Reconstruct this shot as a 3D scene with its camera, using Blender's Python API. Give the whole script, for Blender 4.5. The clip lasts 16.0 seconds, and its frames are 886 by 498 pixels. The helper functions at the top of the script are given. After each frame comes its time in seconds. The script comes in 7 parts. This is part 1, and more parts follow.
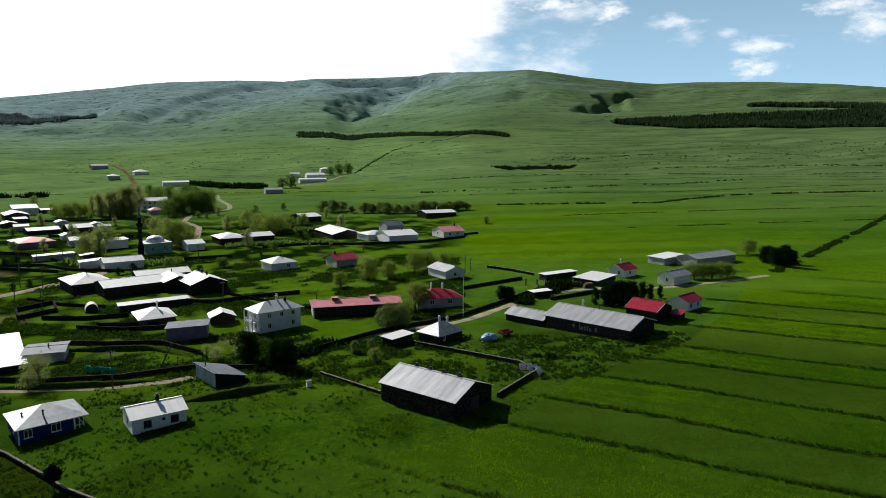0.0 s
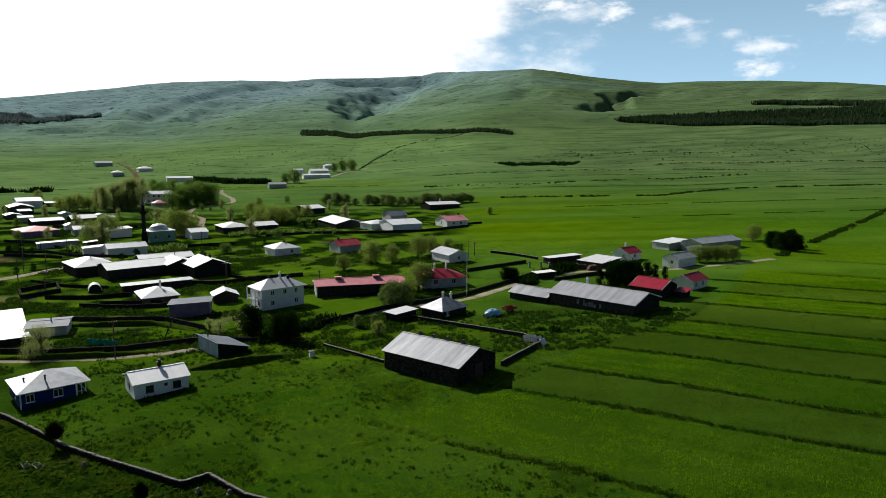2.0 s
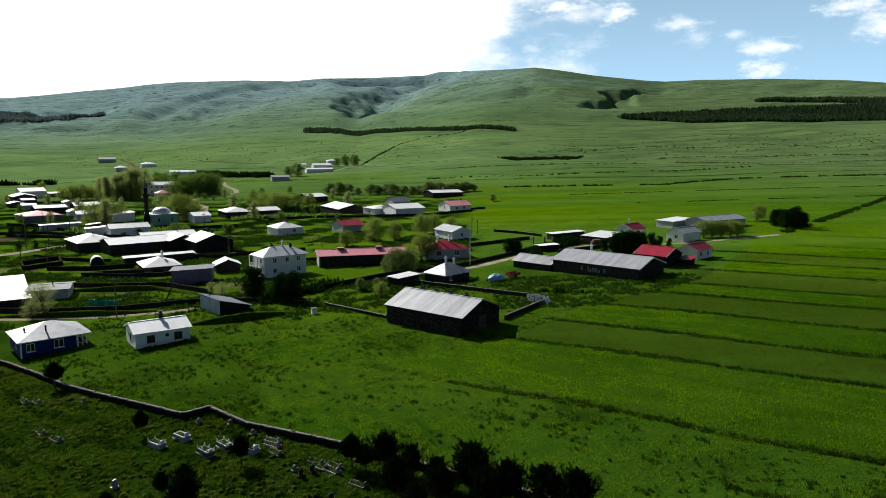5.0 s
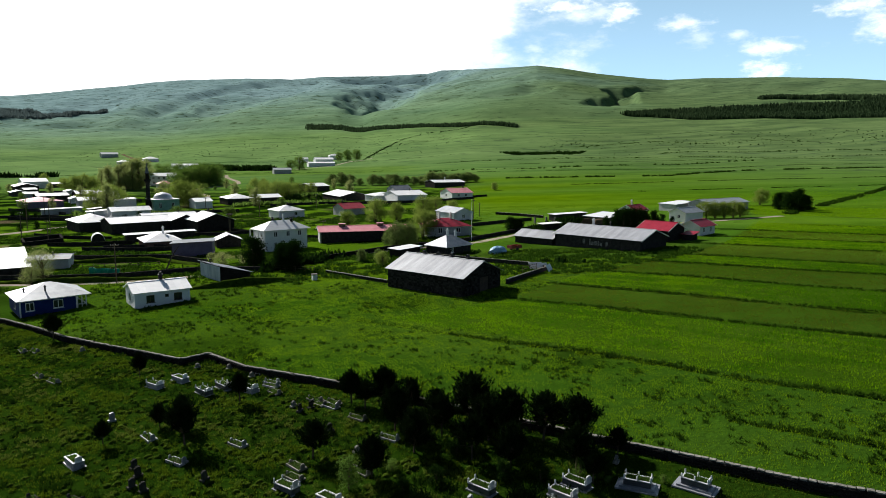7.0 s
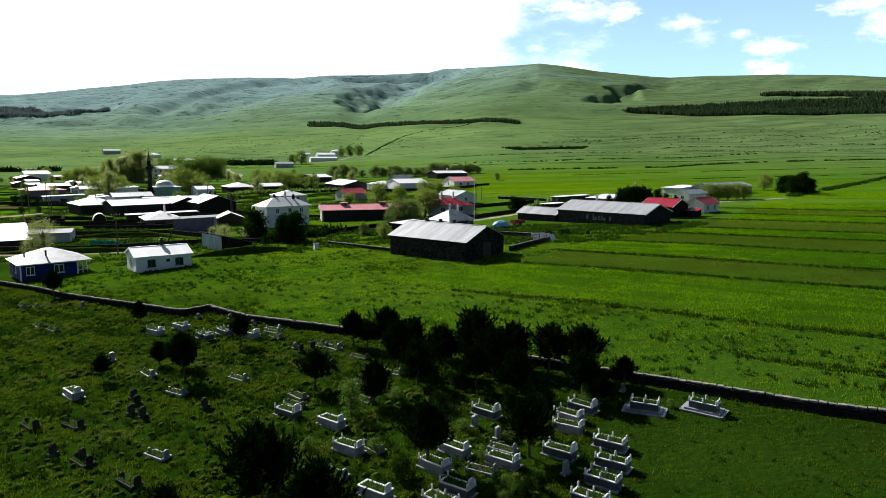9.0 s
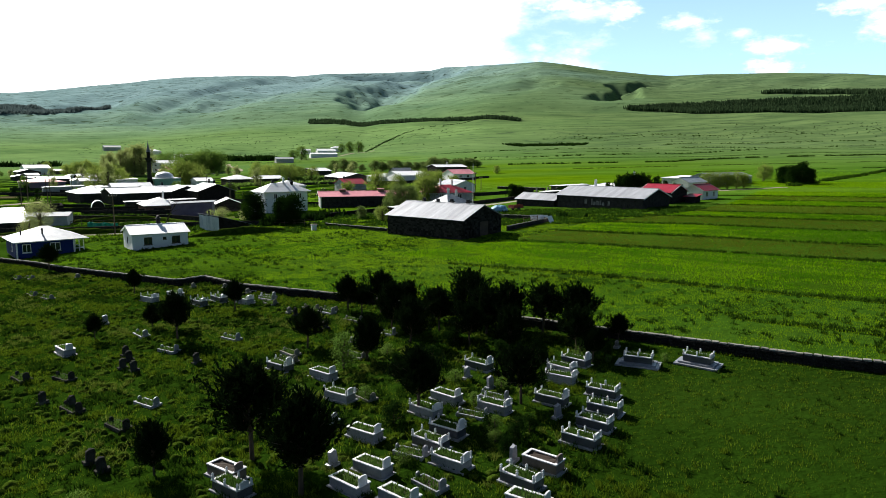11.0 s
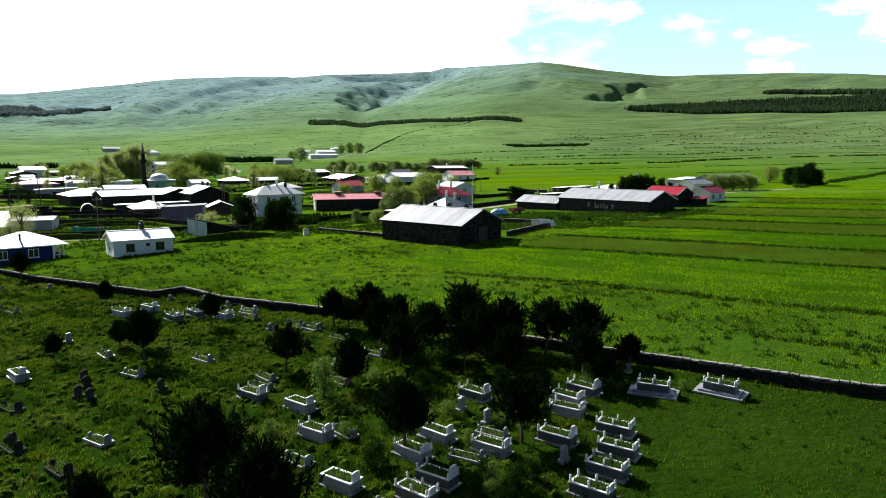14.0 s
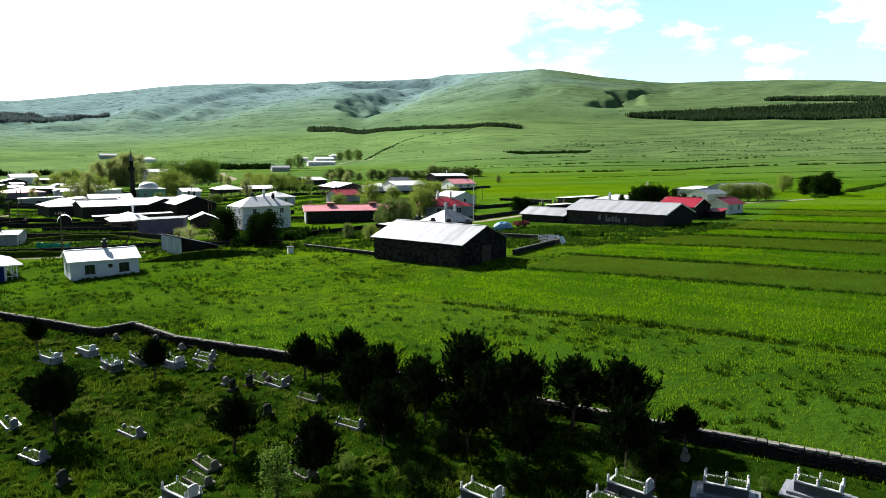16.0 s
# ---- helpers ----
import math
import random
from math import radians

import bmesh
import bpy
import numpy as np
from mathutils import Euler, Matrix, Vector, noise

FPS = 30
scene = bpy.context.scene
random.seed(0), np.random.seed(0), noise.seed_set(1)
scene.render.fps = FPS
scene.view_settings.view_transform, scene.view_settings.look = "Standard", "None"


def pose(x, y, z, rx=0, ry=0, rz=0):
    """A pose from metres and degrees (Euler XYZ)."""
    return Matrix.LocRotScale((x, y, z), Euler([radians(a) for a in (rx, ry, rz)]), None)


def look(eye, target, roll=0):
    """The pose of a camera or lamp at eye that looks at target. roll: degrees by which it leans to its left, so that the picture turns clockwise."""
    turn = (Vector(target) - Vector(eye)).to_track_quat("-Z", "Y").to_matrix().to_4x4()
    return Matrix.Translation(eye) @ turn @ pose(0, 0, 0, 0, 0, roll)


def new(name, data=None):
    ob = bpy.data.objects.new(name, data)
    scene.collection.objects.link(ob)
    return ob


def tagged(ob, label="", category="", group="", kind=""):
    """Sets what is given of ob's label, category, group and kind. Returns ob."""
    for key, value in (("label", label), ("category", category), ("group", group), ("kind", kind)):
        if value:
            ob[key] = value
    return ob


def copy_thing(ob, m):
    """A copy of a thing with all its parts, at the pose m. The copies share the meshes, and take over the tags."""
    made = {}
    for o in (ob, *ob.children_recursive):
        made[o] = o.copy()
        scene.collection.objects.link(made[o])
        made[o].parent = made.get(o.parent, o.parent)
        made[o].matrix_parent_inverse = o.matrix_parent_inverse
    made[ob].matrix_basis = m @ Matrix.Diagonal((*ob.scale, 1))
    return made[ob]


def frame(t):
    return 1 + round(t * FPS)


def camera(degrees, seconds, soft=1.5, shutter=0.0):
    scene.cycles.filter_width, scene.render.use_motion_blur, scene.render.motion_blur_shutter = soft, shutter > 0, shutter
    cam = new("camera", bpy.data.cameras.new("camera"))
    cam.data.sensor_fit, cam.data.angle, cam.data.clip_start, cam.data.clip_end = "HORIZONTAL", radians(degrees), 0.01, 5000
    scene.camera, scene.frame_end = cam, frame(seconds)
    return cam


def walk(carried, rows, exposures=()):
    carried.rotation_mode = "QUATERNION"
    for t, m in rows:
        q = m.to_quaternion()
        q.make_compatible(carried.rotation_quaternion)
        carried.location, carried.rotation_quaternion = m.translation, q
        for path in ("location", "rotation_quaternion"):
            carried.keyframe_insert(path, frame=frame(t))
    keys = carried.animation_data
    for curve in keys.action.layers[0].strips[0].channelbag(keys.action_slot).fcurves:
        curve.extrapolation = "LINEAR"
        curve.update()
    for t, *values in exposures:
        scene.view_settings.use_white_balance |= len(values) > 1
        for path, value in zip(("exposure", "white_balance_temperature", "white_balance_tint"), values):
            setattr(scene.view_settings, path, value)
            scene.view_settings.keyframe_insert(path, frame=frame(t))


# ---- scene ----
cam = camera(66.0, 16.0, soft=0.7)
METRES, EYE, TILT, LEAN, TURN = 48.0, 44.571, -8.0, 0.0, 0.0
ROWS = [
    (0.0, 0.0, 0.0, 0.0, 0.0, 0.0, -0.0),
    (0.5, -0.001, 0.0044, -0.0337, 0.08, 0.02, 0.01),
    (1.0, -0.0002, 0.009, -0.0651, 0.16, 0.03, -0.04),
    (1.5, -0.0013, 0.0115, -0.0973, 0.23, 0.08, -0.04),
    (2.0, -0.0002, 0.0158, -0.1257, 0.3, 0.07, -0.03),
    (2.5, -0.0003, 0.0196, -0.1566, 0.34, 0.11, -0.03),
    (3.0, -0.0013, 0.0216, -0.1907, 0.39, 0.09, -0.06),
    (3.5, -0.0013, 0.0257, -0.2199, 0.41, 0.11, -0.05),
    (4.0, -0.0011, 0.0289, -0.2482, 0.45, 0.14, -0.03),
    (6.5, 0.0006, 0.0467, -0.4013, 0.69, 0.18, -0.11),
    (7.0, 0.002, 0.0502, -0.4382, 0.71, 0.14, -0.17),
    (7.5, 0.002, 0.0544, -0.4695, 0.75, 0.12, -0.17),
    (8.0, 0.0017, 0.0598, -0.5009, 0.81, 0.12, -0.19),
    (8.5, -0.0004, 0.063, -0.5281, 0.88, 0.1, -0.14),
    (9.0, -0.0004, 0.0667, -0.5597, 0.88, 0.12, -0.14),
    (9.5, 0.0015, 0.0695, -0.5903, 0.87, 0.08, -0.18),
    (12.0, 0.0169, 0.0734, -0.6325, 0.99, -0.01, -0.2),
    (12.5, 0.0181, 0.08, -0.6312, 1.01, -0.15, -0.17),
    (13.0, 0.019, 0.0995, -0.6272, 1.02, -0.0, -0.16),
    (13.5, 0.0209, 0.1374, -0.6199, 1.02, 0.06, -0.14),
    (14.0, 0.0225, 0.1831, -0.6109, 1.01, 0.1, -0.16),
    (14.5, 0.0236, 0.242, -0.5993, 1.02, 0.17, -0.17),
    (15.0, 0.0239, 0.2981, -0.5891, 1.01, 0.22, -0.18),
    (15.5, 0.0231, 0.3634, -0.577, 1.01, 0.36, -0.19),
    (16.0, 0.0221, 0.4258, -0.5663, 1.0, 0.65, -0.18),
]
walk(cam, [(t, pose(0, 0, EYE, TILT, LEAN, TURN) @ pose(METRES * x, METRES * y, METRES * z, 90 + pitch, roll, yaw)) for t, x, y, z, yaw, pitch, roll in ROWS],
     [(0.0, 0.08), (4.0, 0.18), (8.0, 0.60), (12.5, 0.94), (16.0, 1.13)])

# ---- sky, sun ----
SUN_BEARING, SUN_HEIGHT = -42.0, 35.0
world = bpy.data.worlds.new("sky")
scene.world = world
world.use_nodes = True
wn, wl = world.node_tree.nodes, world.node_tree.links
wn.clear()
w_out = wn.new("ShaderNodeOutputWorld")
w_bg = wn.new("ShaderNodeBackground")
w_sky = wn.new("ShaderNodeTexSky")
w_sky.sky_type, w_sky.sun_disc = "NISHITA", False
w_sky.sun_elevation, w_sky.sun_rotation = radians(SUN_HEIGHT), radians(SUN_BEARING)
w_sky.altitude, w_sky.air_density, w_sky.dust_density = 1800, 0.7, 0.4
w_co = wn.new("ShaderNodeTexCoord")
w_sep = wn.new("ShaderNodeSeparateXYZ")
wl.new(w_co.outputs["Generated"], w_sep.inputs[0])


def wmath(op, a, b=None, clamp=False):
    n = wn.new("ShaderNodeMath")
    n.operation, n.use_clamp = op, clamp
    for i, v in enumerate((a, b)):
        if v is None:
            continue
        if isinstance(v, (int, float)):
            n.inputs[i].default_value = v
        else:
            wl.new(v, n.inputs[i])
    return n.outputs[0]


w_cl = wn.new("ShaderNodeTexNoise")
w_cl.inputs["Scale"].default_value, w_cl.inputs["Detail"].default_value, w_cl.inputs["Roughness"].default_value = 7.0, 7.0, 0.6
w_flat = wn.new("ShaderNodeMapping")
w_flat.inputs["Scale"].default_value = (1.0, 1.0, 2.2)
wl.new(w_co.outputs["Generated"], w_flat.inputs[0])
wl.new(w_flat.outputs[0], w_cl.inputs["Vector"])
w_curl = wn.new("ShaderNodeTexNoise")
w_curl.inputs["Scale"].default_value, w_curl.inputs["Detail"].default_value, w_curl.inputs["Roughness"].default_value = 48.0, 5.0, 0.6
wl.new(w_flat.outputs[0], w_curl.inputs["Vector"])


def wdot(v):
    n = wn.new("ShaderNodeVectorMath")
    n.operation = "DOT_PRODUCT"
    wl.new(w_co.outputs["Generated"], n.inputs[0])
    n.inputs[1].default_value = v
    return n.outputs["Value"]


def wrange(v, lo, hi, a=0.0, b=1.0, smooth=True):
    n = wn.new("ShaderNodeMapRange")
    n.interpolation_type = "SMOOTHSTEP" if smooth else "LINEAR"
    n.inputs["From Min"].default_value, n.inputs["From Max"].default_value = lo, hi
    n.inputs["To Min"].default_value, n.inputs["To Max"].default_value = a, b
    wl.new(v, n.inputs["Value"])
    return n.outputs[0]


# haze and cloud gather on the sun's side of the sky
w_face = wrange(wdot((-0.17, 0.985, 0.0)), -0.25, 0.75)
w_bank = wmath("MULTIPLY", wrange(wmath("ADD", wdot((-1.0, 0.0, 0.35)), wmath("MULTIPLY", wmath("SUBTRACT", w_cl.outputs["Fac"], 0.5), 0.55)), -0.13, 0.05), w_face)
w_bank = wmath("MULTIPLY", w_bank, wrange(w_sep.outputs[2], 0.62, 0.30))
w_thin = wrange(wmath("SUBTRACT", w_cl.outputs["Fac"], wmath("MULTIPLY", w_bank, 0.12)), 0.57, 0.72, 0.0, 0.22)
# small puffs: bearing, height in degrees, half width, half height, strength
PUFFS = ((9.0, 11.6, 2.6, 0.55, 0.9), (13.2, 10.9, 1.1, 0.75, 1.0), (18.2, 9.9, 1.5, 0.5, 0.7), (19.3, 8.7, 1.0, 0.5, 0.35), (24.4, 7.8, 2.0, 0.6, 0.8),
         (24.0, 6.3, 1.4, 0.7, 1.0), (29.4, 10.4, 1.7, 0.7, 0.9), (31.3, 8.9, 1.4, 1.0, 0.8), (21.9, 8.9, 1.0, 0.35, 0.5), (9.9, 8.1, 0.9, 0.4, 0.45), (6.7, 8.4, 0.8, 0.35, 0.4), (27.0, 12.5, 2.0, 0.6, 0.6))
w_puff = None
for bearing, up, half, tall, strong in PUFFS:
    b, e = radians(bearing), radians(up)
    across = wmath("DIVIDE", wdot((math.cos(b), -math.sin(b), 0.0)), radians(half))
    above = wmath("DIVIDE", wdot((-math.sin(e) * math.sin(b), -math.sin(e) * math.cos(b), math.cos(e))), radians(tall))
    far = wmath("POWER", wmath("ADD", wmath("MULTIPLY", across, across), wmath("MULTIPLY", above, above)), 0.5)
    body = wrange(wmath("ADD", far, wmath("MULTIPLY", wmath("SUBTRACT", w_curl.outputs["Fac"], 0.5), 3.2)), 1.5, -0.35, 0.0, strong * 0.9)
    body = wmath("MULTIPLY", body, wrange(wdot((math.cos(e) * math.sin(b), math.cos(e) * math.cos(b), math.sin(e))), 0.99, 0.996))
    w_puff = body if w_puff is None else wmath("MAXIMUM", w_puff, body)
w_mix = wn.new("ShaderNodeMix")
w_mix.data_type = "RGBA"
wl.new(wmath("MAXIMUM", wmath("SUBTRACT", w_bank, wmath("MULTIPLY", w_thin, w_bank)), w_puff, True), w_mix.inputs["Factor"])
# pale haze low over the horizon
w_haze = wn.new("ShaderNodeMix")
w_haze.data_type = "RGBA"
wl.new(wmath("MULTIPLY", wmath("POWER", 2.718, wmath("MULTIPLY", wmath("MAXIMUM", w_sep.outputs[2], 0.0), -3.2)), wmath("ADD", wmath("MULTIPLY", w_face, 0.85), 0.15)), w_haze.inputs["Factor"])
wl.new(w_sky.outputs[0], w_haze.inputs["A"])
w_haze.inputs["B"].default_value = (18.5, 30.0, 40.0, 1)
wl.new(w_haze.outputs["Result"], w_mix.inputs["A"])
w_mix.inputs["B"].default_value = (41.0, 41.4, 42.0, 1)
wl.new(w_mix.outputs["Result"], w_bg.inputs["Color"])
w_bg.inputs["Strength"].default_value = 0.0265
wl.new(w_bg.outputs[0], w_out.inputs["Surface"])

sun_data = bpy.data.lights.new("sun", "SUN")
sun_data.energy, sun_data.angle, sun_data.color = 5.0, radians(0.6), (1.0, 0.96, 0.89)
sun = new("sun", sun_data)
sb, sh = radians(SUN_BEARING), radians(SUN_HEIGHT)
sun.matrix_world = look((300 * math.sin(sb) * math.cos(sh), 300 * math.cos(sb) * math.cos(sh), 300 * math.sin(sh)), (0, 0, 0))


# ---- materials ----
def material(name, a, b, scale=1.0, rough=0.8, metal=0.0, bump=0.0, bump_scale=8.0, fine=0.35, each=0.0, coords="Object", spec=0.3, stretch=(1, 1, 1)):
    """Two tones mixed at a coarse and a fine scale, with relief; each: how much alike pieces differ."""
    m = bpy.data.materials.new(name)
    m.use_nodes = True
    n, l = m.node_tree.nodes, m.node_tree.links
    p = n["Principled BSDF"]
    p.inputs["Roughness"].default_value, p.inputs["Metallic"].default_value = rough, metal
    p.inputs["Specular IOR Level"].default_value = spec
    co = n.new("ShaderNodeTexCoord")
    mp = n.new("ShaderNodeMapping")
    mp.inputs["Scale"].default_value = stretch
    l.new(co.outputs[coords], mp.inputs[0])
    big, small = n.new("ShaderNodeTexNoise"), n.new("ShaderNodeTexNoise")
    for t, s, d in ((big, scale, 3), (small, scale * 9, 4)):
        t.inputs["Scale"].default_value, t.inputs["Detail"].default_value = s, d
        l.new(mp.outputs[0], t.inputs["Vector"])
    mix = n.new("ShaderNodeMix")
    mix.inputs["Factor"].default_value = fine
    l.new(big.outputs["Fac"], mix.inputs["A"])
    l.new(small.outputs["Fac"], mix.inputs["B"])
    ramp = n.new("ShaderNodeValToRGB")
    ramp.color_ramp.elements[0].position, ramp.color_ramp.elements[1].position = 0.33, 0.67
    ramp.color_ramp.elements[0].color, ramp.color_ramp.elements[1].color = (*a, 1), (*b, 1)
    l.new(mix.outputs["Result"], ramp.inputs[0])
    out = ramp.outputs[0]
    if each:
        info, hsv = n.new("ShaderNodeObjectInfo"), n.new("ShaderNodeHueSaturation")
        rng = n.new("ShaderNodeMapRange")
        rng.inputs["To Min"].default_value, rng.inputs["To Max"].default_value = 1 - each, 1 + each
        l.new(info.outputs["Random"], rng.inputs["Value"])
        l.new(rng.outputs[0], hsv.inputs["Value"])
        l.new(out, hsv.inputs["Color"])
        out = hsv.outputs[0]
    l.new(out, p.inputs["Base Color"])
    if bump:
        bt, bp = n.new("ShaderNodeTexNoise"), n.new("ShaderNodeBump")
        bt.inputs["Scale"].default_value, bt.inputs["Detail"].default_value = bump_scale, 5
        bp.inputs["Strength"].default_value, bp.inputs["Distance"].default_value = min(bump, 1.0), 0.05
        l.new(mp.outputs[0], bt.inputs["Vector"])
        l.new(bt.outputs["Fac"], bp.inputs["Height"])
        l.new(bp.outputs[0], p.inputs["Normal"])
    return m


def leaf_material(name, a, b, rough=0.6, through_light=0.35):
    """Foliage: tone differs leaf by leaf and tree by tree; some light passes through."""
    m = bpy.data.materials.new(name)
    m.use_nodes = True
    n, l = m.node_tree.nodes, m.node_tree.links
    p = n["Principled BSDF"]
    p.inputs["Roughness"].default_value, p.inputs["Specular IOR Level"].default_value = rough, 0.0
    geo, info = n.new("ShaderNodeNewGeometry"), n.new("ShaderNodeObjectInfo")
    add = n.new("ShaderNodeMath")
    add.operation = "MULTIPLY_ADD"
    l.new(info.outputs["Random"], add.inputs[0])
    add.inputs[1].default_value = 0.4
    half = n.new("ShaderNodeMath")
    half.operation = "MULTIPLY"
    half.inputs[1].default_value = 0.6
    l.new(geo.outputs["Random Per Island"], half.inputs[0])
    l.new(half.outputs[0], add.inputs[2])
    ramp = n.new("ShaderNodeValToRGB")
    ramp.color_ramp.elements[0].color, ramp.color_ramp.elements[1].color = (*a, 1), (*b, 1)
    l.new(add.outputs[0], ramp.inputs[0])
    l.new(ramp.outputs[0], p.inputs["Base Color"])
    tr, ms = n.new("ShaderNodeBsdfTranslucent"), n.new("ShaderNodeMixShader")
    l.new(ramp.outputs[0], tr.inputs["Color"])
    ms.inputs[0].default_value = through_light
    l.new(p.outputs[0], ms.inputs[1])
    l.new(tr.outputs[0], ms.inputs[2])
    l.new(ms.outputs[0], n["Material Output"].inputs["Surface"])
    return m


def ground_material():
    """Meadow: the sheet's 'cover' attribute says: red crop, green weeds and shade-darkened ground under blades, blue
    worn earth.
    """
    m = bpy.data.materials.new("meadow")
    m.use_nodes = True
    n, l = m.node_tree.nodes, m.node_tree.links
    p = n["Principled BSDF"]
    p.inputs["Roughness"].default_value, p.inputs["Specular IOR Level"].default_value = 0.95, 0.0
    co, at = n.new("ShaderNodeTexCoord"), n.new("ShaderNodeAttribute")
    at.attribute_name = "cover"
    sep = n.new("ShaderNodeSeparateColor")
    l.new(at.outputs["Color"], sep.inputs[0])

    def noise_tex(scale, detail=4.0, rough=0.55):
        t = n.new("ShaderNodeTexNoise")
        t.inputs["Scale"].default_value, t.inputs["Detail"].default_value, t.inputs["Roughness"].default_value = scale, detail, rough
        l.new(co.outputs["Object"], t.inputs["Vector"])
        return t.outputs["Fac"]

    def ramp(fac, a, b, lo=0.35, hi=0.65):
        r = n.new("ShaderNodeValToRGB")
        r.color_ramp.elements[0].position, r.color_ramp.elements[1].position = lo, hi
        r.color_ramp.elements[0].color, r.color_ramp.elements[1].color = (*a, 1), (*b, 1)
        l.new(fac, r.inputs[0])
        return r.outputs[0]

    def mix(fac, a, b):
        x = n.new("ShaderNodeMix")
        x.data_type = "RGBA"
        if isinstance(fac, float):
            x.inputs["Factor"].default_value = fac
        else:
            l.new(fac, x.inputs["Factor"])
        l.new(a, x.inputs["A"])
        l.new(b, x.inputs["B"])
        return x.outputs["Result"]

    wide, mid, grain = noise_tex(0.006, 5), noise_tex(0.09, 5), noise_tex(1.6, 6, 0.65)
    pasture = mix(0.5, ramp(wide, GRASS_DARK, GRASS_DRY), ramp(mid, GRASS_DARK, GRASS_MID))
    streak = n.new("ShaderNodeTexNoise")
    streak.inputs["Scale"].default_value, streak.inputs["Detail"].default_value = 1.0, 5.0
    lay = n.new("ShaderNodeMapping")
    lay.inputs["Scale"].default_value = (0.006, 0.05, 0.05)
    lay.inputs["Rotation"].default_value = (0, 0, 0.12)
    l.new(co.outputs["Object"], lay.inputs[0])
    l.new(lay.outputs[0], streak.inputs["Vector"])
    pasture = mix(0.4, pasture, ramp(streak.outputs["Fac"], GRASS_DARK, GRASS_DRY, 0.38, 0.62))
    pasture = mix(0.35, pasture, ramp(grain, GRASS_DARK, GRASS_MID, 0.3, 0.7))
    crop = mix(0.4, ramp(mid, CROP_A, CROP_B), ramp(grain, CROP_A, CROP_B, 0.3, 0.7))
    weeds = mix(0.5, ramp(mid, WEED_SHADE_A, WEED_SHADE_B), ramp(grain, WEED_SHADE_A, WEED_SHADE_B, 0.3, 0.7))
    earth = ramp(grain, EARTH_A, EARTH_B, 0.3, 0.7)
    hill = mix(0.5, ramp(wide, HAZY_HILL_A, HAZY_HILL_B, 0.3, 0.7), ramp(noise_tex(0.03, 6, 0.6), HAZY_HILL_A, HAZY_HILL_B, 0.3, 0.7))
    far_tone = n.new("ShaderNodeAttribute")
    far_tone.attribute_name = "far_tone"
    hill = mix(0.4, hill, ramp(streak.outputs["Fac"], HAZY_HILL_A, HAZY_HILL_B, 0.38, 0.62))
    olive_hill = mix(0.5, ramp(noise_tex(0.02, 6, 0.62), OLIVE_HILL_A, OLIVE_HILL_B, 0.32, 0.68), ramp(streak.outputs["Fac"], OLIVE_HILL_A, OLIVE_HILL_B, 0.36, 0.64))
    olive_share = n.new("ShaderNodeAttribute")
    olive_share.attribute_name = "olive_hill"
    hill = mix(olive_share.outputs["Fac"], hill, olive_hill)
    # low shrubs gathered along terraces, seen from afar
    lay2 = n.new("ShaderNodeMapping")
    lay2.inputs["Scale"].default_value = (0.030, 0.060, 0.060)
    l.new(co.outputs["Object"], lay2.inputs[0])
    shrub = n.new("ShaderNodeTexNoise")
    shrub.inputs["Scale"].default_value, shrub.inputs["Detail"].default_value, shrub.inputs["Roughness"].default_value = 1.0, 8.0, 0.68
    l.new(lay2.outputs[0], shrub.inputs["Vector"])
    many = n.new("ShaderNodeMapRange")
    many.inputs["From Min"].default_value, many.inputs["From Max"].default_value = 0.55, 0.64
    many.inputs["To Max"].default_value = 0.8
    l.new(shrub.outputs["Fac"], many.inputs["Value"])
    plain = n.new("ShaderNodeRGB")
    plain.outputs[0].default_value = (*SHRUB, 1)
    hill = mix(many.outputs[0], hill, plain.outputs[0])
    vale = mix(0.5, ramp(wide, VALE_A, VALE_B), mix(0.5, ramp(streak.outputs["Fac"], VALE_A, VALE_B, 0.38, 0.62), ramp(noise_tex(0.03, 6, 0.6), VALE_A, VALE_B)))
    vale = mix(olive_share.outputs["Fac"], vale, olive_hill)
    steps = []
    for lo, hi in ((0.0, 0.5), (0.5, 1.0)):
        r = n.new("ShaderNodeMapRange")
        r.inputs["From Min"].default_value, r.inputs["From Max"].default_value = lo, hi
        l.new(far_tone.outputs["Fac"], r.inputs["Value"])
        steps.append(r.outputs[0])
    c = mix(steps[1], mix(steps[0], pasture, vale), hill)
    lie = n.new("ShaderNodeMapRange")
    lie.inputs["From Min"].default_value, lie.inputs["From Max"].default_value = 0.0, 0.2
    lie.inputs["To Max"].default_value = 0.75
    l.new(far_tone.outputs["Fac"], lie.inputs["Value"])
    both = n.new("ShaderNodeMath")
    both.operation = "MULTIPLY"
    l.new(lie.outputs[0], both.inputs[0])
    l.new(many.outputs[0], both.inputs[1])
    c = mix(both.outputs[0], c, plain.outputs[0])
    crop = mix(0.35, crop, ramp(streak.outputs["Fac"], CROP_A, CROP_B, 0.4, 0.6))
    c = mix(sep.outputs[0], c, crop)
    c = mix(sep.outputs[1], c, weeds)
    c = mix(sep.outputs[2], c, earth)
    l.new(c, p.inputs["Base Color"])
    bp = n.new("ShaderNodeBump")
    bp.inputs["Strength"].default_value, bp.inputs["Distance"].default_value = 0.9, 0.22
    l.new(noise_tex(2.2, 5, 0.6), bp.inputs["Height"])
    l.new(bp.outputs[0], p.inputs["Normal"])
    return m


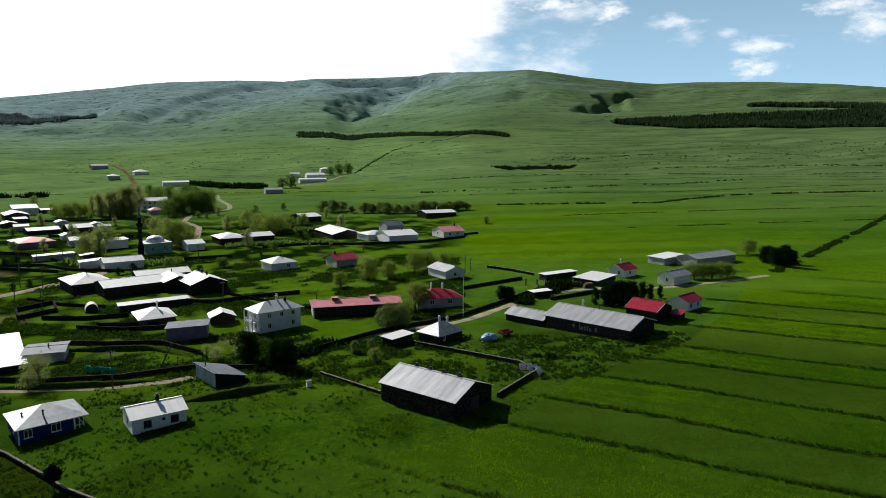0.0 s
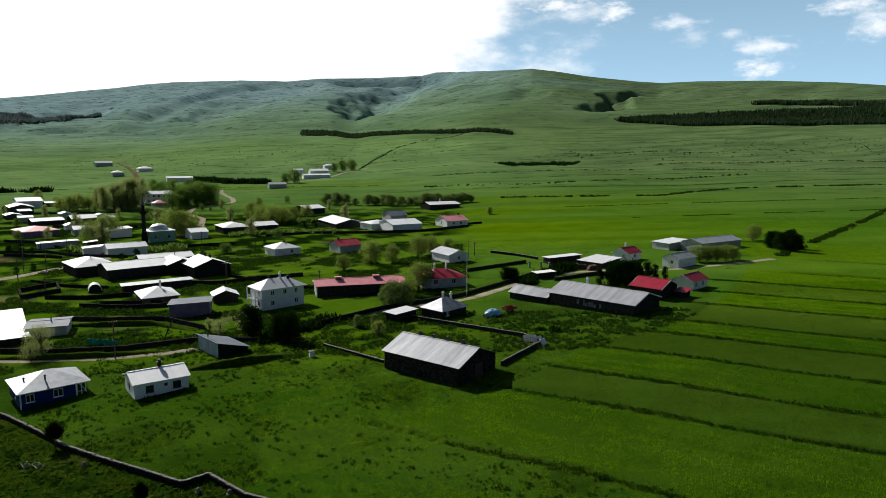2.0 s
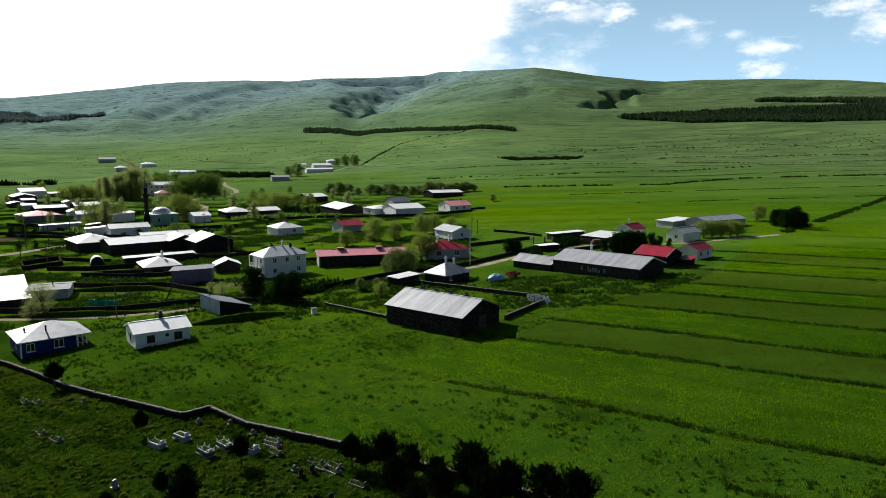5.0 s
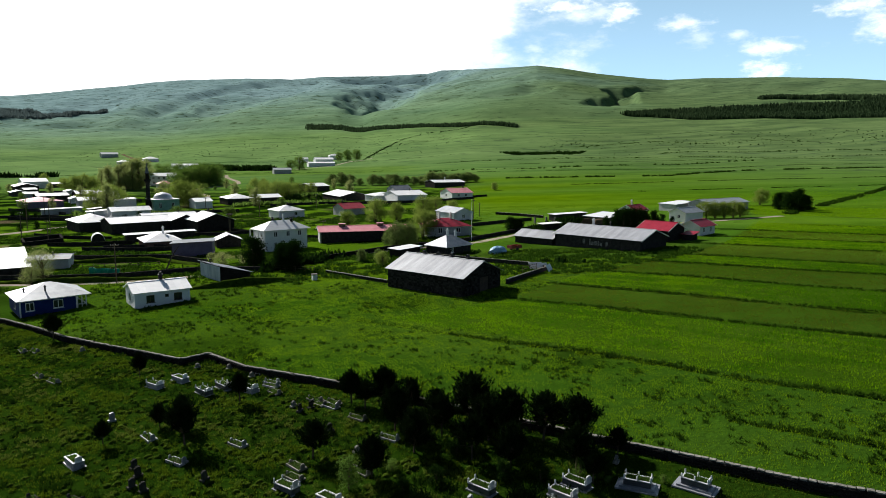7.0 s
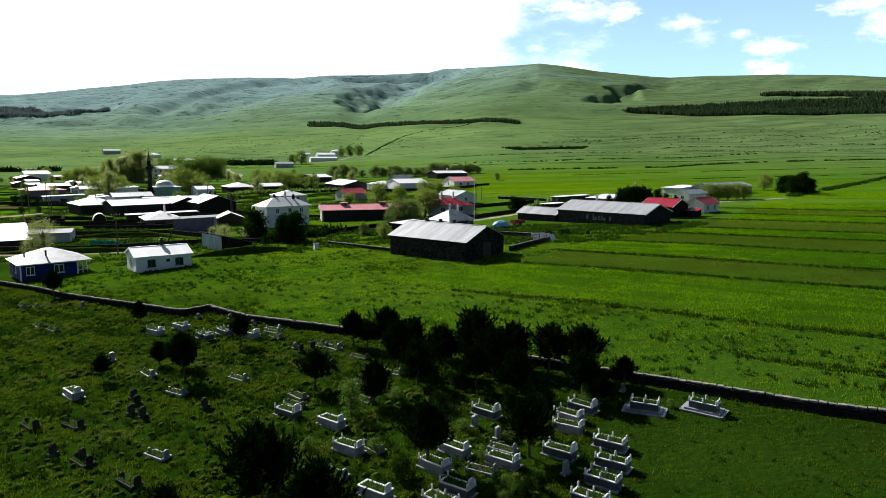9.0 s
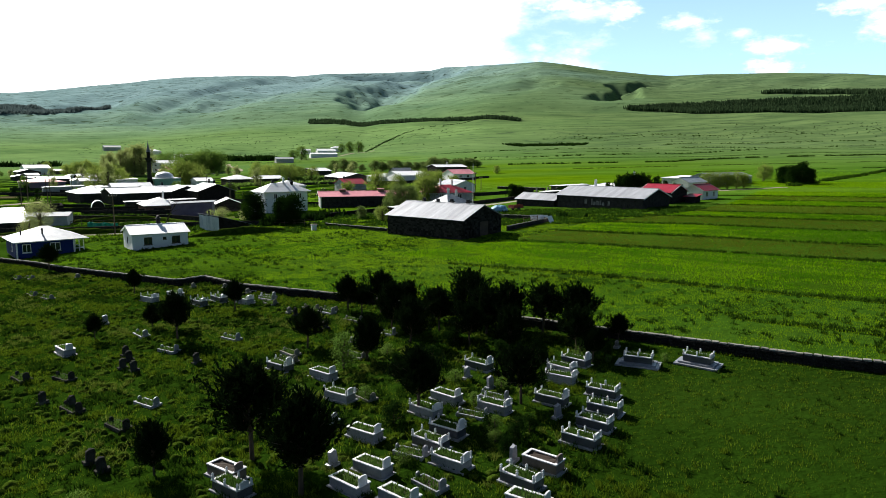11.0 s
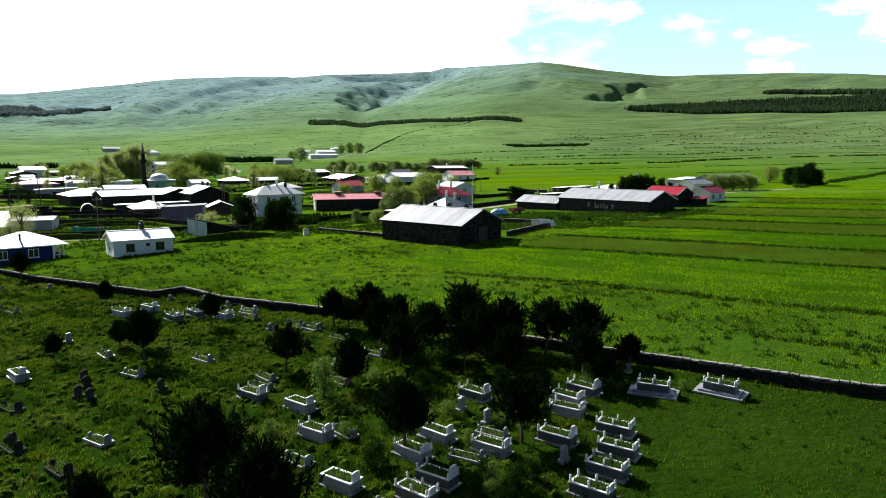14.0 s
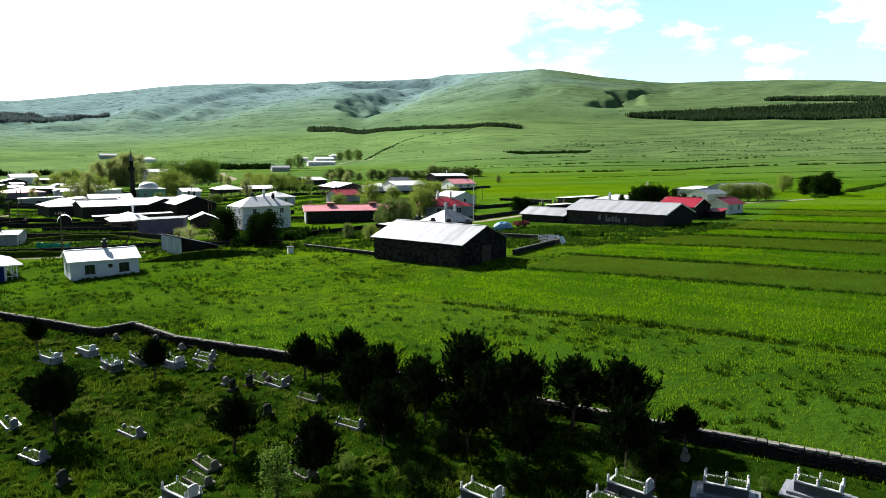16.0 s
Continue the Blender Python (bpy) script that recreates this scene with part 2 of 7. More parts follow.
GRASS_DARK, GRASS_MID, GRASS_DRY = (0.022, 0.072, 0.004), (0.062, 0.165, 0.009), (0.118, 0.190, 0.028)
CROP_A, CROP_B = (0.046, 0.098, 0.001), (0.096, 0.172, 0.003)
# near-black: weeds, and painted shade between the grass blades
WEED_SHADE_A, WEED_SHADE_B = (0.002, 0.007, 0.0006), (0.008, 0.022, 0.0015)
# grey-blue of distant haze is put into the far hill colour
HAZY_HILL_A, HAZY_HILL_B = (0.112, 0.188, 0.192), (0.250, 0.365, 0.368)
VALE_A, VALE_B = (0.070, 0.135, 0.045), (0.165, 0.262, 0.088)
OLIVE_HILL_A, OLIVE_HILL_B = (0.044, 0.080, 0.030), (0.125, 0.185, 0.068)
SHRUB = (0.030, 0.050, 0.030)
EARTH_A, EARTH_B = (0.10, 0.075, 0.045), (0.20, 0.155, 0.10)
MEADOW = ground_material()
GRAVEL = material("gravel", (0.20, 0.17, 0.13), (0.38, 0.33, 0.26), 0.4, 0.95, bump=0.5, spec=0.0)
EARTH_TRACK = material("bare_earth", (0.085, 0.060, 0.035), (0.17, 0.125, 0.08), 0.3, 0.95, bump=0.5, spec=0.0)
ZINC = material("zinc_sheet", (0.58, 0.59, 0.61), (0.74, 0.75, 0.77), 0.8, 0.65, 0.1, bump=0.2, bump_scale=3, each=0.07, spec=0.2, stretch=(2.5, 0.5, 1))
BARN_SHEET = material("dull_zinc_sheet", (0.28, 0.29, 0.315), (0.44, 0.45, 0.48), 0.5, 0.55, 0.25, bump=0.25, bump_scale=3, each=0.12, spec=0.25, stretch=(2.5, 0.4, 1))
ZINC_OLD = material("weathered_zinc", (0.24, 0.255, 0.28), (0.40, 0.42, 0.45), 0.8, 0.5, 0.3, bump=0.15, bump_scale=3, each=0.08)
SLATE = material("dark_sheet", (0.085, 0.10, 0.125), (0.15, 0.175, 0.21), 0.5, 0.6, 0.0, bump=0.15, bump_scale=3, each=0.08, spec=0.12)
RED = material("red_sheet", (0.22, 0.010, 0.026), (0.33, 0.020, 0.044), 0.6, 0.5, 0.05, bump=0.1, bump_scale=3, each=0.08, spec=0.12)
PINK = material("faded_red_sheet", (0.56, 0.20, 0.235), (0.68, 0.29, 0.325), 0.6, 0.5, 0.05, bump=0.1, bump_scale=3, each=0.08, spec=0.12)
WHITE_SHEET = material("white_sheet", (0.82, 0.83, 0.85), (0.92, 0.92, 0.93), 0.8, 0.5, bump=0.1, bump_scale=3, each=0.05)
WHITE = material("whitewash", (0.66, 0.67, 0.68), (0.82, 0.82, 0.81), 0.7, 0.85, bump=0.25, bump_scale=6, spec=0.12)
CREAM = material("grey_render", (0.30, 0.31, 0.32), (0.46, 0.46, 0.46), 0.7, 0.88, bump=0.3, bump_scale=6, spec=0.12)
BLUE = material("blue_paint", (0.007, 0.018, 0.10), (0.014, 0.036, 0.17), 0.8, 0.7, bump=0.2, bump_scale=6, spec=0.12)
GREEN = material("green_paint", (0.16, 0.34, 0.26), (0.26, 0.45, 0.36), 0.7, 0.75, bump=0.15)
PURPLE = material("mauve_paint", (0.13, 0.10, 0.16), (0.22, 0.17, 0.25), 0.7, 0.8, bump=0.15)
BROWN = material("mud_plaster", (0.07, 0.045, 0.035), (0.15, 0.10, 0.08), 0.8, 0.92, bump=0.5, bump_scale=5, spec=0.0)
STONE = material("field_stone", (0.018, 0.017, 0.016), (0.07, 0.066, 0.06), 1.1, 0.92, bump=0.9, bump_scale=3.5, fine=0.55, each=0.25, spec=0.0)
STONE_DARK = material("basalt", (0.003, 0.003, 0.003), (0.055, 0.052, 0.050), 1.4, 0.92, bump=0.9, bump_scale=3.5, fine=0.7, each=0.35, spec=0.0)
COPING = material("concrete_coping", (0.12, 0.115, 0.10), (0.32, 0.31, 0.28), 0.9, 0.9, bump=0.4, each=0.2, spec=0.0)
# one white marble twice: rims coloured as sunlit, panels and slabs as shaded
MARBLE_LIT = material("white_marble_sunlit", (0.50, 0.51, 0.53), (0.70, 0.70, 0.71), 1.2, 0.3, bump=0.04, each=0.06, spec=0.5)
MARBLE_SHADED = material("white_marble_shaded", (0.15, 0.16, 0.19), (0.31, 0.315, 0.345), 1.2, 0.4, bump=0.05, each=0.06, spec=0.5)
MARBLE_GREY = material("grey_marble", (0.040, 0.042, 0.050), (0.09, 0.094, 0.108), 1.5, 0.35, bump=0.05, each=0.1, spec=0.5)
MARBLE_BROWN = material("brown_granite", (0.10, 0.075, 0.065), (0.22, 0.17, 0.15), 2.0, 0.35, bump=0.05, each=0.1, spec=0.5)
OLDSTONE = material("lichened_stone", (0.022, 0.022, 0.020), (0.075, 0.074, 0.066), 2.0, 0.95, bump=0.7, each=0.3, spec=0.0)
SOOT = material("soot_metal", (0.015, 0.015, 0.016), (0.05, 0.05, 0.05), 3.0, 0.6, 0.3)
RUBBLE = leaf_material("barn_rubble", (0.003, 0.003, 0.003), (0.062, 0.058, 0.054), 0.95, 0.0)
WOOD = material("weathered_wood", (0.09, 0.065, 0.045), (0.20, 0.15, 0.11), 1.5, 0.9, bump=0.4, stretch=(1, 1, 0.2), spec=0.0)
BARK = material("bark", (0.045, 0.035, 0.026), (0.13, 0.10, 0.075), 2.0, 0.95, bump=0.8, spec=0.0)
TURF = material("rough_turf", (0.006, 0.018, 0.002), (0.060, 0.095, 0.010), 1.6, 1.0, bump=1.0, bump_scale=7, fine=0.6, spec=0.0)
BLUE_SHEET = material("blue_grey_sheet", (0.22, 0.30, 0.36), (0.42, 0.50, 0.56), 1.0, 0.6, bump=0.2, each=0.15, spec=0.2, stretch=(1, 1, 0.3))
FADED_PAINT = material("faded_paint", (0.03, 0.03, 0.03), (0.34, 0.34, 0.33), 2.2, 0.9, fine=0.6, spec=0.0)
FRAME = material("white_frame", (0.68, 0.68, 0.67), (0.82, 0.82, 0.80), 2.0, 0.6)
GLASS = material("window_glass", (0.012, 0.014, 0.018), (0.03, 0.034, 0.04), 1.0, 0.08, spec=0.6)
DOORM = material("door_wood", (0.035, 0.022, 0.016), (0.075, 0.048, 0.034), 1.5, 0.7)
TARP_BLUE = material("blue_tarpaulin", (0.10, 0.30, 0.50), (0.35, 0.55, 0.70), 1.2, 0.5, bump=0.5, bump_scale=3)
TARP_GREEN = material("green_net", (0.0, 0.26, 0.15), (0.02, 0.42, 0.26), 2.0, 0.7, bump=0.5)
RUST = material("red_machine", (0.20, 0.03, 0.02), (0.34, 0.06, 0.04), 2.0, 0.6)
LEAD = material("lead_dome", (0.50, 0.52, 0.55), (0.68, 0.69, 0.72), 1.0, 0.4, 0.4)
LEAF_PINE = leaf_material("pine_needles", (0.004, 0.011, 0.003), (0.014, 0.028, 0.007), 0.7, 0.10)
LEAF_DARK = leaf_material("dark_leaves", (0.007, 0.022, 0.003), (0.022, 0.050, 0.008), 0.6, 0.2)
LEAF_WILLOW = leaf_material("willow_leaves", (0.1109, 0.1663, 0.02218), (0.2218, 0.2822, 0.06048), 0.6, 0.58)
LEAF_GREY = leaf_material("grey_poplar_leaves", (0.168, 0.216, 0.06), (0.312, 0.348, 0.132), 0.6, 0.58)
LEAF_MID = leaf_material("hedge_leaves", (0.054, 0.1104, 0.0168), (0.138, 0.216, 0.0408), 0.6, 0.5)
GRASS = leaf_material("grass_blades", (0.064, 0.138, 0.004), (0.106, 0.198, 0.007), 0.7, 0.6)
GRASS_BRIGHT = leaf_material("bright_pasture_blades", (0.108, 0.196, 0.004), (0.160, 0.268, 0.008), 0.7, 0.6)
HAY = leaf_material("dry_grass_blades", (0.046, 0.074, 0.009), (0.112, 0.142, 0.022), 0.7, 0.5)
STUBBLE = leaf_material("olive_crop_blades", (0.048, 0.066, 0.004), (0.084, 0.102, 0.010), 0.7, 0.58)
WEEDS = leaf_material("weed_blades", (0.012, 0.036, 0.003), (0.036, 0.076, 0.007), 0.7, 0.3)
NETTLES = leaf_material("nettle_leaves", (0.016, 0.050, 0.004), (0.050, 0.105, 0.010), 0.7, 0.35)
CROPS = leaf_material("crop_blades", (0.100, 0.212, 0.002), (0.152, 0.284, 0.004), 0.7, 0.62)
CROPS_DEEP = leaf_material("deep_green_crop_blades", (0.036, 0.120, 0.002), (0.064, 0.166, 0.003), 0.7, 0.62)
LAWN = leaf_material("graveyard_grass_blades", (0.036, 0.066, 0.0033), (0.098, 0.146, 0.010), 0.7, 0.5)

# ---- the lie of the land ----
BASE_R = (0, 300, 500, 800, 1100, 1300, 1450)
BASE_H = (0, 0, 5, 18, 52, 75, 95)
# how far the same height lies, by bearing; where the crest stands
REACH_B = (-60, -33, -28, -20, -14, -7, 3, 14, 33, 60)
REACH = (1.5, 1.42, 1.37, 1.2, 1.1, 1.05, 0.96, 0.98, 1.0, 1.1)
TOP_B = (-60, -33, -23, -15, -8, -1.4, 2.5, 5.7, 9, 15, 20, 29, 34, 60)
TOP_R = (4200, 4150, 3900, 3600, 3450, 3350, 2750, 2400, 2260, 2330, 2400, 2040, 1960, 1900)
# the skyline: bearing in degrees, slope above the first eye
CREST_B = (-60, -32.5, -30.4, -27.9, -25.3, -23.4, -21.4, -16.4, -12.9, -10.3, -6.2, -2.0, -0.9, 3.0, 5.6, 6.9, 8.8, 11.7, 15.6, 17.1, 19.8, 24.6, 29.4, 32.4, 60)
CREST_S = (0.04, 0.0673, 0.0722, 0.0789, 0.085, 0.0907, 0.0949, 0.1001, 0.1001, 0.105, 0.1068, 0.1105, 0.1153, 0.1167, 0.1179, 0.1192, 0.1148, 0.106, 0.0974, 0.0952, 0.0959, 0.0934, 0.0868, 0.0801, 0.05)


def glide(x, xs, ys):
    """A smooth curve through knots."""
    xs, ys = np.asarray(xs, float), np.asarray(ys, float)
    d = np.diff(ys) / np.diff(xs)
    s = np.zeros(len(xs))
    s[1:-1] = np.where(d[1:] * d[:-1] > 0, 2 * d[1:] * d[:-1] / (d[1:] + d[:-1] + 1e-12), 0)
    s[0], s[-1] = d[0], d[-1]
    x = np.clip(x, xs[0], xs[-1])
    i = np.clip(np.searchsorted(xs, x) - 1, 0, len(xs) - 2)
    w = xs[i + 1] - xs[i]
    t = (x - xs[i]) / w
    return (2 * t**3 - 3 * t**2 + 1) * ys[i] + (t**3 - 2 * t * t + t) * w * s[i] + (-2 * t**3 + 3 * t * t) * ys[i + 1] + (t**3 - t * t) * w * s[i + 1]


def line_distance(x, y, pts):
    """Distance to a polyline, and how far along it (0 to 1)."""
    best, along = np.full(np.shape(x), 1e9), np.zeros(np.shape(x))
    n = len(pts) - 1
    for i in range(n):
        (ax, ay), (bx, by) = pts[i], pts[i + 1]
        t = np.clip(((x - ax) * (bx - ax) + (y - ay) * (by - ay)) / ((bx - ax) ** 2 + (by - ay) ** 2), 0, 1)
        d = np.hypot(x - ax - t * (bx - ax), y - ay - t * (by - ay))
        along = np.where(d < best, (i + t) / n, along)
        best = np.minimum(best, d)
    return best, along


def waves(x, y, size, seed):
    """Cheap rolling noise out of a few crossed sines."""
    rng = np.random.RandomState(seed)
    out = np.zeros(np.shape(x))
    for k in range(9):
        a, f, ph = rng.uniform(0, 2 * math.pi), rng.uniform(0.6, 2.2) / size, rng.uniform(0, 2 * math.pi)
        out = out + np.sin((x * math.cos(a) + y * math.sin(a)) * f * 2 * math.pi + ph) / 9**0.5
    return out


def polar(bearing, r):
    return (r * math.sin(radians(bearing)), r * math.cos(radians(bearing)))


# ravines: course (bearing, distance), depth and half width
RAVINES = (
    (((12.6, 1500), (13.2, 1600), (14.1, 1730), (15.4, 1850), (17.2, 1960)), 46, 42),
    (((-7.0, 1760), (-6.3, 1900), (-5.4, 2150), (-3.6, 2500), (-0.6, 2800)), 78, 125),
    (((-20.0, 1900), (-17.5, 2150), (-14.5, 2500), (-12.0, 2900)), 36, 150),
    (((-30.0, 2300), (-27.0, 2700), (-24.5, 3100)), 28, 170),
    (((24.5, 1700), (25.5, 1800), (27.5, 1900)), 12, 80),
    (((5.2, 1600), (6.6, 1760), (8.6, 1960)), 12, 90),
)
# scarps: the brow's course (bearing, distance), drop below it and width of the steep face
SCARPS = (
    (((-24.5, 2250), (-21.0, 2550), (-18.0, 2900), (-14.0, 3200), (-10.0, 3280)), 26, 220),
    (((-9.5, 3330), (-5.0, 3250), (-2.0, 3180), (0.5, 3080)), 66, 130),
    (((-8.8, 1760), (-7.4, 1900), (-6.2, 2080)), 20, 80),
    (((26.0, 1950), (30.0, 1930), (34.0, 1880)), 10, 80),
)


def ease(t):
    t = np.clip(t, 0, 1)
    return t * t * (3 - 2 * t)


def height(x, y):
    """Height of the bare ground."""
    x, y = np.asarray(x, float), np.asarray(y, float)
    r, th = np.hypot(x, y), np.arctan2(x, y)
    z = 0.028 * 160 * np.tanh(x / 160) + 0.016 * (np.clip(y, 20, 105) - 82) - 0.018 * np.clip(70 - y, 0, 50)
    z = z - 0.9 * np.exp(-(((x + 61) / 13) ** 2) - ((y - 94) / 13) ** 2)
    front = np.clip((1.9 - np.abs(th)) / 0.6, 0, 1)
    deg = np.degrees(th)
    reach = glide(deg, REACH_B, REACH)
    base = glide(r / reach, BASE_R, BASE_H)
    top = glide(deg, TOP_B, TOP_R)
    crest = 39 + 0.985 * top * np.interp(deg, CREST_B, CREST_S) - z
    start = 1400 * reach
    s = np.clip((r - start) / (top - start), 0, 1)
    rise = 1 - (1 - s) ** 1.15
    hill = base + rise * (crest - base)
    crook = 22 * waves(x, y, 260, 3) + 9 * waves(x, y, 90, 9)
    for course, depth, wide in RAVINES:
        d, along = line_distance(x + crook, y, [polar(*c) for c in course])
        hill = hill - depth * ease(1 - d / wide) ** 0.8 * np.clip(1.1 - along, 0, 1) * np.clip(along * 5 + 0.25, 0, 1)
    for course, drop, wide in SCARPS:
        b0, b1 = course[0][0], course[-1][0]
        brow = np.interp(deg, [c[0] for c in course], [c[1] for c in course]) + 0.12 * crook
        under = brow - r
        ends = ease((deg - b0) / 3 + 0.3) * ease((b1 - deg) / 2 + 0.3)
        hill = hill - drop * ease(under / wide) * np.exp(-np.maximum(under - wide, 0) / 330) * ends
    slope = np.clip((r - 1450) / 500, 0, 1) * np.clip((top - 120 - r) / 300, 0, 1)
    hill = hill + slope * (4.0 * waves(x, y, 330, 4) + 1.9 * waves(x, y, 130, 5) + 0.6 * waves(x, y, 60, 10))
    hill = hill + np.clip((r - 450) / 500, 0, 1) * np.clip((1500 - r) / 300, 0, 1) * 1.6 * waves(x, y, 220, 6)
    hill = hill - np.maximum(r - top, 0) * 0.05
    return z + front * np.maximum(hill, 0) * 1.0


def ground_z(x, y):
    return float(height(np.array([x]), np.array([y]))[0])


# ---- building blocks ----
def part(name, bm, mat, parent=None, label="", smooth=False, at=None):
    """A bmesh as one mesh object under a thing or a part."""
    me = bpy.data.meshes.new(name)
    bm.to_mesh(me)
    bm.free()
    me.materials.append(mat)
    if smooth:
        me.shade_smooth()
    ob = new(name, me)
    if parent is not None:
        ob.parent = parent
    if at is not None:
        ob.matrix_basis = at
    return tagged(ob, label)


def raw(name, verts, faces, mat, parent=None, label=""):
    """A mesh out of computed arrays."""
    me = bpy.data.meshes.new(name)
    me.from_pydata(verts, [], faces)
    me.materials.append(mat)
    ob = new(name, me)
    ob.parent = parent
    return tagged(ob, label)


def thing(name, m, label, category, group="", kind=""):
    ob = new(name)
    ob.empty_display_size = 0.2
    ob.matrix_basis = m
    return tagged(ob, label, category, group, kind)


def box(bm, x0, y0, z0, x1, y1, z1, bevel=0.0):
    v = [bm.verts.new(c) for c in ((x0, y0, z0), (x1, y0, z0), (x1, y1, z0), (x0, y1, z0), (x0, y0, z1), (x1, y0, z1), (x1, y1, z1), (x0, y1, z1))]
    fs = [bm.faces.new([v[i] for i in f]) for f in ((3, 2, 1, 0), (4, 5, 6, 7), (0, 1, 5, 4), (1, 2, 6, 5), (2, 3, 7, 6), (3, 0, 4, 7))]
    if bevel:
        bmesh.ops.bevel(bm, geom=list({e for f in fs for e in f.edges}), offset=bevel, segments=1, affect="EDGES")
    return bm


def boxed(*a, bevel=0.0):
    return box(bmesh.new(), *a, bevel=bevel)


def turned(bm, rings, sides=12, x=0.0, y=0.0):
    """A lathe form: rings of (radius, height)."""
    rows = []
    for rad, z in rings:
        rows.append([bm.verts.new((x + rad * math.cos(2 * math.pi * k / sides), y + rad * math.sin(2 * math.pi * k / sides), z)) for k in range(sides)])
    for a, b in zip(rows, rows[1:]):
        for k in range(sides):
            bm.faces.new((a[k], a[(k + 1) % sides], b[(k + 1) % sides], b[k]))
    bm.faces.new(rows[0][::-1])
    bm.faces.new(rows[-1])
    return bm


def slab(bm, corners, thick):
    """A sheet of some thickness on three or four corners, thickened downwards."""
    n = (Vector(corners[1]) - Vector(corners[0])).cross(Vector(corners[-1]) - Vector(corners[0])).normalized()
    if n.z < 0:
        n = -n
        corners = corners[::-1]
    top = [bm.verts.new(c) for c in corners]
    low = [bm.verts.new(Vector(c) - n * thick) for c in corners]
    bm.faces.new(top)
    bm.faces.new(low[::-1])
    k = len(top)
    for i in range(k):
        bm.faces.new((top[i], low[i], low[(i + 1) % k], top[(i + 1) % k]))
    return bm


def wall_bm(length, high, thick, holes=(), gable=0.0):
    """A wall along x, its outer face at y = 0, inwards to +y, with openings cut through and perhaps a gable on top."""
    bm = bmesh.new()
    xs = sorted({-length / 2, length / 2, *[h[0] - h[2] / 2 for h in holes], *[h[0] + h[2] / 2 for h in holes]})
    zs = sorted({-0.8, high, *[h[1] for h in holes], *[h[1] + h[3] for h in holes]})

    def open_at(i, k):
        if not (0 <= i < len(xs) - 1 and 0 <= k < len(zs) - 1):
            return None
        cx, cz = (xs[i] + xs[i + 1]) / 2, (zs[k] + zs[k + 1]) / 2
        return any(abs(cx - h[0]) < h[2] / 2 and h[1] < cz < h[1] + h[3] for h in holes)

    def quad(*c):
        bm.faces.new([bm.verts.new(p) for p in c])

    for i in range(len(xs) - 1):
        for k in range(len(zs) - 1):
            if open_at(i, k):
                continue
            a, b, c, d = xs[i], xs[i + 1], zs[k], zs[k + 1]
            quad((a, 0, c), (b, 0, c), (b, 0, d), (a, 0, d))
            quad((b, thick, c), (a, thick, c), (a, thick, d), (b, thick, d))
            if open_at(i - 1, k) is not False:
                quad((a, thick, c), (a, 0, c), (a, 0, d), (a, thick, d))
            if open_at(i + 1, k) is not False:
                quad((b, 0, c), (b, thick, c), (b, thick, d), (b, 0, d))
            if open_at(i, k + 1) is not False and not (gable and k == len(zs) - 2):
                quad((a, 0, d), (b, 0, d), (b, thick, d), (a, thick, d))
            if open_at(i, k - 1) is not False:
                quad((a, thick, c), (b, thick, c), (b, 0, c), (a, 0, c))
    if gable:
        h = length / 2
        quad((-h, 0, high), (h, 0, high), (0, 0, high + gable))
        quad((h, thick, high), (-h, thick, high), (0, thick, high + gable))
        quad((-h, thick, high), (-h, 0, high), (0, 0, high + gable), (0, thick, high + gable))
        quad((h, 0, high), (h, thick, high), (0, thick, high + gable), (0, 0, high + gable))
    bmesh.ops.remove_doubles(bm, verts=bm.verts, dist=0.001)
    return bm


def window_in(parent, m, w, h, frame_mat, simple=False):
    """A casement: frame bars, a mullion and two panes, in an opening w by h; its lower middle at m."""
    bm = bmesh.new()
    f = 0.09
    box(bm, -w / 2, 0.03, 0, w / 2, 0.13, f)
    box(bm, -w / 2, 0.03, h - f, w / 2, 0.13, h)
    box(bm, -w / 2, 0.03, f, -w / 2 + f, 0.13, h - f)
    box(bm, w / 2 - f, 0.03, f, w / 2, 0.13, h - f)
    if not simple:
        box(bm, -f / 2, 0.035, f, f / 2, 0.125, h - f)
    ob = part("window", bm, frame_mat, parent, at=m)
    part("pane", boxed(-w / 2 + f, 0.07, f, w / 2 - f, 0.09, h - f), GLASS, ob)
    if not simple:
        part("window_sill", boxed(-w / 2 - 0.08, -0.07, -0.08, w / 2 + 0.08, 0.03, 0.0), frame_mat, ob)
    return ob


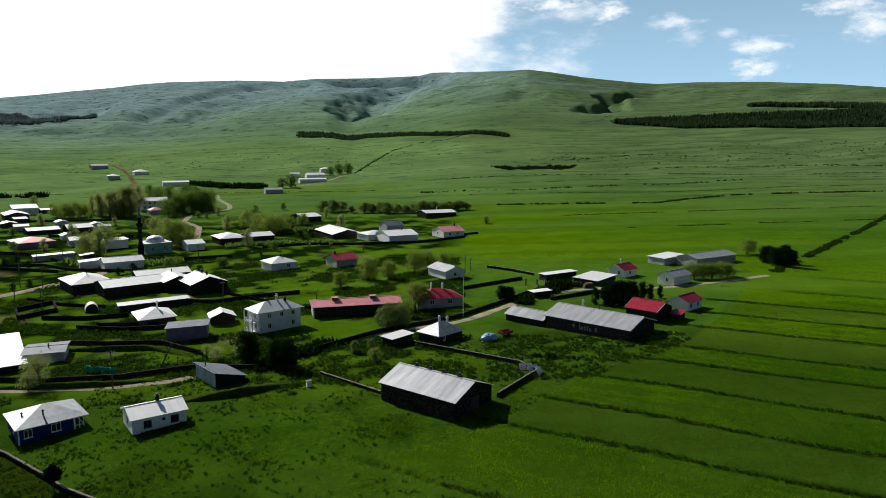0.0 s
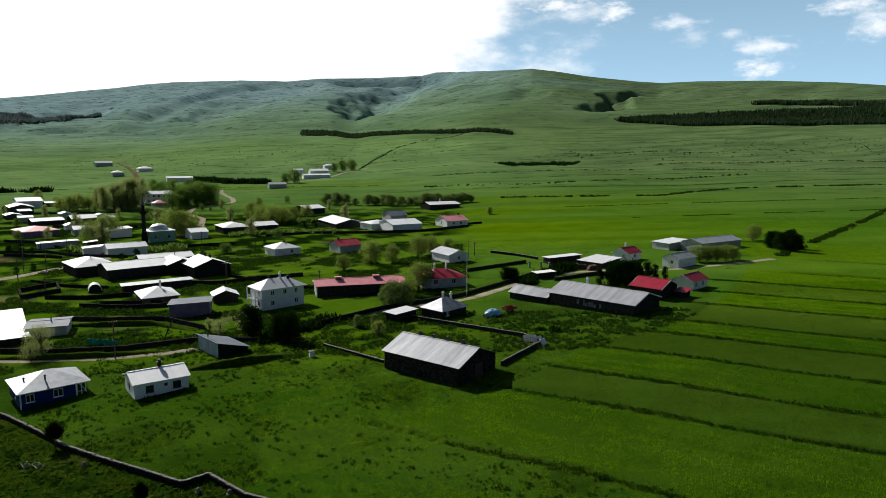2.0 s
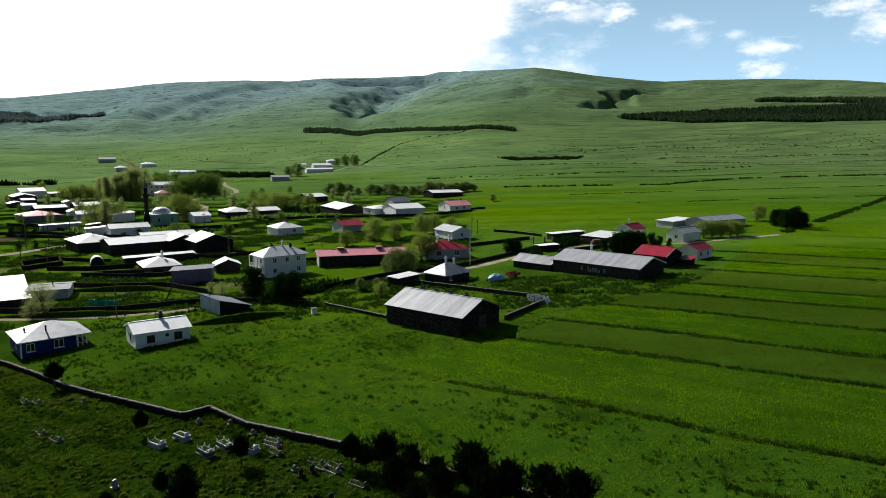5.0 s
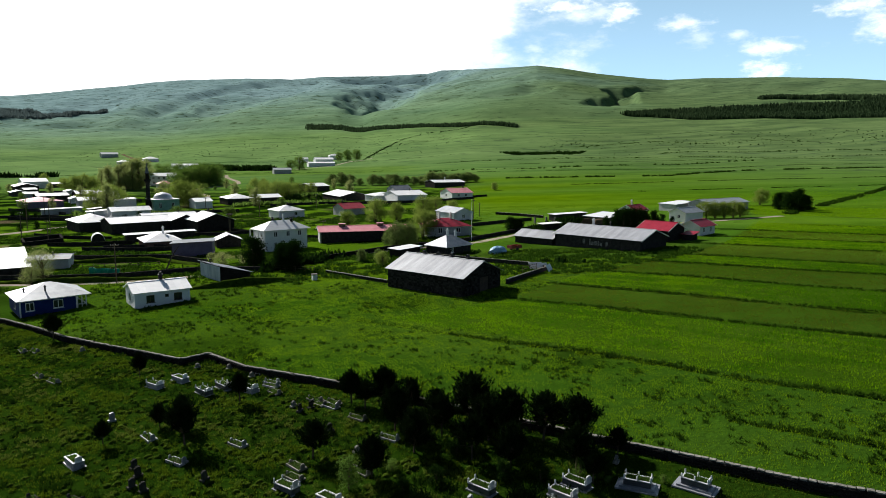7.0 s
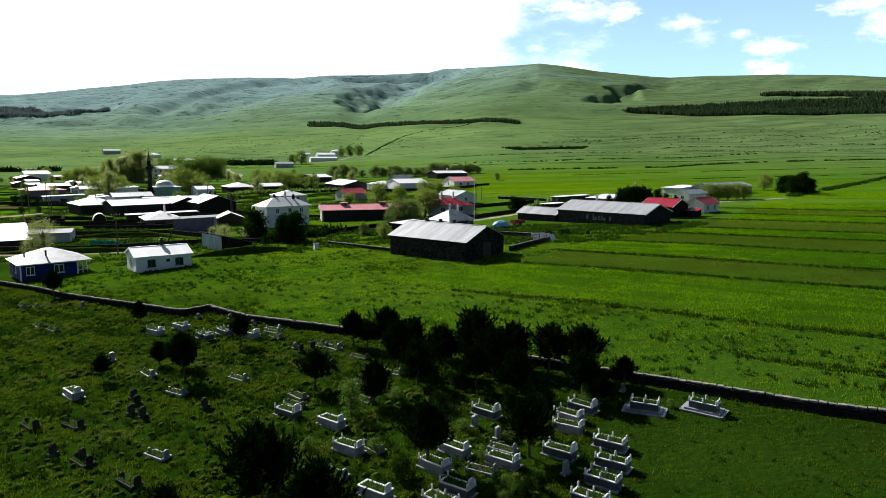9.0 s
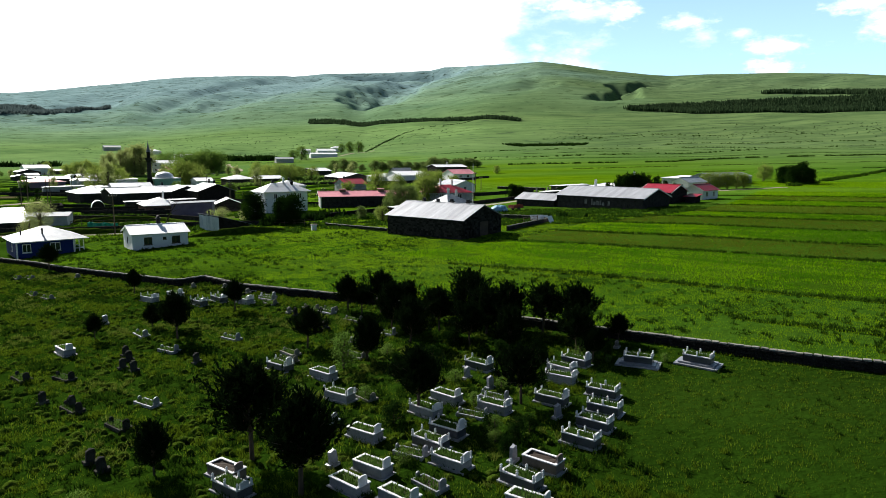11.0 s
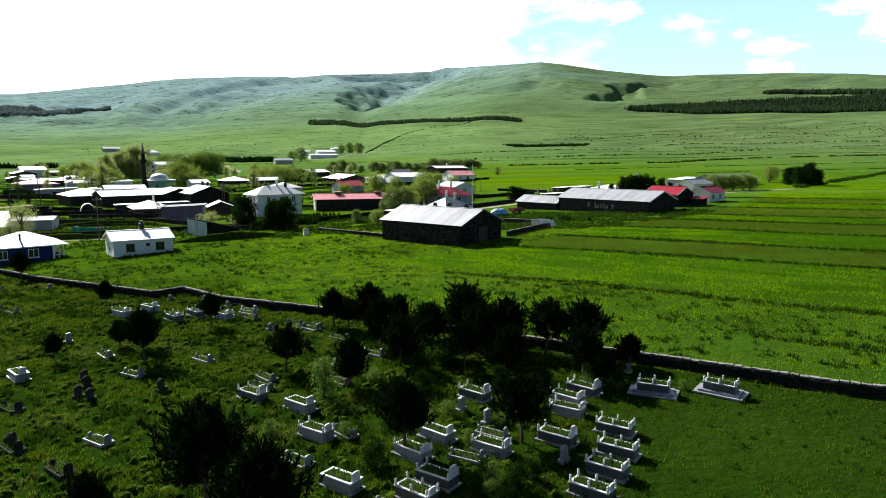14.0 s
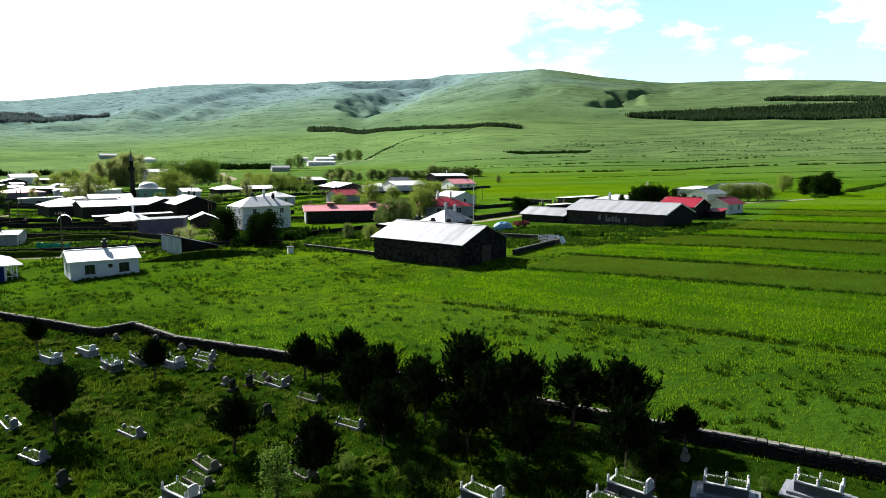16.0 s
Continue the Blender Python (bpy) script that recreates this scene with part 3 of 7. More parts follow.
def sheet_roof(parent, corners, mat, thick=0.06, step=0.0, name="roof", ribs=0.0):
    """A roof slope; corners: eave left, eave right, top right, top left. step: laid in sheets of that width; ribs: raised seams."""
    a, b, c, d = [Vector(p) for p in corners]
    if step:
        n = max(2, round((b - a).length / step))
        rng = random.Random(round(a.x * 7 + a.y * 3))
        for i in range(n):
            t0, t1 = i / n, (i + 1) / n
            lift = Vector((0, 0, rng.uniform(0.0, 0.035)))
            bm = slab(bmesh.new(), [a.lerp(b, t0) + lift, a.lerp(b, t1) + lift * 0.4, d.lerp(c, t1) + lift * 0.4, d.lerp(c, t0) + lift], thick)
            part("roof_sheet", bm, mat, parent)
        return None
    bm = slab(bmesh.new(), [a, b, c, d] if (c - d).length > 0.01 else [a, b, c], thick)
    if ribs:
        n = max(2, int((b - a).length / ribs))
        u = (b - a).normalized() * 0.03
        up = (b - a).cross(d - a).normalized() * 0.045
        if up.z < 0:
            up = -up
        eave = (b - a).length
        f0, f1 = (d - a).dot((b - a) / eave) / eave, (c - a).dot((b - a) / eave) / eave
        for i in range(1, n):
            s = i / n
            reach = 1.0
            if s < f0:
                reach = s / f0
            elif s > f1:
                reach = (1 - s) / (1 - f1)
            low = a.lerp(b, s)
            rise = (d - a) - (b - a) * f0
            slab(bm, [low - u + up, low + u + up, low + rise * reach + u + up, low + rise * reach - u + up], 0.045)
    return part(name, bm, mat, parent)


def chimney(parent, x, y, z, high=0.9, mat=None, wide=0.5, cap=True):
    ob = part("chimney", boxed(x - wide / 2, y - wide / 2, z - 0.7, x + wide / 2, y + wide / 2, z + high, bevel=0.03), mat or STONE_DARK, parent)
    if cap:
        bm = bmesh.new()
        box(bm, x - wide * 0.7, y - wide * 0.7, z + high, x + wide * 0.7, y + wide * 0.7, z + high + 0.1)
        box(bm, x - wide * 0.4, y - wide * 0.4, z + high + 0.1, x + wide * 0.4, y + wide * 0.4, z + high + 0.42)
        part("chimney_cap", bm, SOOT if mat is None else FRAME, ob, "sooty chimney cap" if mat is None else "whitewashed chimney cap")
    return ob


def stove_pipe(parent, x, y, z, high=1.0, rad=0.11):
    bm = turned(bmesh.new(), [(rad, z - 0.4), (rad, z + high), (rad * 1.7, z + high), (rad * 1.7, z + high + 0.05), (rad * 0.4, z + high + 0.22)], 10, x, y)
    return part("stove_pipe", bm, SOOT, parent)


def house(name, label, category, x, y, L, W, rot, eave, rise, roof="gable", ridge="x", wall=WHITE, cover=ZINC, windows=(), doors=(),
          over=0.4, step=0.0, ribs=0.0, frame_mat=FRAME, stacks=(), pipes=(), drop=0.0, gable_wall=None, group="", thick=0.3, sides=(0, 1, 2, 3), porch=0.0, trim=False):
    """A building at its middle x, y. Local x runs along L, local y along W; sides: 0 at -y, 1 at +x, 2 at +y, 3 at -x.
    windows and doors: (side, place along it, sill height, width, height)."""
    z = ground_z(x, y) - drop
    root = thing(name, pose(x, y, z, 0, 0, rot), label, category, group)
    hl, hw = L / 2, W / 2
    place = {0: pose(0, -hw, 0, 0, 0, 0), 1: pose(hl, -porch / 2, 0, 0, 0, 90), 2: pose(0, hw - porch, 0, 0, 0, 180), 3: pose(-hl, -porch / 2, 0, 0, 0, -90)}
    for s in sides:
        run = L if s in (0, 2) else W - 2 * thick
        g = rise if roof == "gable" and ((ridge == "x") == (s in (1, 3))) else 0.0
        if g and s in (1, 3):
            run = W
        if g and s in (0, 2):
            run = L
        elif not g and ridge == "x" and roof == "gable" and s in (0, 2):
            run = L - 2 * thick
        if roof == "gable" and ridge == "y" and s in (1, 3):
            run = W - 2 * thick
        if s in (1, 3):
            run -= porch
        holes = [(u, zz, w, h) for sd, u, zz, w, h in (*windows, *doors) if sd == s]
        high = eave
        if roof == "mono":
            high = eave + (rise if s == 2 else 0.0)
        ob = part("wall", wall_bm(run, high, thick, holes, g), gable_wall if (g and gable_wall) else wall, root, at=place[s])
        for sd, u, zz, w, h in windows:
            if sd == s:
                window_in(ob, pose(u, 0, zz), w, h, frame_mat, simple=w < 0.8)
        for sd, u, zz, w, h in doors:
            if sd == s:
                part("door", boxed(u - w / 2, 0.08, zz, u + w / 2, 0.15, zz + h), DOORM, ob, "plain wooden door")
    if roof == "mono":
        for sx in (-1, 1):
            bm = bmesh.new()
            xo, xi = sx * hl, sx * (hl - thick)
            vs = [bm.verts.new(p) for p in ((xo, -hw, eave), (xo, hw, eave), (xo, hw, eave + rise), (xi, -hw, eave), (xi, hw, eave), (xi, hw, eave + rise))]
            for f in ((0, 1, 2), (5, 4, 3), (0, 2, 5, 3), (1, 4, 5, 2)):
                bm.faces.new([vs[k] for k in f])
            part("wall_top", bm, wall, root)
    t = 0.06
    lx, ly = hl + over, hw + over
    if roof == "gable" and ridge == "x":
        low, high = eave - over * rise / hw + t, eave + rise + t
        sheet_roof(root, [(-lx, -ly, low), (lx, -ly, low), (lx, 0, high), (-lx, 0, high)], cover, t, step, ribs=ribs)
        sheet_roof(root, [(lx, ly, low), (-lx, ly, low), (-lx, 0, high), (lx, 0, high)], cover, t, step, ribs=ribs)
        part("ridge_cap", boxed(-lx, -0.16, high - 0.03, lx, 0.16, high + 0.05, bevel=0.02), cover, root)
    elif roof == "gable":
        low, high = eave - over * rise / hl + t, eave + rise + t
        sheet_roof(root, [(lx, -ly, low), (lx, ly, low), (0, ly, high), (0, -ly, high)], cover, t, step, ribs=ribs)
        sheet_roof(root, [(-lx, ly, low), (-lx, -ly, low), (0, -ly, high), (0, ly, high)], cover, t, step, ribs=ribs)
        part("ridge_cap", boxed(-0.16, -ly, high - 0.03, 0.16, ly, high + 0.05, bevel=0.02), cover, root)
    elif roof == "hip":
        low, high = eave - 0.12, eave + rise
        if L >= W:
            a, b = (-(hl - hw), 0, high), (hl - hw, 0, high)
        else:
            a, b = (0, -(hw - hl), high), (0, hw - hl, high)
        c = [(-lx, -ly, low), (lx, -ly, low), (lx, ly, low), (-lx, ly, low)]
        if L >= W:
            tops = ((b, a), (b, b), (a, b), (a, a))
        else:
            tops = ((a, a), (b, a), (b, b), (a, b))
        for i in range(4):
            sheet_roof(root, [c[i], c[(i + 1) % 4], tops[i][0], tops[i][1]], cover, t, ribs=ribs)
        part("soffit", boxed(-lx + 0.05, -ly + 0.05, low - 0.12, lx - 0.05, ly - 0.05, low - 0.07), FRAME, root)
    elif roof == "mono":
        k = rise / W
        sheet_roof(root, [(-lx, -ly, eave - over * k + t), (lx, -ly, eave - over * k + t), (lx, ly, eave + rise + over * k + t), (-lx, ly, eave + rise + over * k + t)], cover, t, step, ribs=ribs)
    if trim and roof == "gable":
        far, run, half = (lx, ly, hw) if ridge == "x" else (ly, lx, hl)
        for e in (-1, 1):
            for d in (-1, 1):
                bm = bmesh.new()
                lo, hi = (run * d, eave - over * rise / half + t), (0.0, eave + rise + t)
                vs = []
                for off in (0.012, 0.05):
                    for (q, zz), dz in ((lo, 0.02), (hi, 0.02), (hi, -0.2), (lo, -0.2)):
                        c = (e * (far + off), q) if ridge == "x" else (q, e * (far + off))
                        vs.append(bm.verts.new((*c, zz + dz)))
                for f in ((0, 1, 2, 3), (7, 6, 5, 4), (0, 4, 5, 1), (1, 5, 6, 2), (2, 6, 7, 3), (3, 7, 4, 0)):
                    bm.faces.new([vs[k] for k in f])
                bmesh.ops.recalc_face_normals(bm, faces=bm.faces)
                part("barge_board", bm, FRAME, root, "pale painted barge board")
    for px, py, pz, hh in stacks:
        chimney(root, px, py, pz, hh, WHITE if hh >= 1.2 else None, 0.4 if hh >= 1.2 else 0.5)
    for px, py, pz, hh in pipes:
        stove_pipe(root, px, py, pz, hh)
    return root


def blades(name, xs, ys, size, mat, label, category, seed, per=5, spread=0.5, lift=0.0, kind="stuff", group="", wide=0.28, loose=0.35):
    """Tufts of upright blades at many places as one mesh. size: heights."""
    rng = np.random.RandomState(seed)
    n = len(xs)
    zs = height(xs, ys) + lift
    verts = np.zeros((n, per, 3, 3))
    ang = rng.uniform(0, 2 * math.pi, (n, per))
    lean = rng.uniform(0.1, 1.0, (n, per)) * spread
    s = size[:, None] * rng.uniform(0.6, 1.15, (n, per))
    bx, by = rng.normal(0, loose, (n, per)) * size[:, None], rng.normal(0, loose, (n, per)) * size[:, None]
    w = s * wide
    dx, dy = np.cos(ang), np.sin(ang)
    turn = rng.uniform(0, 2 * math.pi, (n, per))
    tx, ty = np.cos(turn), np.sin(turn)
    x0, y0 = xs[:, None] + bx, ys[:, None] + by
    z0 = np.broadcast_to(zs[:, None] - 0.03, x0.shape)
    verts[:, :, 0] = np.stack([x0 - tx * w, y0 - ty * w, z0], -1)
    verts[:, :, 1] = np.stack([x0 + tx * w, y0 + ty * w, z0], -1)
    verts[:, :, 2] = np.stack([x0 + dx * s * lean, y0 + dy * s * lean, z0 + s], -1)
    me = bpy.data.meshes.new(name)
    k = n * per
    me.vertices.add(k * 3)
    me.vertices.foreach_set("co", verts.reshape(-1).astype(np.float32))
    me.loops.add(k * 3)
    me.loops.foreach_set("vertex_index", np.arange(k * 3, dtype=np.int32))
    me.polygons.add(k)
    me.polygons.foreach_set("loop_start", np.arange(0, k * 3, 3, dtype=np.int32))
    me.update(calc_edges=True)
    me.materials.append(mat)
    return tagged(new(name, me), label, category, group, kind)


def stone_bm(l, w, h, rng, rough=0.18):
    bm = boxed(-l / 2, -w / 2, 0, l / 2, w / 2, h, bevel=min(l, w, h) * 0.16)
    for v in bm.verts:
        v.co += Vector((rng.uniform(-1, 1) * l, rng.uniform(-1, 1) * w, rng.uniform(-1, 1) * h)) * rough * 0.35
    return bm


# ---- ground sheet ----
TURN_ROWS = radians(31)


def rows_across(x, y):
    """Distance across the field strips."""
    return x * math.sin(TURN_ROWS) + y * math.cos(TURN_ROWS)


STRIPS = (56, 66.0, 85.5, 97.5, 111, 124.5, 135, 152, 166, 181, 200, 225, 260)
OLD_ROWS = ((51.6, 0.35, 173), (59.0, 0.9, 174), (62.5, 0.8, 175))
TONES = (0.3, 0.3, 1.0, 0.42, 0.95, 0.45, 0.85, 0.4, 0.9, 0.45, 0.8, 0.4, 0.7, 0.4)


def crop_edge(y):
    """Where the sown strips begin, by y."""
    return np.interp(y, (60, 84, 93, 106, 118, 130, 150, 195, 240, 300), (30, -8, 8, 18, 30, 46, 62, 88, 100, 150))


def make_ground():
    ang = np.concatenate([np.linspace(-180, -46, 46, endpoint=False), np.linspace(-46, 46, 640, endpoint=False), np.linspace(46, 180, 46, endpoint=False)])
    rad = [0.0, 6.0, 12.0, 17.0]
    while rad[-1] < 185:
        rad.append(rad[-1] + 1.0)
    while rad[-1] < 4400:
        rad.append(rad[-1] * 1.0125 + 0.1)
    rad = np.array(rad[1:])
    a, r = np.radians(ang)[None, :], rad[:, None]
    x, y = r * np.sin(a), r * np.cos(a)
    z = height(x, y)
    dist = np.hypot(x, y)
    rough = np.clip((130 - dist) / 40, 0, 1)
    rng = np.random.RandomState(3)
    z = z + rough * (0.012 * waves(x, y, 3.1, 7) + 0.012 * waves(x, y, 1.7, 8) + 0.04 * waves(x, y, 14, 15)) - 0.02
    v = rows_across(x, y)
    sown = np.clip((x - crop_edge(y)) / 1.5, 0, 1) * np.clip((v - 65.4) / 0.8, 0, 1) * np.clip((290 - y) / 60, 0, 1)
    for s in STRIPS:
        z = z - 0.26 * np.exp(-(((v - s) / 0.5) ** 2)) * (x > crop_edge(y) - 8) * (dist < 260)
    n_r, n_a = x.shape
    verts = np.concatenate([[[0, 0, ground_z(0, 0)]], np.stack([x, y, z], -1).reshape(-1, 3)])
    faces = []
    idx = 1 + np.arange(n_r * n_a).reshape(n_r, n_a)
    nxt = np.roll(idx, -1, axis=1)
    quads = np.stack([idx[:-1], idx[1:], nxt[1:], nxt[:-1]], -1).reshape(-1, 4)
    tris = np.stack([np.zeros(n_a, int), idx[0], nxt[0]], -1)
    me = bpy.data.meshes.new("ground")
    me.from_pydata(verts.tolist(), [], tris.tolist() + quads.tolist())
    tone = np.array(TONES)[np.clip(np.searchsorted(STRIPS, v), 0, len(TONES) - 1)]
    # a far meadow that is mown or sown too
    east = np.clip((y - 215) / 40, 0, 1) * np.clip((520 - y) / 120, 0, 1) * np.clip((x + 20) / 40, 0, 1)
    red = np.maximum(sown * tone, east * (0.7 + 0.3 * waves(x * 0.3, y, 90, 11)) * np.clip(1.3 - x / 160, 0.12, 1))
    north = np.clip((y - 560) / 30, 0, 1) * np.clip((690 - y) / 30, 0, 1) * np.clip((-20 - x) / 30, 0, 1) * np.clip((x + 330) / 40, 0, 1)
    red = np.maximum(red, 0.4 * north)
    village = np.clip((x + 22) / 30, -1, 1)
    pasture = 0.35 * np.clip((y - 60) / 20, 0, 1) * np.clip((100 - y) / 20, 0, 1)
    red = np.clip(np.maximum(red, pasture * (dist < 140)), 0, 1)
    green = np.clip(0.5 + 0.6 * waves(x, y, 26, 12), 0, 1) * np.clip((200 - dist) / 60, 0, 1) * (1 - sown) * 0.75
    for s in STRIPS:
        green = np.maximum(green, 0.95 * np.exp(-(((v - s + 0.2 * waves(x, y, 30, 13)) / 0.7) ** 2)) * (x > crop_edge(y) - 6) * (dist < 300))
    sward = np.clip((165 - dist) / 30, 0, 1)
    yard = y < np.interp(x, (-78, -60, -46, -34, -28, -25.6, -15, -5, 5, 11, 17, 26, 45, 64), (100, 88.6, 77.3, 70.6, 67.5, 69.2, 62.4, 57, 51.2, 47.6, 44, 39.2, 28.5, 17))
    # shade between blades painted into near ground, with tree shade in the graveyard
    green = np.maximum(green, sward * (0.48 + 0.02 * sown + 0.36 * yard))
    red = red * (1 - 0.6 * sward)
    yards = np.clip((12 - x) / 14, 0, 1) * np.clip((y - 104) / 8, 0, 1) * np.clip((470 - y) / 90, 0, 1) * np.clip((-0.05 * (y - 200) - x) / 20 + 1.5, 0, 1)
    # garden weeds; farther left the village's shade is painted in as extra darkness
    plots = np.clip(0.45 + 0.35 * np.clip((-45 - x) / 20, 0, 1) + 1.1 * waves(x, y, 34, 16) + 0.6 * waves(x, y, 13, 17), 0, 1)
    green = np.maximum(green * (1 - 0.6 * yards), yards * plots)
    red = np.maximum(red, 0.6 * yards * (1 - plots))
    blue = np.clip(0.9 * waves(x, y, 40, 14) - 0.9, 0, 0.7) * np.clip((x < -25) * (y > 105) * (y < 330), 0, 1)
    blue = np.maximum(blue, 0.8 * np.exp(-(((x + 44) / 5) ** 2) - ((y - 143.5) / 4) ** 2))
    col = np.ones((len(verts), 4), np.float32)
    col[0, :3] = 0
    col[1:, 0], col[1:, 1], col[1:, 2] = red.ravel(), green.ravel(), blue.ravel()
    layer = me.color_attributes.new("cover", "FLOAT_COLOR", "POINT")
    layer.data.foreach_set("color", col.ravel())
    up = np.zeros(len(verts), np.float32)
    # grows with distance, so the haze tint in the hill colour does too
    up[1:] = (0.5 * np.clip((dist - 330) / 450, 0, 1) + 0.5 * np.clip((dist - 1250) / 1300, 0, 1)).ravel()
    me.attributes.new("far_tone", "FLOAT", "POINT").data.foreach_set("value", up)
    dry = np.zeros(len(verts), np.float32)
    bear = np.degrees(np.arctan2(x, y)) + 4 * waves(x, y, 500, 20)
    # haze tint strongest on the left, replaced by olive towards the right
    dry[1:] = (0.85 * np.clip((bear + 2) / 16, 0, 1)).ravel()
    me.attributes.new("olive_hill", "FLOAT", "POINT").data.foreach_set("value", dry)
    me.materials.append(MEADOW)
    me.shade_smooth()
    return tagged(new("ground", me), "green valley floor rising to bare grassy hills", "ground", kind="structure")


make_ground()


def ribbon(name, pts, wide, mat, label, category, lift=0.05, cuts=2.0):
    """A track laid over the ground along a polyline."""
    out = []
    for (ax, ay), (bx, by) in zip(pts, pts[1:]):
        n = max(1, int(math.hypot(bx - ax, by - ay) / cuts))
        out += [(ax + (bx - ax) * i / n, ay + (by - ay) * i / n) for i in range(n)]
    out.append(pts[-1])
    p = np.array(out)
    for _ in range(4):
        p[1:-1] = (p[:-2] + p[1:-1] * 2 + p[2:]) / 4
    d = np.gradient(p, axis=0)
    d /= np.linalg.norm(d, axis=1)[:, None]
    nrm = np.stack([-d[:, 1], d[:, 0]], -1)
    w = wide / 2 * (1 + 0.12 * np.sin(np.arange(len(p)) * 0.9) + 0.08 * np.sin(np.arange(len(p)) * 2.3))[:, None]
    cols = [p + nrm * w * k for k in (-1, -0.4, 0.4, 1)]
    verts, faces = [], []
    for i in range(len(p)):
        for k in range(4):
            x, y = cols[k][i]
            verts.append((x, y, ground_z(x, y) + (lift if k in (1, 2) else -0.06)))
    for i in range(len(p) - 1):
        for k in range(3):
            faces.append((i * 4 + k, i * 4 + k + 4, i * 4 + k + 5, i * 4 + k + 1))
    return tagged(raw(name, verts, faces, mat), label, category, kind="structure")
ribbon("road", [(-150, 175), (-130, 196), (-124, 214), (-118, 232), (-128, 262)], 5.5, GRAVEL, "pale gravel village road", "road")
ribbon("road", [(-92, 111), (-77, 113.5), (-60, 114), (-48, 116), (-40, 121)], 3.4, GRAVEL, "pale earth lane between the houses", "road")
ribbon("road", [(-30, 134), (-12, 146), (5, 154), (15, 167), (27, 182), (42, 188), (62, 186), (85, 195), (97, 201)], 3.0, GRAVEL, "gravel lane past the farmyards", "road")
ribbon("road", [(-112, 300), (-122, 335), (-138, 384), (-158, 414), (-166, 446), (-150, 480), (-160, 510), (-185, 560), (-195, 590)], 4.5, GRAVEL, "winding pale track up the valley", "road")
ribbon("road", [(-300, 640), (-331, 737), (-418, 913), (-468, 1000), (-504, 1049)], 7.0, EARTH_TRACK, "brown earth track up to the far barns", "road")
ribbon("road", [(-150, 655), (-130, 700), (-118, 790), (-100, 860)], 4.0, GRAVEL, "pale track to the far farm", "road")


# ---- houses near the field ----
barn = house("stone_barn", "long dark stone barn with a bright sheet-metal roof", "barn", -1.1, 103.6, 14.6, 9.6, -38, 2.75, 1.85,
      wall=STONE_DARK, cover=BARN_SHEET, step=1.0, over=0.35, stacks=[(-4.2, 0.3, 4.45, 0.35), (-1.4, 0.3, 4.45, 0.3), (1.3, 0.3, 4.45, 0.35), (4.4, 0.3, 4.45, 0.4)], doors=[(1, 0.5, 0, 2.2, 2.2)])
# rubble masonry of the barn: rough stones of mixed tone in uneven courses
rng_b = random.Random(11)
for m, half, peak in ((pose(0, -4.8, 0), 7.0, 0.0), (pose(7.3, 0, 0, 0, 0, 90), 4.7, 1.85)):
    fb = bmesh.new()
    me = bpy.data.meshes.new("tmp")
    zz = -0.1
    while zz < 2.62 + peak:
        hh = rng_b.uniform(0.2, 0.34)
        reach = half if zz + hh < 2.7 else half * max(0.0, (2.75 + peak - zz - hh) / max(peak, 0.01)) - 0.1
        u = -reach
        while u < reach - 0.2:
            w = min(rng_b.uniform(0.26, 0.62), reach - u)
            if not (peak and abs(u + w / 2 - 0.5) < 1.15 + w / 2 and zz < 2.25) and (zz + hh < 2.66 or peak):
                b = stone_bm(w * 0.93, 0.1, hh * 0.9, rng_b, 0.3)
                bmesh.ops.transform(b, matrix=m @ pose(u + w / 2, -0.03 - rng_b.uniform(0, 0.03), zz), verts=b.verts)
                b.to_mesh(me)
                b.free()
                fb.from_mesh(me)
            u += w
        zz += hh
    bpy.data.meshes.remove(me)
    tagged(part("rubble_facing", fb, RUBBLE, barn, "dark rubble stones of mixed tone"), kind="stuff")
house("white_house", "small whitewashed house with a white metal roof", "house", -43.4, 98.2, 6.3, 7.6, -54, 2.2, 1.0, ridge="y", wall=WHITE, cover=WHITE_SHEET, step=1.0, over=0.25,
      windows=[(1, -1.7, 0.65, 1.1, 1.05), (1, 2.1, 0.65, 1.15, 1.05), (1, 0.55, 1.2, 0.5, 0.45), (0, -0.2, 0.6, 0.7, 1.05)], drop=0.1, frame_mat=DOORM, stacks=[(-0.1, 0.5, 3.0, 1.0)], trim=True)
blue = house("blue_house", "dark blue house with a low grey hipped roof and white windows", "house", -59.9, 98.4, 8.0, 8.8, -48, 2.4, 1.6, roof="hip", wall=BLUE, cover=ZINC_OLD, over=0.45,
      windows=[(1, -2.4, 0.7, 1.1, 1.2), (1, 1.2, 0.7, 1.3, 1.2), (0, 0.5, 0.7, 0.9, 1.2)], drop=0.1, pipes=[(2.4, -0.8, 2.9, 0.8), (0.5, -3.2, 2.8, 0.5)], porch=1.5)
for k, px in enumerate((-3.8, -1.3, 1.3, 3.8)):
    part("porch_post", boxed(px - 0.07, 4.1, -0.2, px + 0.07, 4.24, 2.3), FRAME, blue)
for py in (3.0, 3.6):
    part("porch_post", boxed(3.73, py - 0.06, -0.2, 3.87, py + 0.06, 2.3), FRAME, blue)
part("porch_rail", boxed(3.76, 2.95, 0.75, 3.84, 4.1, 0.85), FRAME, blue, "white porch rail")
part("porch_rail", boxed(-3.75, 4.13, 0.75, 3.75, 4.21, 0.85), FRAME, blue, "white porch rail")
part("porch_floor", boxed(-3.9, 2.92, -0.5, 3.9, 4.25, -0.02), COPING, blue)
for py in (-4.35, 2.85):
    part("corner_board", boxed(4.0, py - 0.09, -0.3, 4.035, py + 0.09, 2.35), FRAME, blue, "white corner board")
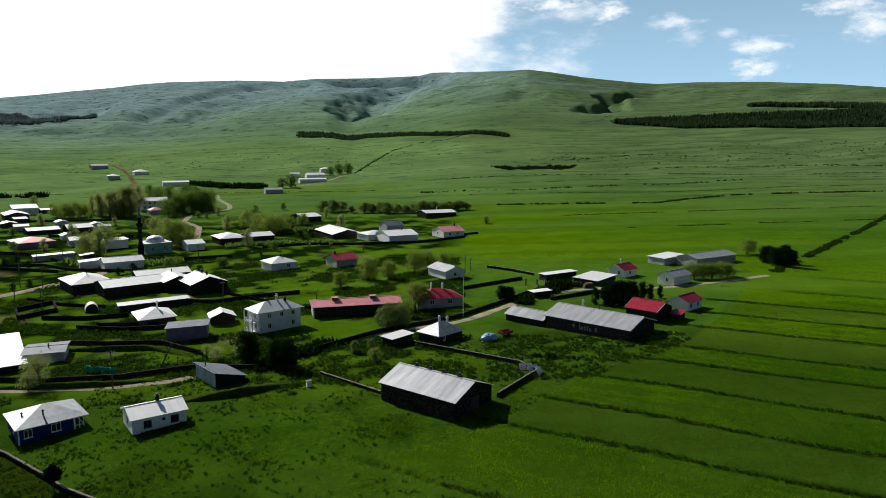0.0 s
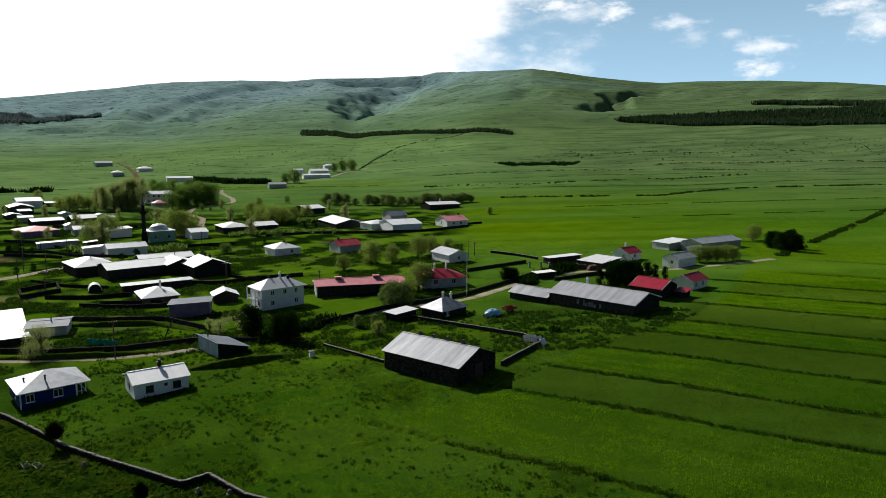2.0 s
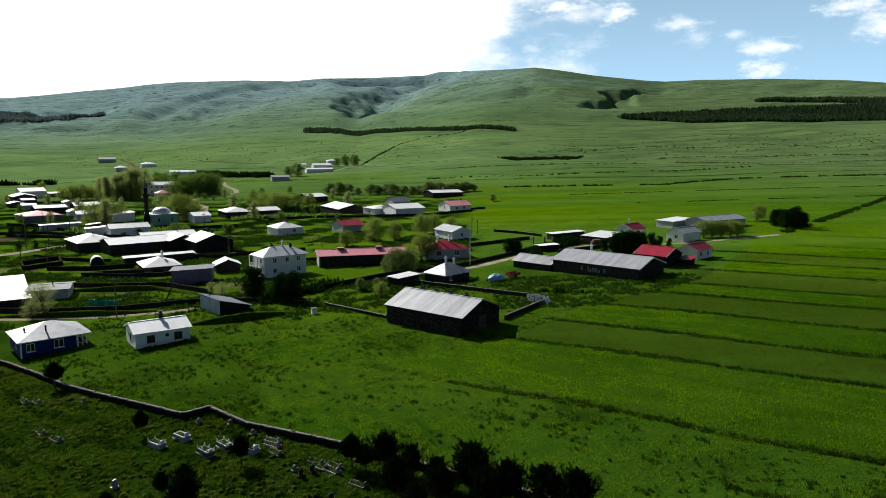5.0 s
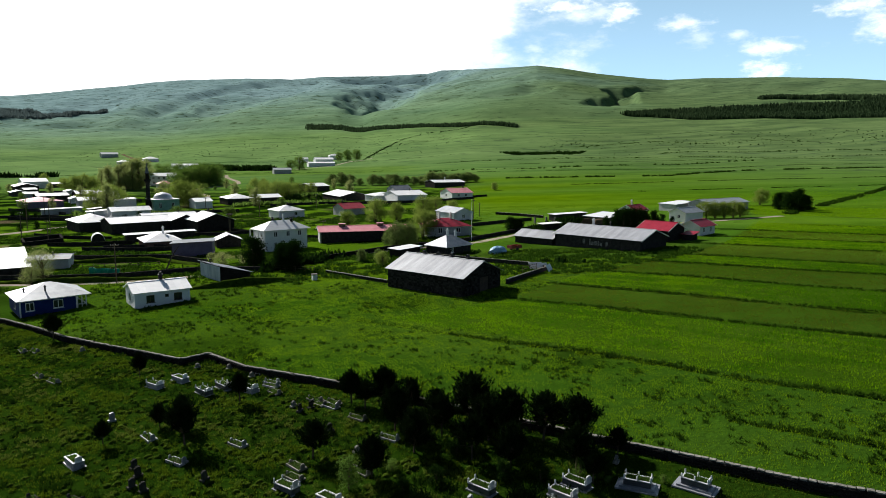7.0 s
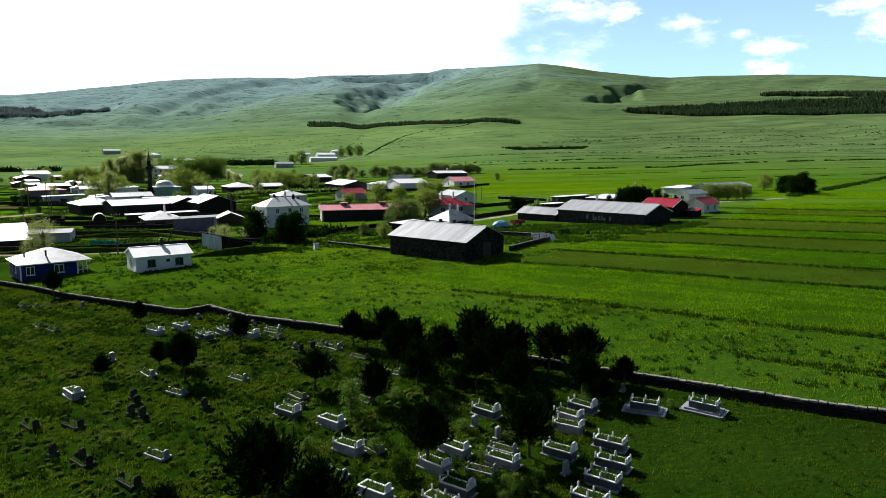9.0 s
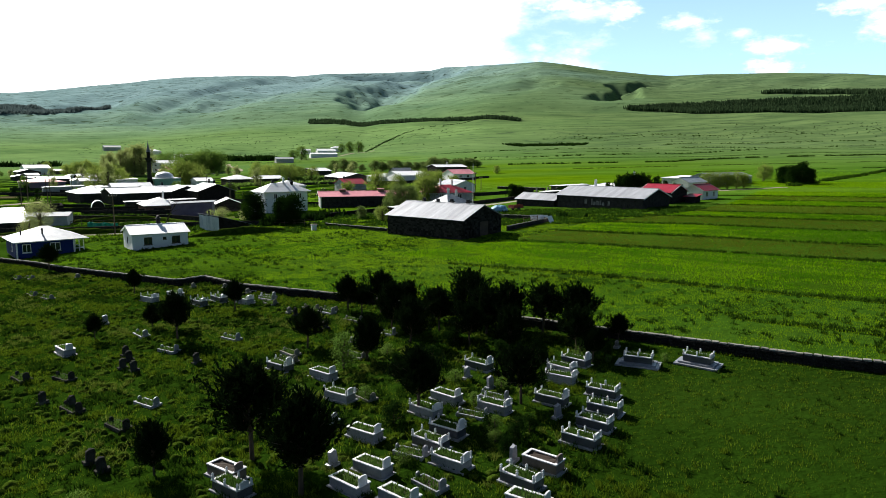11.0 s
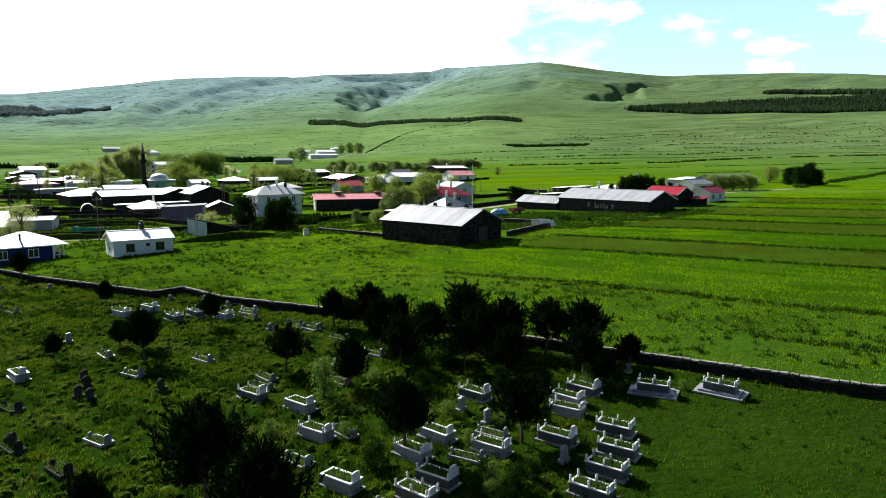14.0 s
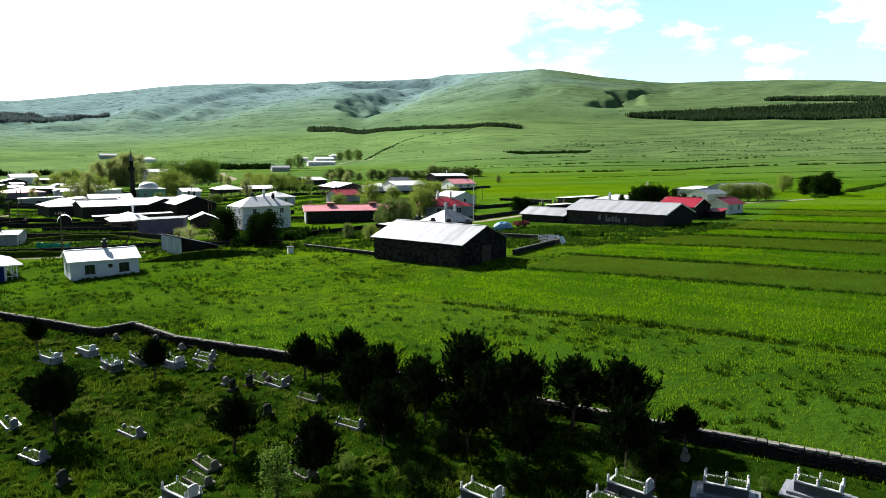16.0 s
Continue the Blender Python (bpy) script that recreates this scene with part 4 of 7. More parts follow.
part("corner_board", boxed(3.82, -4.435, -0.3, 4.0, -4.4, 2.35), FRAME, blue, "white corner board")
lean_to = house("lean_to_shed", "low dark shed with pale sheet front and single-pitch grey roof", "shed", -39.5, 116.8, 8.2, 5.4, 133, 1.1, 1.5, roof="mono", wall=STONE_DARK, cover=SLATE, pipes=[(2, 1.8, 2.4, 0.6)])
# corrugated sheets nailed to its front
rng_s = random.Random(5)
for k in range(9):
    bm = bmesh.new()
    rows_s = []
    top = 2.45 + rng_s.uniform(-0.06, 0.06)
    for i in range(11):
        px, py = -3.95 + k * 0.88 + i * 0.088, 2.72 + 0.03 * (i % 2)
        rows_s.append([bm.verts.new((px, py + dy, zz)) for dy, zz in ((0, -0.1), (0.015, -0.1), (0.015, top), (0, top))])
    for s, t in zip(rows_s, rows_s[1:]):
        for q in range(4):
            bm.faces.new((s[q], t[q], t[(q + 1) % 4], s[(q + 1) % 4]))
    part("sheet", bm, BLUE_SHEET, lean_to, "pale blue-grey corrugated sheet")
house("grey_shed", "mauve-grey plastered shed with a flat dark roof", "shed", -56.0, 146.0, 5.5, 8.2, -76, 2.9, 0.3, roof="mono", wall=PURPLE, cover=SLATE)
house("small_shed", "small open shed with a pale metal gable roof", "shed", -53.0, 159.5, 5.0, 5.4, -65, 1.9, 1.1, ridge="x", wall=STONE_DARK, cover=ZINC)
house("brown_house", "low mud-plastered house with a white hipped metal roof", "house", -70.3, 162.0, 10.0, 8.0, -57, 1.9, 1.5, roof="hip", wall=BROWN, cover=ZINC, stacks=[(0.2, 0.8, 3.2, 1.3)])
house("long_shed", "long low stone shed with a grey lean-to roof", "shed", -77.0, 178.0, 4.0, 17.0, -60, 1.6, 0.3, roof="mono", wall=STONE, cover=ZINC_OLD)
house("yard_barn", "broad barn with a very bright white metal roof", "barn", -93.2, 127.6, 20.0, 21.0, 35, 1.6, 1.3, roof="mono", wall=STONE, cover=ZINC, step=1.2)
house("grey_house", "grey rendered house with a dark flat-pitched roof", "house", -79.5, 132.7, 7.8, 7.0, -68, 2.0, 0.4, roof="gable", ridge="y", wall=CREAM, cover=SLATE, pipes=[(1.0, 0.5, 2.3, 0.7)], drop=0.0)
villa = house("villa", "two-storey white house with a pale hipped roof and a balcony", "house", -38.6, 152.8, 5.6, 10.2, -50, 4.8, 1.7, roof="hip", wall=WHITE, cover=ZINC, over=0.7,
      windows=[(1, -2.6, 3.1, 0.9, 1.15), (1, 0.4, 3.1, 0.9, 1.15), (1, 3.2, 3.1, 0.9, 1.15), (1, -2.6, 0.8, 0.9, 1.15), (1, 3.2, 0.8, 0.9, 1.15), (0, 0.9, 3.0, 1.0, 1.2), (0, 0.9, 0.7, 1.0, 1.2)], stacks=[(0.1, 0.6, 6.2, 1.2), (0.7, 2.3, 5.8, 0.9), (-0.8, -1.6, 5.9, 0.9)])
for z0 in (0.0, 2.35):
    part("balcony_slab", boxed(-2.2, -6.5, z0 - 0.1, 2.2, -5.1, z0 + 0.08), WHITE, villa)
    for k in range(12):
        part("baluster", boxed(-2.12 + 0.385 * k - 0.04, -6.46, z0 + 0.08, -2.12 + 0.385 * k + 0.04, -6.38, z0 + 0.8), FRAME, villa)
    part("balcony_rail", boxed(-2.2, -6.5, z0 + 0.8, 2.2, -6.34, z0 + 0.9), FRAME, villa)
for px in (-2.1, 0.0, 2.1):
    part("balcony_post", boxed(px - 0.09, -6.5, -0.3, px + 0.09, -6.32, 4.65), FRAME, villa)
red_long = house("long_red_barn", "long low barn with a faded red sheet-metal roof", "barn", -21.8, 166.9, 7.2, 21.5, -75, 2.5, 1.0, ridge="y", wall=STONE_DARK, cover=PINK, gable_wall=CREAM,
      trim=True)
for py in (-5.2, 4.2):
    vent = part("roof_vent", boxed(-0.1, py - 0.7, 3.1, 1.0, py + 0.7, 3.95, bevel=0.03), WOOD, red_long, "boxed wooden roof vent")
    part("vent_lid", boxed(-0.25, py - 0.85, 3.95, 1.15, py + 0.85, 4.05), PINK, vent, "faded red vent lid")
house("red_roof_house", "white house with a crimson hipped roof", "house", -1.6, 172.7, 8.6, 11.0, -72, 2.6, 1.7, roof="hip", wall=CREAM, cover=RED, windows=[(1, -2.5, 0.9, 1.2, 1.3), (1, 2.2, 0.9, 1.2, 1.3), (0, 1.5, 0.9, 1.2, 1.3)], stacks=[(0.2, -1.6, 3.9, 1.5), (0.4, 1.4, 3.9, 1.4)])
house("stone_house", "dark stone house with a grey hipped metal roof", "house", -0.5, 139.5, 5.8, 7.2, -43, 1.9, 1.9, roof="hip", wall=STONE_DARK, cover=ZINC_OLD, stacks=[(0.2, -0.6, 3.5, 1.2), (0.4, 1.6, 3.1, 1.2)], windows=[(1, -2.0, 0.6, 0.8, 0.95)])
house("annex", "low annex with a white flat roof beside the stone house", "shed", -9.4, 137.2, 3.2, 5.4, -46, 1.6, 0.25, roof="mono", wall=STONE_DARK, cover=ZINC)
long_barn = house("long_barn", "very long dark stone barn with a grey sheet-metal gable roof", "barn", 33.9, 144.7, 20.0, 11.6, -42, 2.4, 1.7, wall=STONE_DARK, cover=BARN_SHEET, step=1.1, over=0.4, stacks=[(-4.2, 0.3, 3.9, 1.3)], pipes=[(0.0, 0.2, 4.1, 0.8)], trim=True)
# rows of painted marks on the front wall
for u0, u1, z0, z1 in ((-3.1, -2.5, 0.75, 1.75), (-1.5, -1.2, 0.6, 1.85), (-1.1, -0.5, 0.55, 1.3), (-0.3, 0.3, 0.6, 1.5), (0.45, 0.8, 0.6, 1.6), (0.95, 1.5, 0.55, 1.25), (2.3, 2.75, 0.6, 1.5)):
    part("painted_mark", boxed(u0, -5.83, z0, u1, -5.795, z1, bevel=0.01), FADED_PAINT, long_barn, "faded pale painted mark")
house("barn_wing", "lower stone wing with grey roof joined to the long barn", "barn", 20.3, 152.8, 10.0, 6.0, -42, 1.5, 1.2, wall=STONE_DARK, cover=BARN_SHEET, step=1.1)
house("red_barn", "dark barn with a crimson sheet-metal gable roof", "barn", 47.4, 153.4, 7.2, 8.0, -44, 2.5, 1.5, wall=STONE_DARK, cover=RED, trim=True)
house("red_house", "small white house with a crimson gable roof", "house", 58.6, 161.6, 5.0, 6.8, -48, 2.2, 1.2, ridge="y", wall=WHITE, cover=RED, windows=[(1, -1.7, 0.6, 1.0, 1.2), (1, 1.5, 0.6, 1.0, 1.2)], trim=True)
house("porch_shed", "dark shed with a small red roof beside the white house", "shed", 53.2, 151.2, 2.2, 2.8, -44, 1.3, 0.4, roof="mono", wall=STONE_DARK, cover=RED)
house("cottage", "small white cottage with a pale metal roof by the lane", "cottage", 66.3, 192.6, 5.2, 8.4, -52, 2.6, 1.2, ridge="y", wall=WHITE, cover=ZINC_OLD, windows=[(0, 0.5, 0.9, 1.0, 1.1)])
house("cottage", "white cottage with a dark red metal roof", "cottage", 55.0, 206.0, 5.6, 6.4, -50, 2.4, 1.4, ridge="y", wall=WHITE, cover=RED, stacks=[(0, -1, 3.6, 1.4)], windows=[(0, 1.0, 0.8, 0.9, 1.1), (1, 0, 0.8, 1.0, 1.1)], trim=True)
house("flat_shed", "long flat shed with a white metal roof", "shed", 35.0, 204.5, 3.2, 11.5, -62, 1.7, 0.25, roof="mono", wall=STONE, cover=ZINC)
house("farm_shed", "low shed with a broad white metal roof", "shed", 44.4, 196.5, 8.2, 9.0, -48, 1.5, 0.7, roof="mono", wall=STONE, cover=ZINC)
house("back_shed", "long pale shed behind the orchard", "shed", 75.5, 228.0, 7.0, 10.0, -58, 2.2, 0.6, roof="mono", wall=CREAM, cover=ZINC)
house("back_barn", "grey barn with a shallow metal gable roof", "barn", 88.3, 226.0, 8.0, 20.0, -58, 2.6, 1.1, ridge="y", wall=CREAM, cover=ZINC_OLD)

# ---- the village behind ----
house("village_house", "white-roofed low house in the village row", "house", -110.0, 206.5, 15.0, 11.0, -48, 3.0, 1.8, roof="hip", wall=STONE, cover=ZINC, pipes=[(2, 0, 4.6, 0.8)], group="village houses")
house("village_house", "long village house with a bright metal gable roof", "house", -93.5, 200.5, 12.0, 17.0, -50, 3.0, 1.3, ridge="y", wall=STONE, cover=ZINC, group="village houses")
house("village_house", "long low village barn with a pale roof", "barn", -91.0, 217.0, 9.0, 16.0, -55, 3.0, 1.0, ridge="y", wall=STONE, cover=ZINC, group="village houses")
house("village_house", "village house with a pale metal gable roof", "house", -82.0, 205.0, 11.0, 8.5, -54, 3.0, 1.5, wall=STONE_DARK, cover=ZINC, pipes=[(-3, 0, 4.4, 0.9)], group="village houses")
house("village_house", "dark stone house with a grey metal gable roof", "house", -71.5, 199.5, 12.0, 10.5, -52, 3.2, 1.9, wall=STONE_DARK, cover=ZINC, stacks=[(-2, 0.5, 5.0, 0.9), (2.5, 0.5, 5.0, 0.9)], group="village houses")
house("cottage", "small white cottage with a white hipped roof in a meadow", "cottage", -57.8, 237.5, 9.5, 9.3, -54, 2.7, 1.6, roof="hip", wall=WHITE, cover=ZINC, windows=[(1, 1.5, 0.9, 1.1, 1.2)], stacks=[(0, 0.5, 3.9, 0.8)])
house("cottage", "grey cottage with a dark red gable roof in a meadow", "cottage", -36.4, 241.5, 9.0, 8.0, -55, 2.6, 1.6, ridge="y", wall=CREAM, cover=RED, stacks=[(0, -2.5, 4.0, 0.8)])
house("cottage", "white cottage with a grey metal gable roof near willows", "cottage", 1.0, 212.8, 10.5, 7.0, -58, 2.6, 1.3, ridge="x", wall=WHITE, cover=ZINC_OLD, windows=[(1, 0, 0.9, 1.0, 1.1)])
house("cottage", "white cottage with a pink metal roof on the meadow edge", "cottage", 2.3, 318.8, 11.0, 11.0, -60, 2.7, 1.9, ridge="y", wall=WHITE, cover=PINK, windows=[(1, -2, 0.9, 1.2, 1.2), (1, 2, 0.9, 1.2, 1.2), (0, 0, 0.9, 1.2, 1.2)], stacks=[(0, 3.5, 4.4, 0.9)])
house("village_house", "long white-roofed barn before a row of trees", "barn", -3.9, 401.4, 14.0, 19.0, -65, 2.6, 1.2, ridge="y", wall=STONE_DARK, cover=ZINC, stacks=[(0, 0, 3.8, 1.2)], group="village houses")
house("village_house", "long stone barn with a white metal roof", "barn", -51.5, 333.0, 27.0, 15.0, -62, 2.2, 1.9, ridge="x", wall=STONE, cover=ZINC, group="village houses")
house("village_house", "low village house with a pale roof", "house", -32.3, 316.8, 11.0, 12.0, -55, 2.7, 1.2, roof="hip", wall=WHITE, cover=ZINC, group="village houses")
house("village_house", "broad grey-roofed village house with white walls", "house", -21.1, 307.6, 16.0, 14.0, -62, 3.2, 1.6, ridge="y", wall=WHITE, cover=ZINC, pipes=[(1, 2, 4.6, 1.0)], group="village houses")
house("village_house", "village house with a dark slate-grey roof", "house", -26.3, 343.9, 10.0, 9.0, -60, 3.4, 2.0, ridge="y", wall=CREAM, cover=SLATE, group="village houses")
house("village_house", "low house with a white roof among bushes", "house", -81.3, 402.3, 16.0, 12.0, -50, 3.0, 1.5, ridge="y", wall=STONE, cover=ZINC, group="village houses")
house("village_house", "village house with a pale hipped roof beside willows", "house", -99.5, 314.9, 16.0, 12.0, -58, 3.0, 1.6, roof="hip", wall=STONE, cover=ZINC, group="village houses")
house("village_house", "low village house with a pale gable roof", "house", -88.0, 321.0, 13.0, 12.0, -58, 2.7, 1.2, ridge="y", wall=STONE, cover=ZINC, group="village houses")
house("village_house", "small white village house by the track", "house", -108.5, 293.4, 10.0, 7.0, -54, 3.0, 1.2, ridge="y", wall=WHITE, cover=ZINC, group="village houses")
house("village_house", "mauve house with a pink and white roof", "house", -188.0, 309.0, 17.0, 15.0, -45, 3.0, 1.6, roof="hip", wall=PURPLE, cover=PINK, group="village houses")
house("village_house", "two-part house with a grey roof at the village edge", "house", -287.9, 467.0, 20.0, 15.0, -50, 4.5, 2.0, ridge="y", wall=WHITE, cover=ZINC, group="village houses")
house("village_house", "low white-roofed house at the village edge", "house", -275.3, 437.5, 24.0, 13.0, -52, 3.5, 1.6, ridge="x", wall=STONE, cover=ZINC, group="village houses")
house("village_house", "long low house with a grey roof", "house", -214.0, 361.7, 11.0, 15.0, -48, 2.4, 1.2, ridge="y", wall=STONE, cover=ZINC_OLD, group="village houses")
house("village_house", "village house with a white and grey roof", "house", -197.0, 366.0, 13.0, 12.0, -50, 3.2, 1.5, ridge="y", wall=STONE, cover=ZINC, group="village houses")
house("village_house", "small village barn with a pale roof", "barn", -168.0, 312.0, 9.0, 8.0, -54, 3.0, 1.2, ridge="y", wall=CREAM, cover=ZINC, group="village houses")
house("village_house", "long flat-roofed building with pale walls", "building", -155.0, 268.5, 5.0, 14.0, -54, 2.1, 0.3, roof="mono", wall=CREAM, cover=ZINC_OLD, group="village houses")
house("village_shed", "small shed with a white metal roof", "shed", -141.0, 267.0, 4.0, 4.5, -56, 2.0, 0.5, roof="mono", wall=STONE, cover=ZINC, group="village sheds")
house("village_shed", "small white-walled shed with a metal roof", "shed", -129.4, 247.5, 5.5, 7.5, -58, 2.5, 0.5, roof="mono", wall=WHITE, cover=ZINC, group="village sheds")
house("village_house", "low house with a pale patched roof before the mosque", "house", -117.0, 245.5, 9.0, 13.0, -55, 3.0, 1.2, ridge="y", wall=WHITE, cover=ZINC_OLD, group="village houses")
house("village_house", "pale flat-roofed house among trees", "house", -147.2, 302.9, 10.0, 9.5, -53, 3.2, 0.8, roof="mono", wall=WHITE, cover=ZINC, group="village houses")
house("school", "two-storey pale school building with a grey metal roof", "school", -209.5, 494.0, 11.0, 18.0, -58, 6.5, 2.0, ridge="y", wall=WHITE, cover=ZINC,
      windows=[(1, -7, 4.2, 1.4, 1.5), (1, -3.5, 4.2, 1.4, 1.5), (1, 0, 4.2, 1.4, 1.5), (1, 3.5, 4.2, 1.4, 1.5), (1, 7, 4.2, 1.4, 1.5), (1, -7, 1, 1.4, 1.5), (1, -3.5, 1, 1.4, 1.5), (1, 0, 1, 1.4, 1.5), (1, 3.5, 1, 1.4, 1.5), (1, 7, 1, 1.4, 1.5)])
house("cottage", "white gabled cottage among the school trees", "cottage", -220.0, 462.0, 9.0, 8.5, -54, 3.0, 1.8, ridge="x", wall=WHITE, cover=ZINC)
house("cottage", "cottage with a faded red roof near the school", "cottage", -194.9, 462.4, 9.0, 9.0, -54, 3.0, 2.0, roof="hip", wall=CREAM, cover=PINK)
house("far_farmhouse", "white farm building in the far pasture", "farmhouse", -138.6, 727.0, 11.0, 28.0, -68, 3.5, 1.3, ridge="y", wall=WHITE, cover=ZINC, group="far farm")
house("far_farmhouse", "white-roofed farm building in the far pasture", "farmhouse", -143.6, 768.0, 13.0, 20.0, -68, 4.5, 2.0, ridge="y", wall=WHITE, cover=ZINC, group="far farm")
house("far_farmhouse", "pale farmhouse behind the far farm trees", "farmhouse", -147.7, 862.0, 11.0, 13.0, -68, 5.0, 2.0, roof="hip", wall=WHITE, cover=ZINC, group="far farm")
house("far_farmhouse", "small pale farm building by the far trees", "farmhouse", -168.8, 780.0, 8.0, 10.0, -70, 4.0, 1.4, ridge="y", wall=WHITE, cover=ZINC, group="far farm")
house("far_farmhouse", "low grey farm shed", "farmhouse", -149.4, 602.0, 9.0, 15.0, -66, 3.5, 1.5, ridge="y", wall=CREAM, cover=ZINC_OLD, group="far farm")
house("far_barn", "long pale barn alone in the far pasture", "barn", -507.0, 1012.0, 11.0, 23.0, -50, 4.5, 2.5, ridge="y", wall=CREAM, cover=ZINC, group="far barns")
house("far_barn", "white hip-roofed house in the far pasture", "house", -400.0, 908.0, 14.0, 18.0, -55, 4.5, 2.5, roof="hip", wall=WHITE, cover=ZINC, group="far barns")
house("far_barn", "small pale house in the far pasture", "house", -400.9, 833.6, 12.0, 13.0, -55, 4.0, 2.2, roof="hip", wall=CREAM, cover=ZINC, group="far barns")
house("far_barn", "long white flat barn behind the trees", "barn", -274.0, 702.0, 11.0, 25.0, -64, 4.0, 1.4, ridge="y", wall=WHITE, cover=ZINC, group="far barns")


for k, (px, py, l, w, rz, cover) in enumerate(((-275.9, 472.5, 9.0, 7.0, -48, ZINC), (-198.9, 389.1, 7.0, 6.0, -52, ZINC), (-188.8, 377.2, 6.0, 6.0, -46, ZINC_OLD), (-252.7, 394.6, 11.0, 8.0, -50, ZINC_OLD), (-236.3, 379.9, 8.0, 7.0, -55, ZINC), (-186.1, 334.9, 6.5, 5.0, -50, ZINC_OLD), (-262.0, 420.0, 9.0, 7.0, -44, ZINC), (-226.0, 402.0, 8.0, 6.0, -50, ZINC_OLD))):
    house("village_shed", "small village shed with a %s metal roof" % ("bright" if cover is ZINC else "dull grey"), "shed", px, py, l, w, rz, 2.4, 0.9, ridge="x" if k % 2 else "y", wall=(STONE, CREAM, WHITE)[k % 3], cover=cover, group="village sheds")


# ---- walls of stone ----
def wall_path(pts, step):
    out = []
    for (ax, ay), (bx, by) in zip(pts, pts[1:]):
        n = max(1, round(math.hypot(bx - ax, by - ay) / step))
        for i in range(n):
            t = (i + 0.5) / n
            out.append((ax + (bx - ax) * t, ay + (by - ay) * t, math.degrees(math.atan2(by - ay, bx - ax)), math.hypot(bx - ax, by - ay) / n))
    return out


def stone_wall(name, label, pts, high=0.9, thick=0.5, coping=True, stone=0.5, mat=None, faces=True, cap=None):
    """A dry wall: a core, rough face stones and a course of cap stones along the top."""
    mat = mat or STONE_DARK
    rng = random.Random(round(pts[0][0] * 13 + pts[0][1]))
    root = tagged(new(name), label, "wall", kind="structure")
    bm = bmesh.new()
    for x, y, rot, l in wall_path(pts, 1.6):
        z = ground_z(x, y)
        piece = boxed(-l / 2 - 0.03, -thick / 2 + 0.06, -0.5, l / 2 + 0.03, thick / 2 - 0.06, high + rng.uniform(-0.04, 0.04))
        bmesh.ops.transform(piece, matrix=pose(x, y, z, 0, 0, rot), verts=piece.verts)
        me = bpy.data.meshes.new("tmp")
        piece.to_mesh(me)
        piece.free()
        bm.from_mesh(me)
        bpy.data.meshes.remove(me)
    part("wall_core", bm, mat, root)
    kinds = []
    for k in range(6):
        b = stone_bm(stone * rng.uniform(0.8, 1.1), thick * rng.uniform(0.8, 1.05), rng.uniform(0.07, 0.13), rng)
        me = bpy.data.meshes.new("cap_stone")
        b.to_mesh(me)
        b.free()
        me.materials.append(cap or STONE)
        kinds.append(me)
    if coping:
        for i, (x, y, rot, l) in enumerate(wall_path(pts, stone)):
            if i >= 300:
                break
            ob = new("cap_stone", kinds[i % 6])
            ob.parent = root
            ob.matrix_basis = pose(x + rng.uniform(-0.04, 0.04), y, ground_z(x, y) + high - 0.04, rng.uniform(-4, 4), rng.uniform(-4, 4), rot + rng.uniform(-7, 7))
    if faces:
        fb = bmesh.new()
        me = bpy.data.meshes.new("tmp")
        for x, y, rot, l in wall_path(pts, stone * 1.05):
            for row in range(3):
                for side in (-1, 1):
                    b = stone_bm(l * rng.uniform(0.75, 1.0), 0.2, high / 3 * rng.uniform(0.75, 0.98), rng, 0.3)
                    bmesh.ops.transform(b, matrix=pose(x, y, ground_z(x, y) + row * high / 3 - 0.05, 0, 0, rot) @ pose(rng.uniform(-0.1, 0.1), side * (thick / 2 - 0.04), 0), verts=b.verts)
                    b.to_mesh(me)
                    b.free()
                    fb.from_mesh(me)
        bpy.data.meshes.remove(me)
        tagged(part("face_stones", fb, mat, root), kind="stuff")
    return root


stone_wall("cemetery_wall", "long dark dry-stone wall with pale cap stones round the graveyard",
           [(-78, 100), (-59.8, 88.6), (-45.7, 77.3), (-39.7, 73.8), (-33.7, 70.6), (-27.9, 67.5), (-25.6, 69.2), (-20.5, 64.9), (-15.3, 62.4), (-11.7, 60.7), (-5.3, 57.2), (-0.3, 54.3), (4.6, 51.4), (10.9, 47.6), (17.2, 44.0), (22.3, 40.9), (26.1, 39.2), (45, 28.5), (64, 17)], 0.62, 0.34, cap=COPING)
stone_wall("yard_wall", "low stone wall with a pale top beside the barn", [(-22, 118), (-10.2, 107.0)], 0.5, 0.35, stone=0.8, faces=False, cap=COPING)
stone_wall("yard_wall", "low stone wall round the barn yard", [(8.6, 104), (16.5, 115.5), (14, 120.5), (-5, 135), (-11, 141)], 0.7, 0.26, stone=0.8, faces=False, cap=COPING)
stone_wall("yard_wall", "dark stone wall along the villa garden", [(-31, 128), (-22, 137), (-14, 145.5), (-6, 151)], 0.9, 0.3, stone=0.9, faces=False)
stone_wall("yard_wall", "dark stone wall along the lane", [(-6, 151), (4, 158), (14, 170.5), (24, 184), (34, 192)], 0.8, 0.4, stone=1.0, faces=False)
stone_wall("yard_wall", "dark stone wall beside the village lane", [(-84, 118.5), (-70, 117.5), (-58, 118.5), (-47, 123), (-34, 122)], 0.8, 0.4, stone=1.0, faces=False)
stone_wall("yard_wall", "dark stone wall between garden plots", [(-84, 143), (-72, 141), (-60, 141), (-48, 132)], 0.85, 0.4, stone=1.0, faces=False)
stone_wall("yard_wall", "dark stone wall below the brown house", [(-86, 156), (-74, 153), (-66, 154), (-60, 158)], 0.85, 0.4, stone=1.0, faces=False)
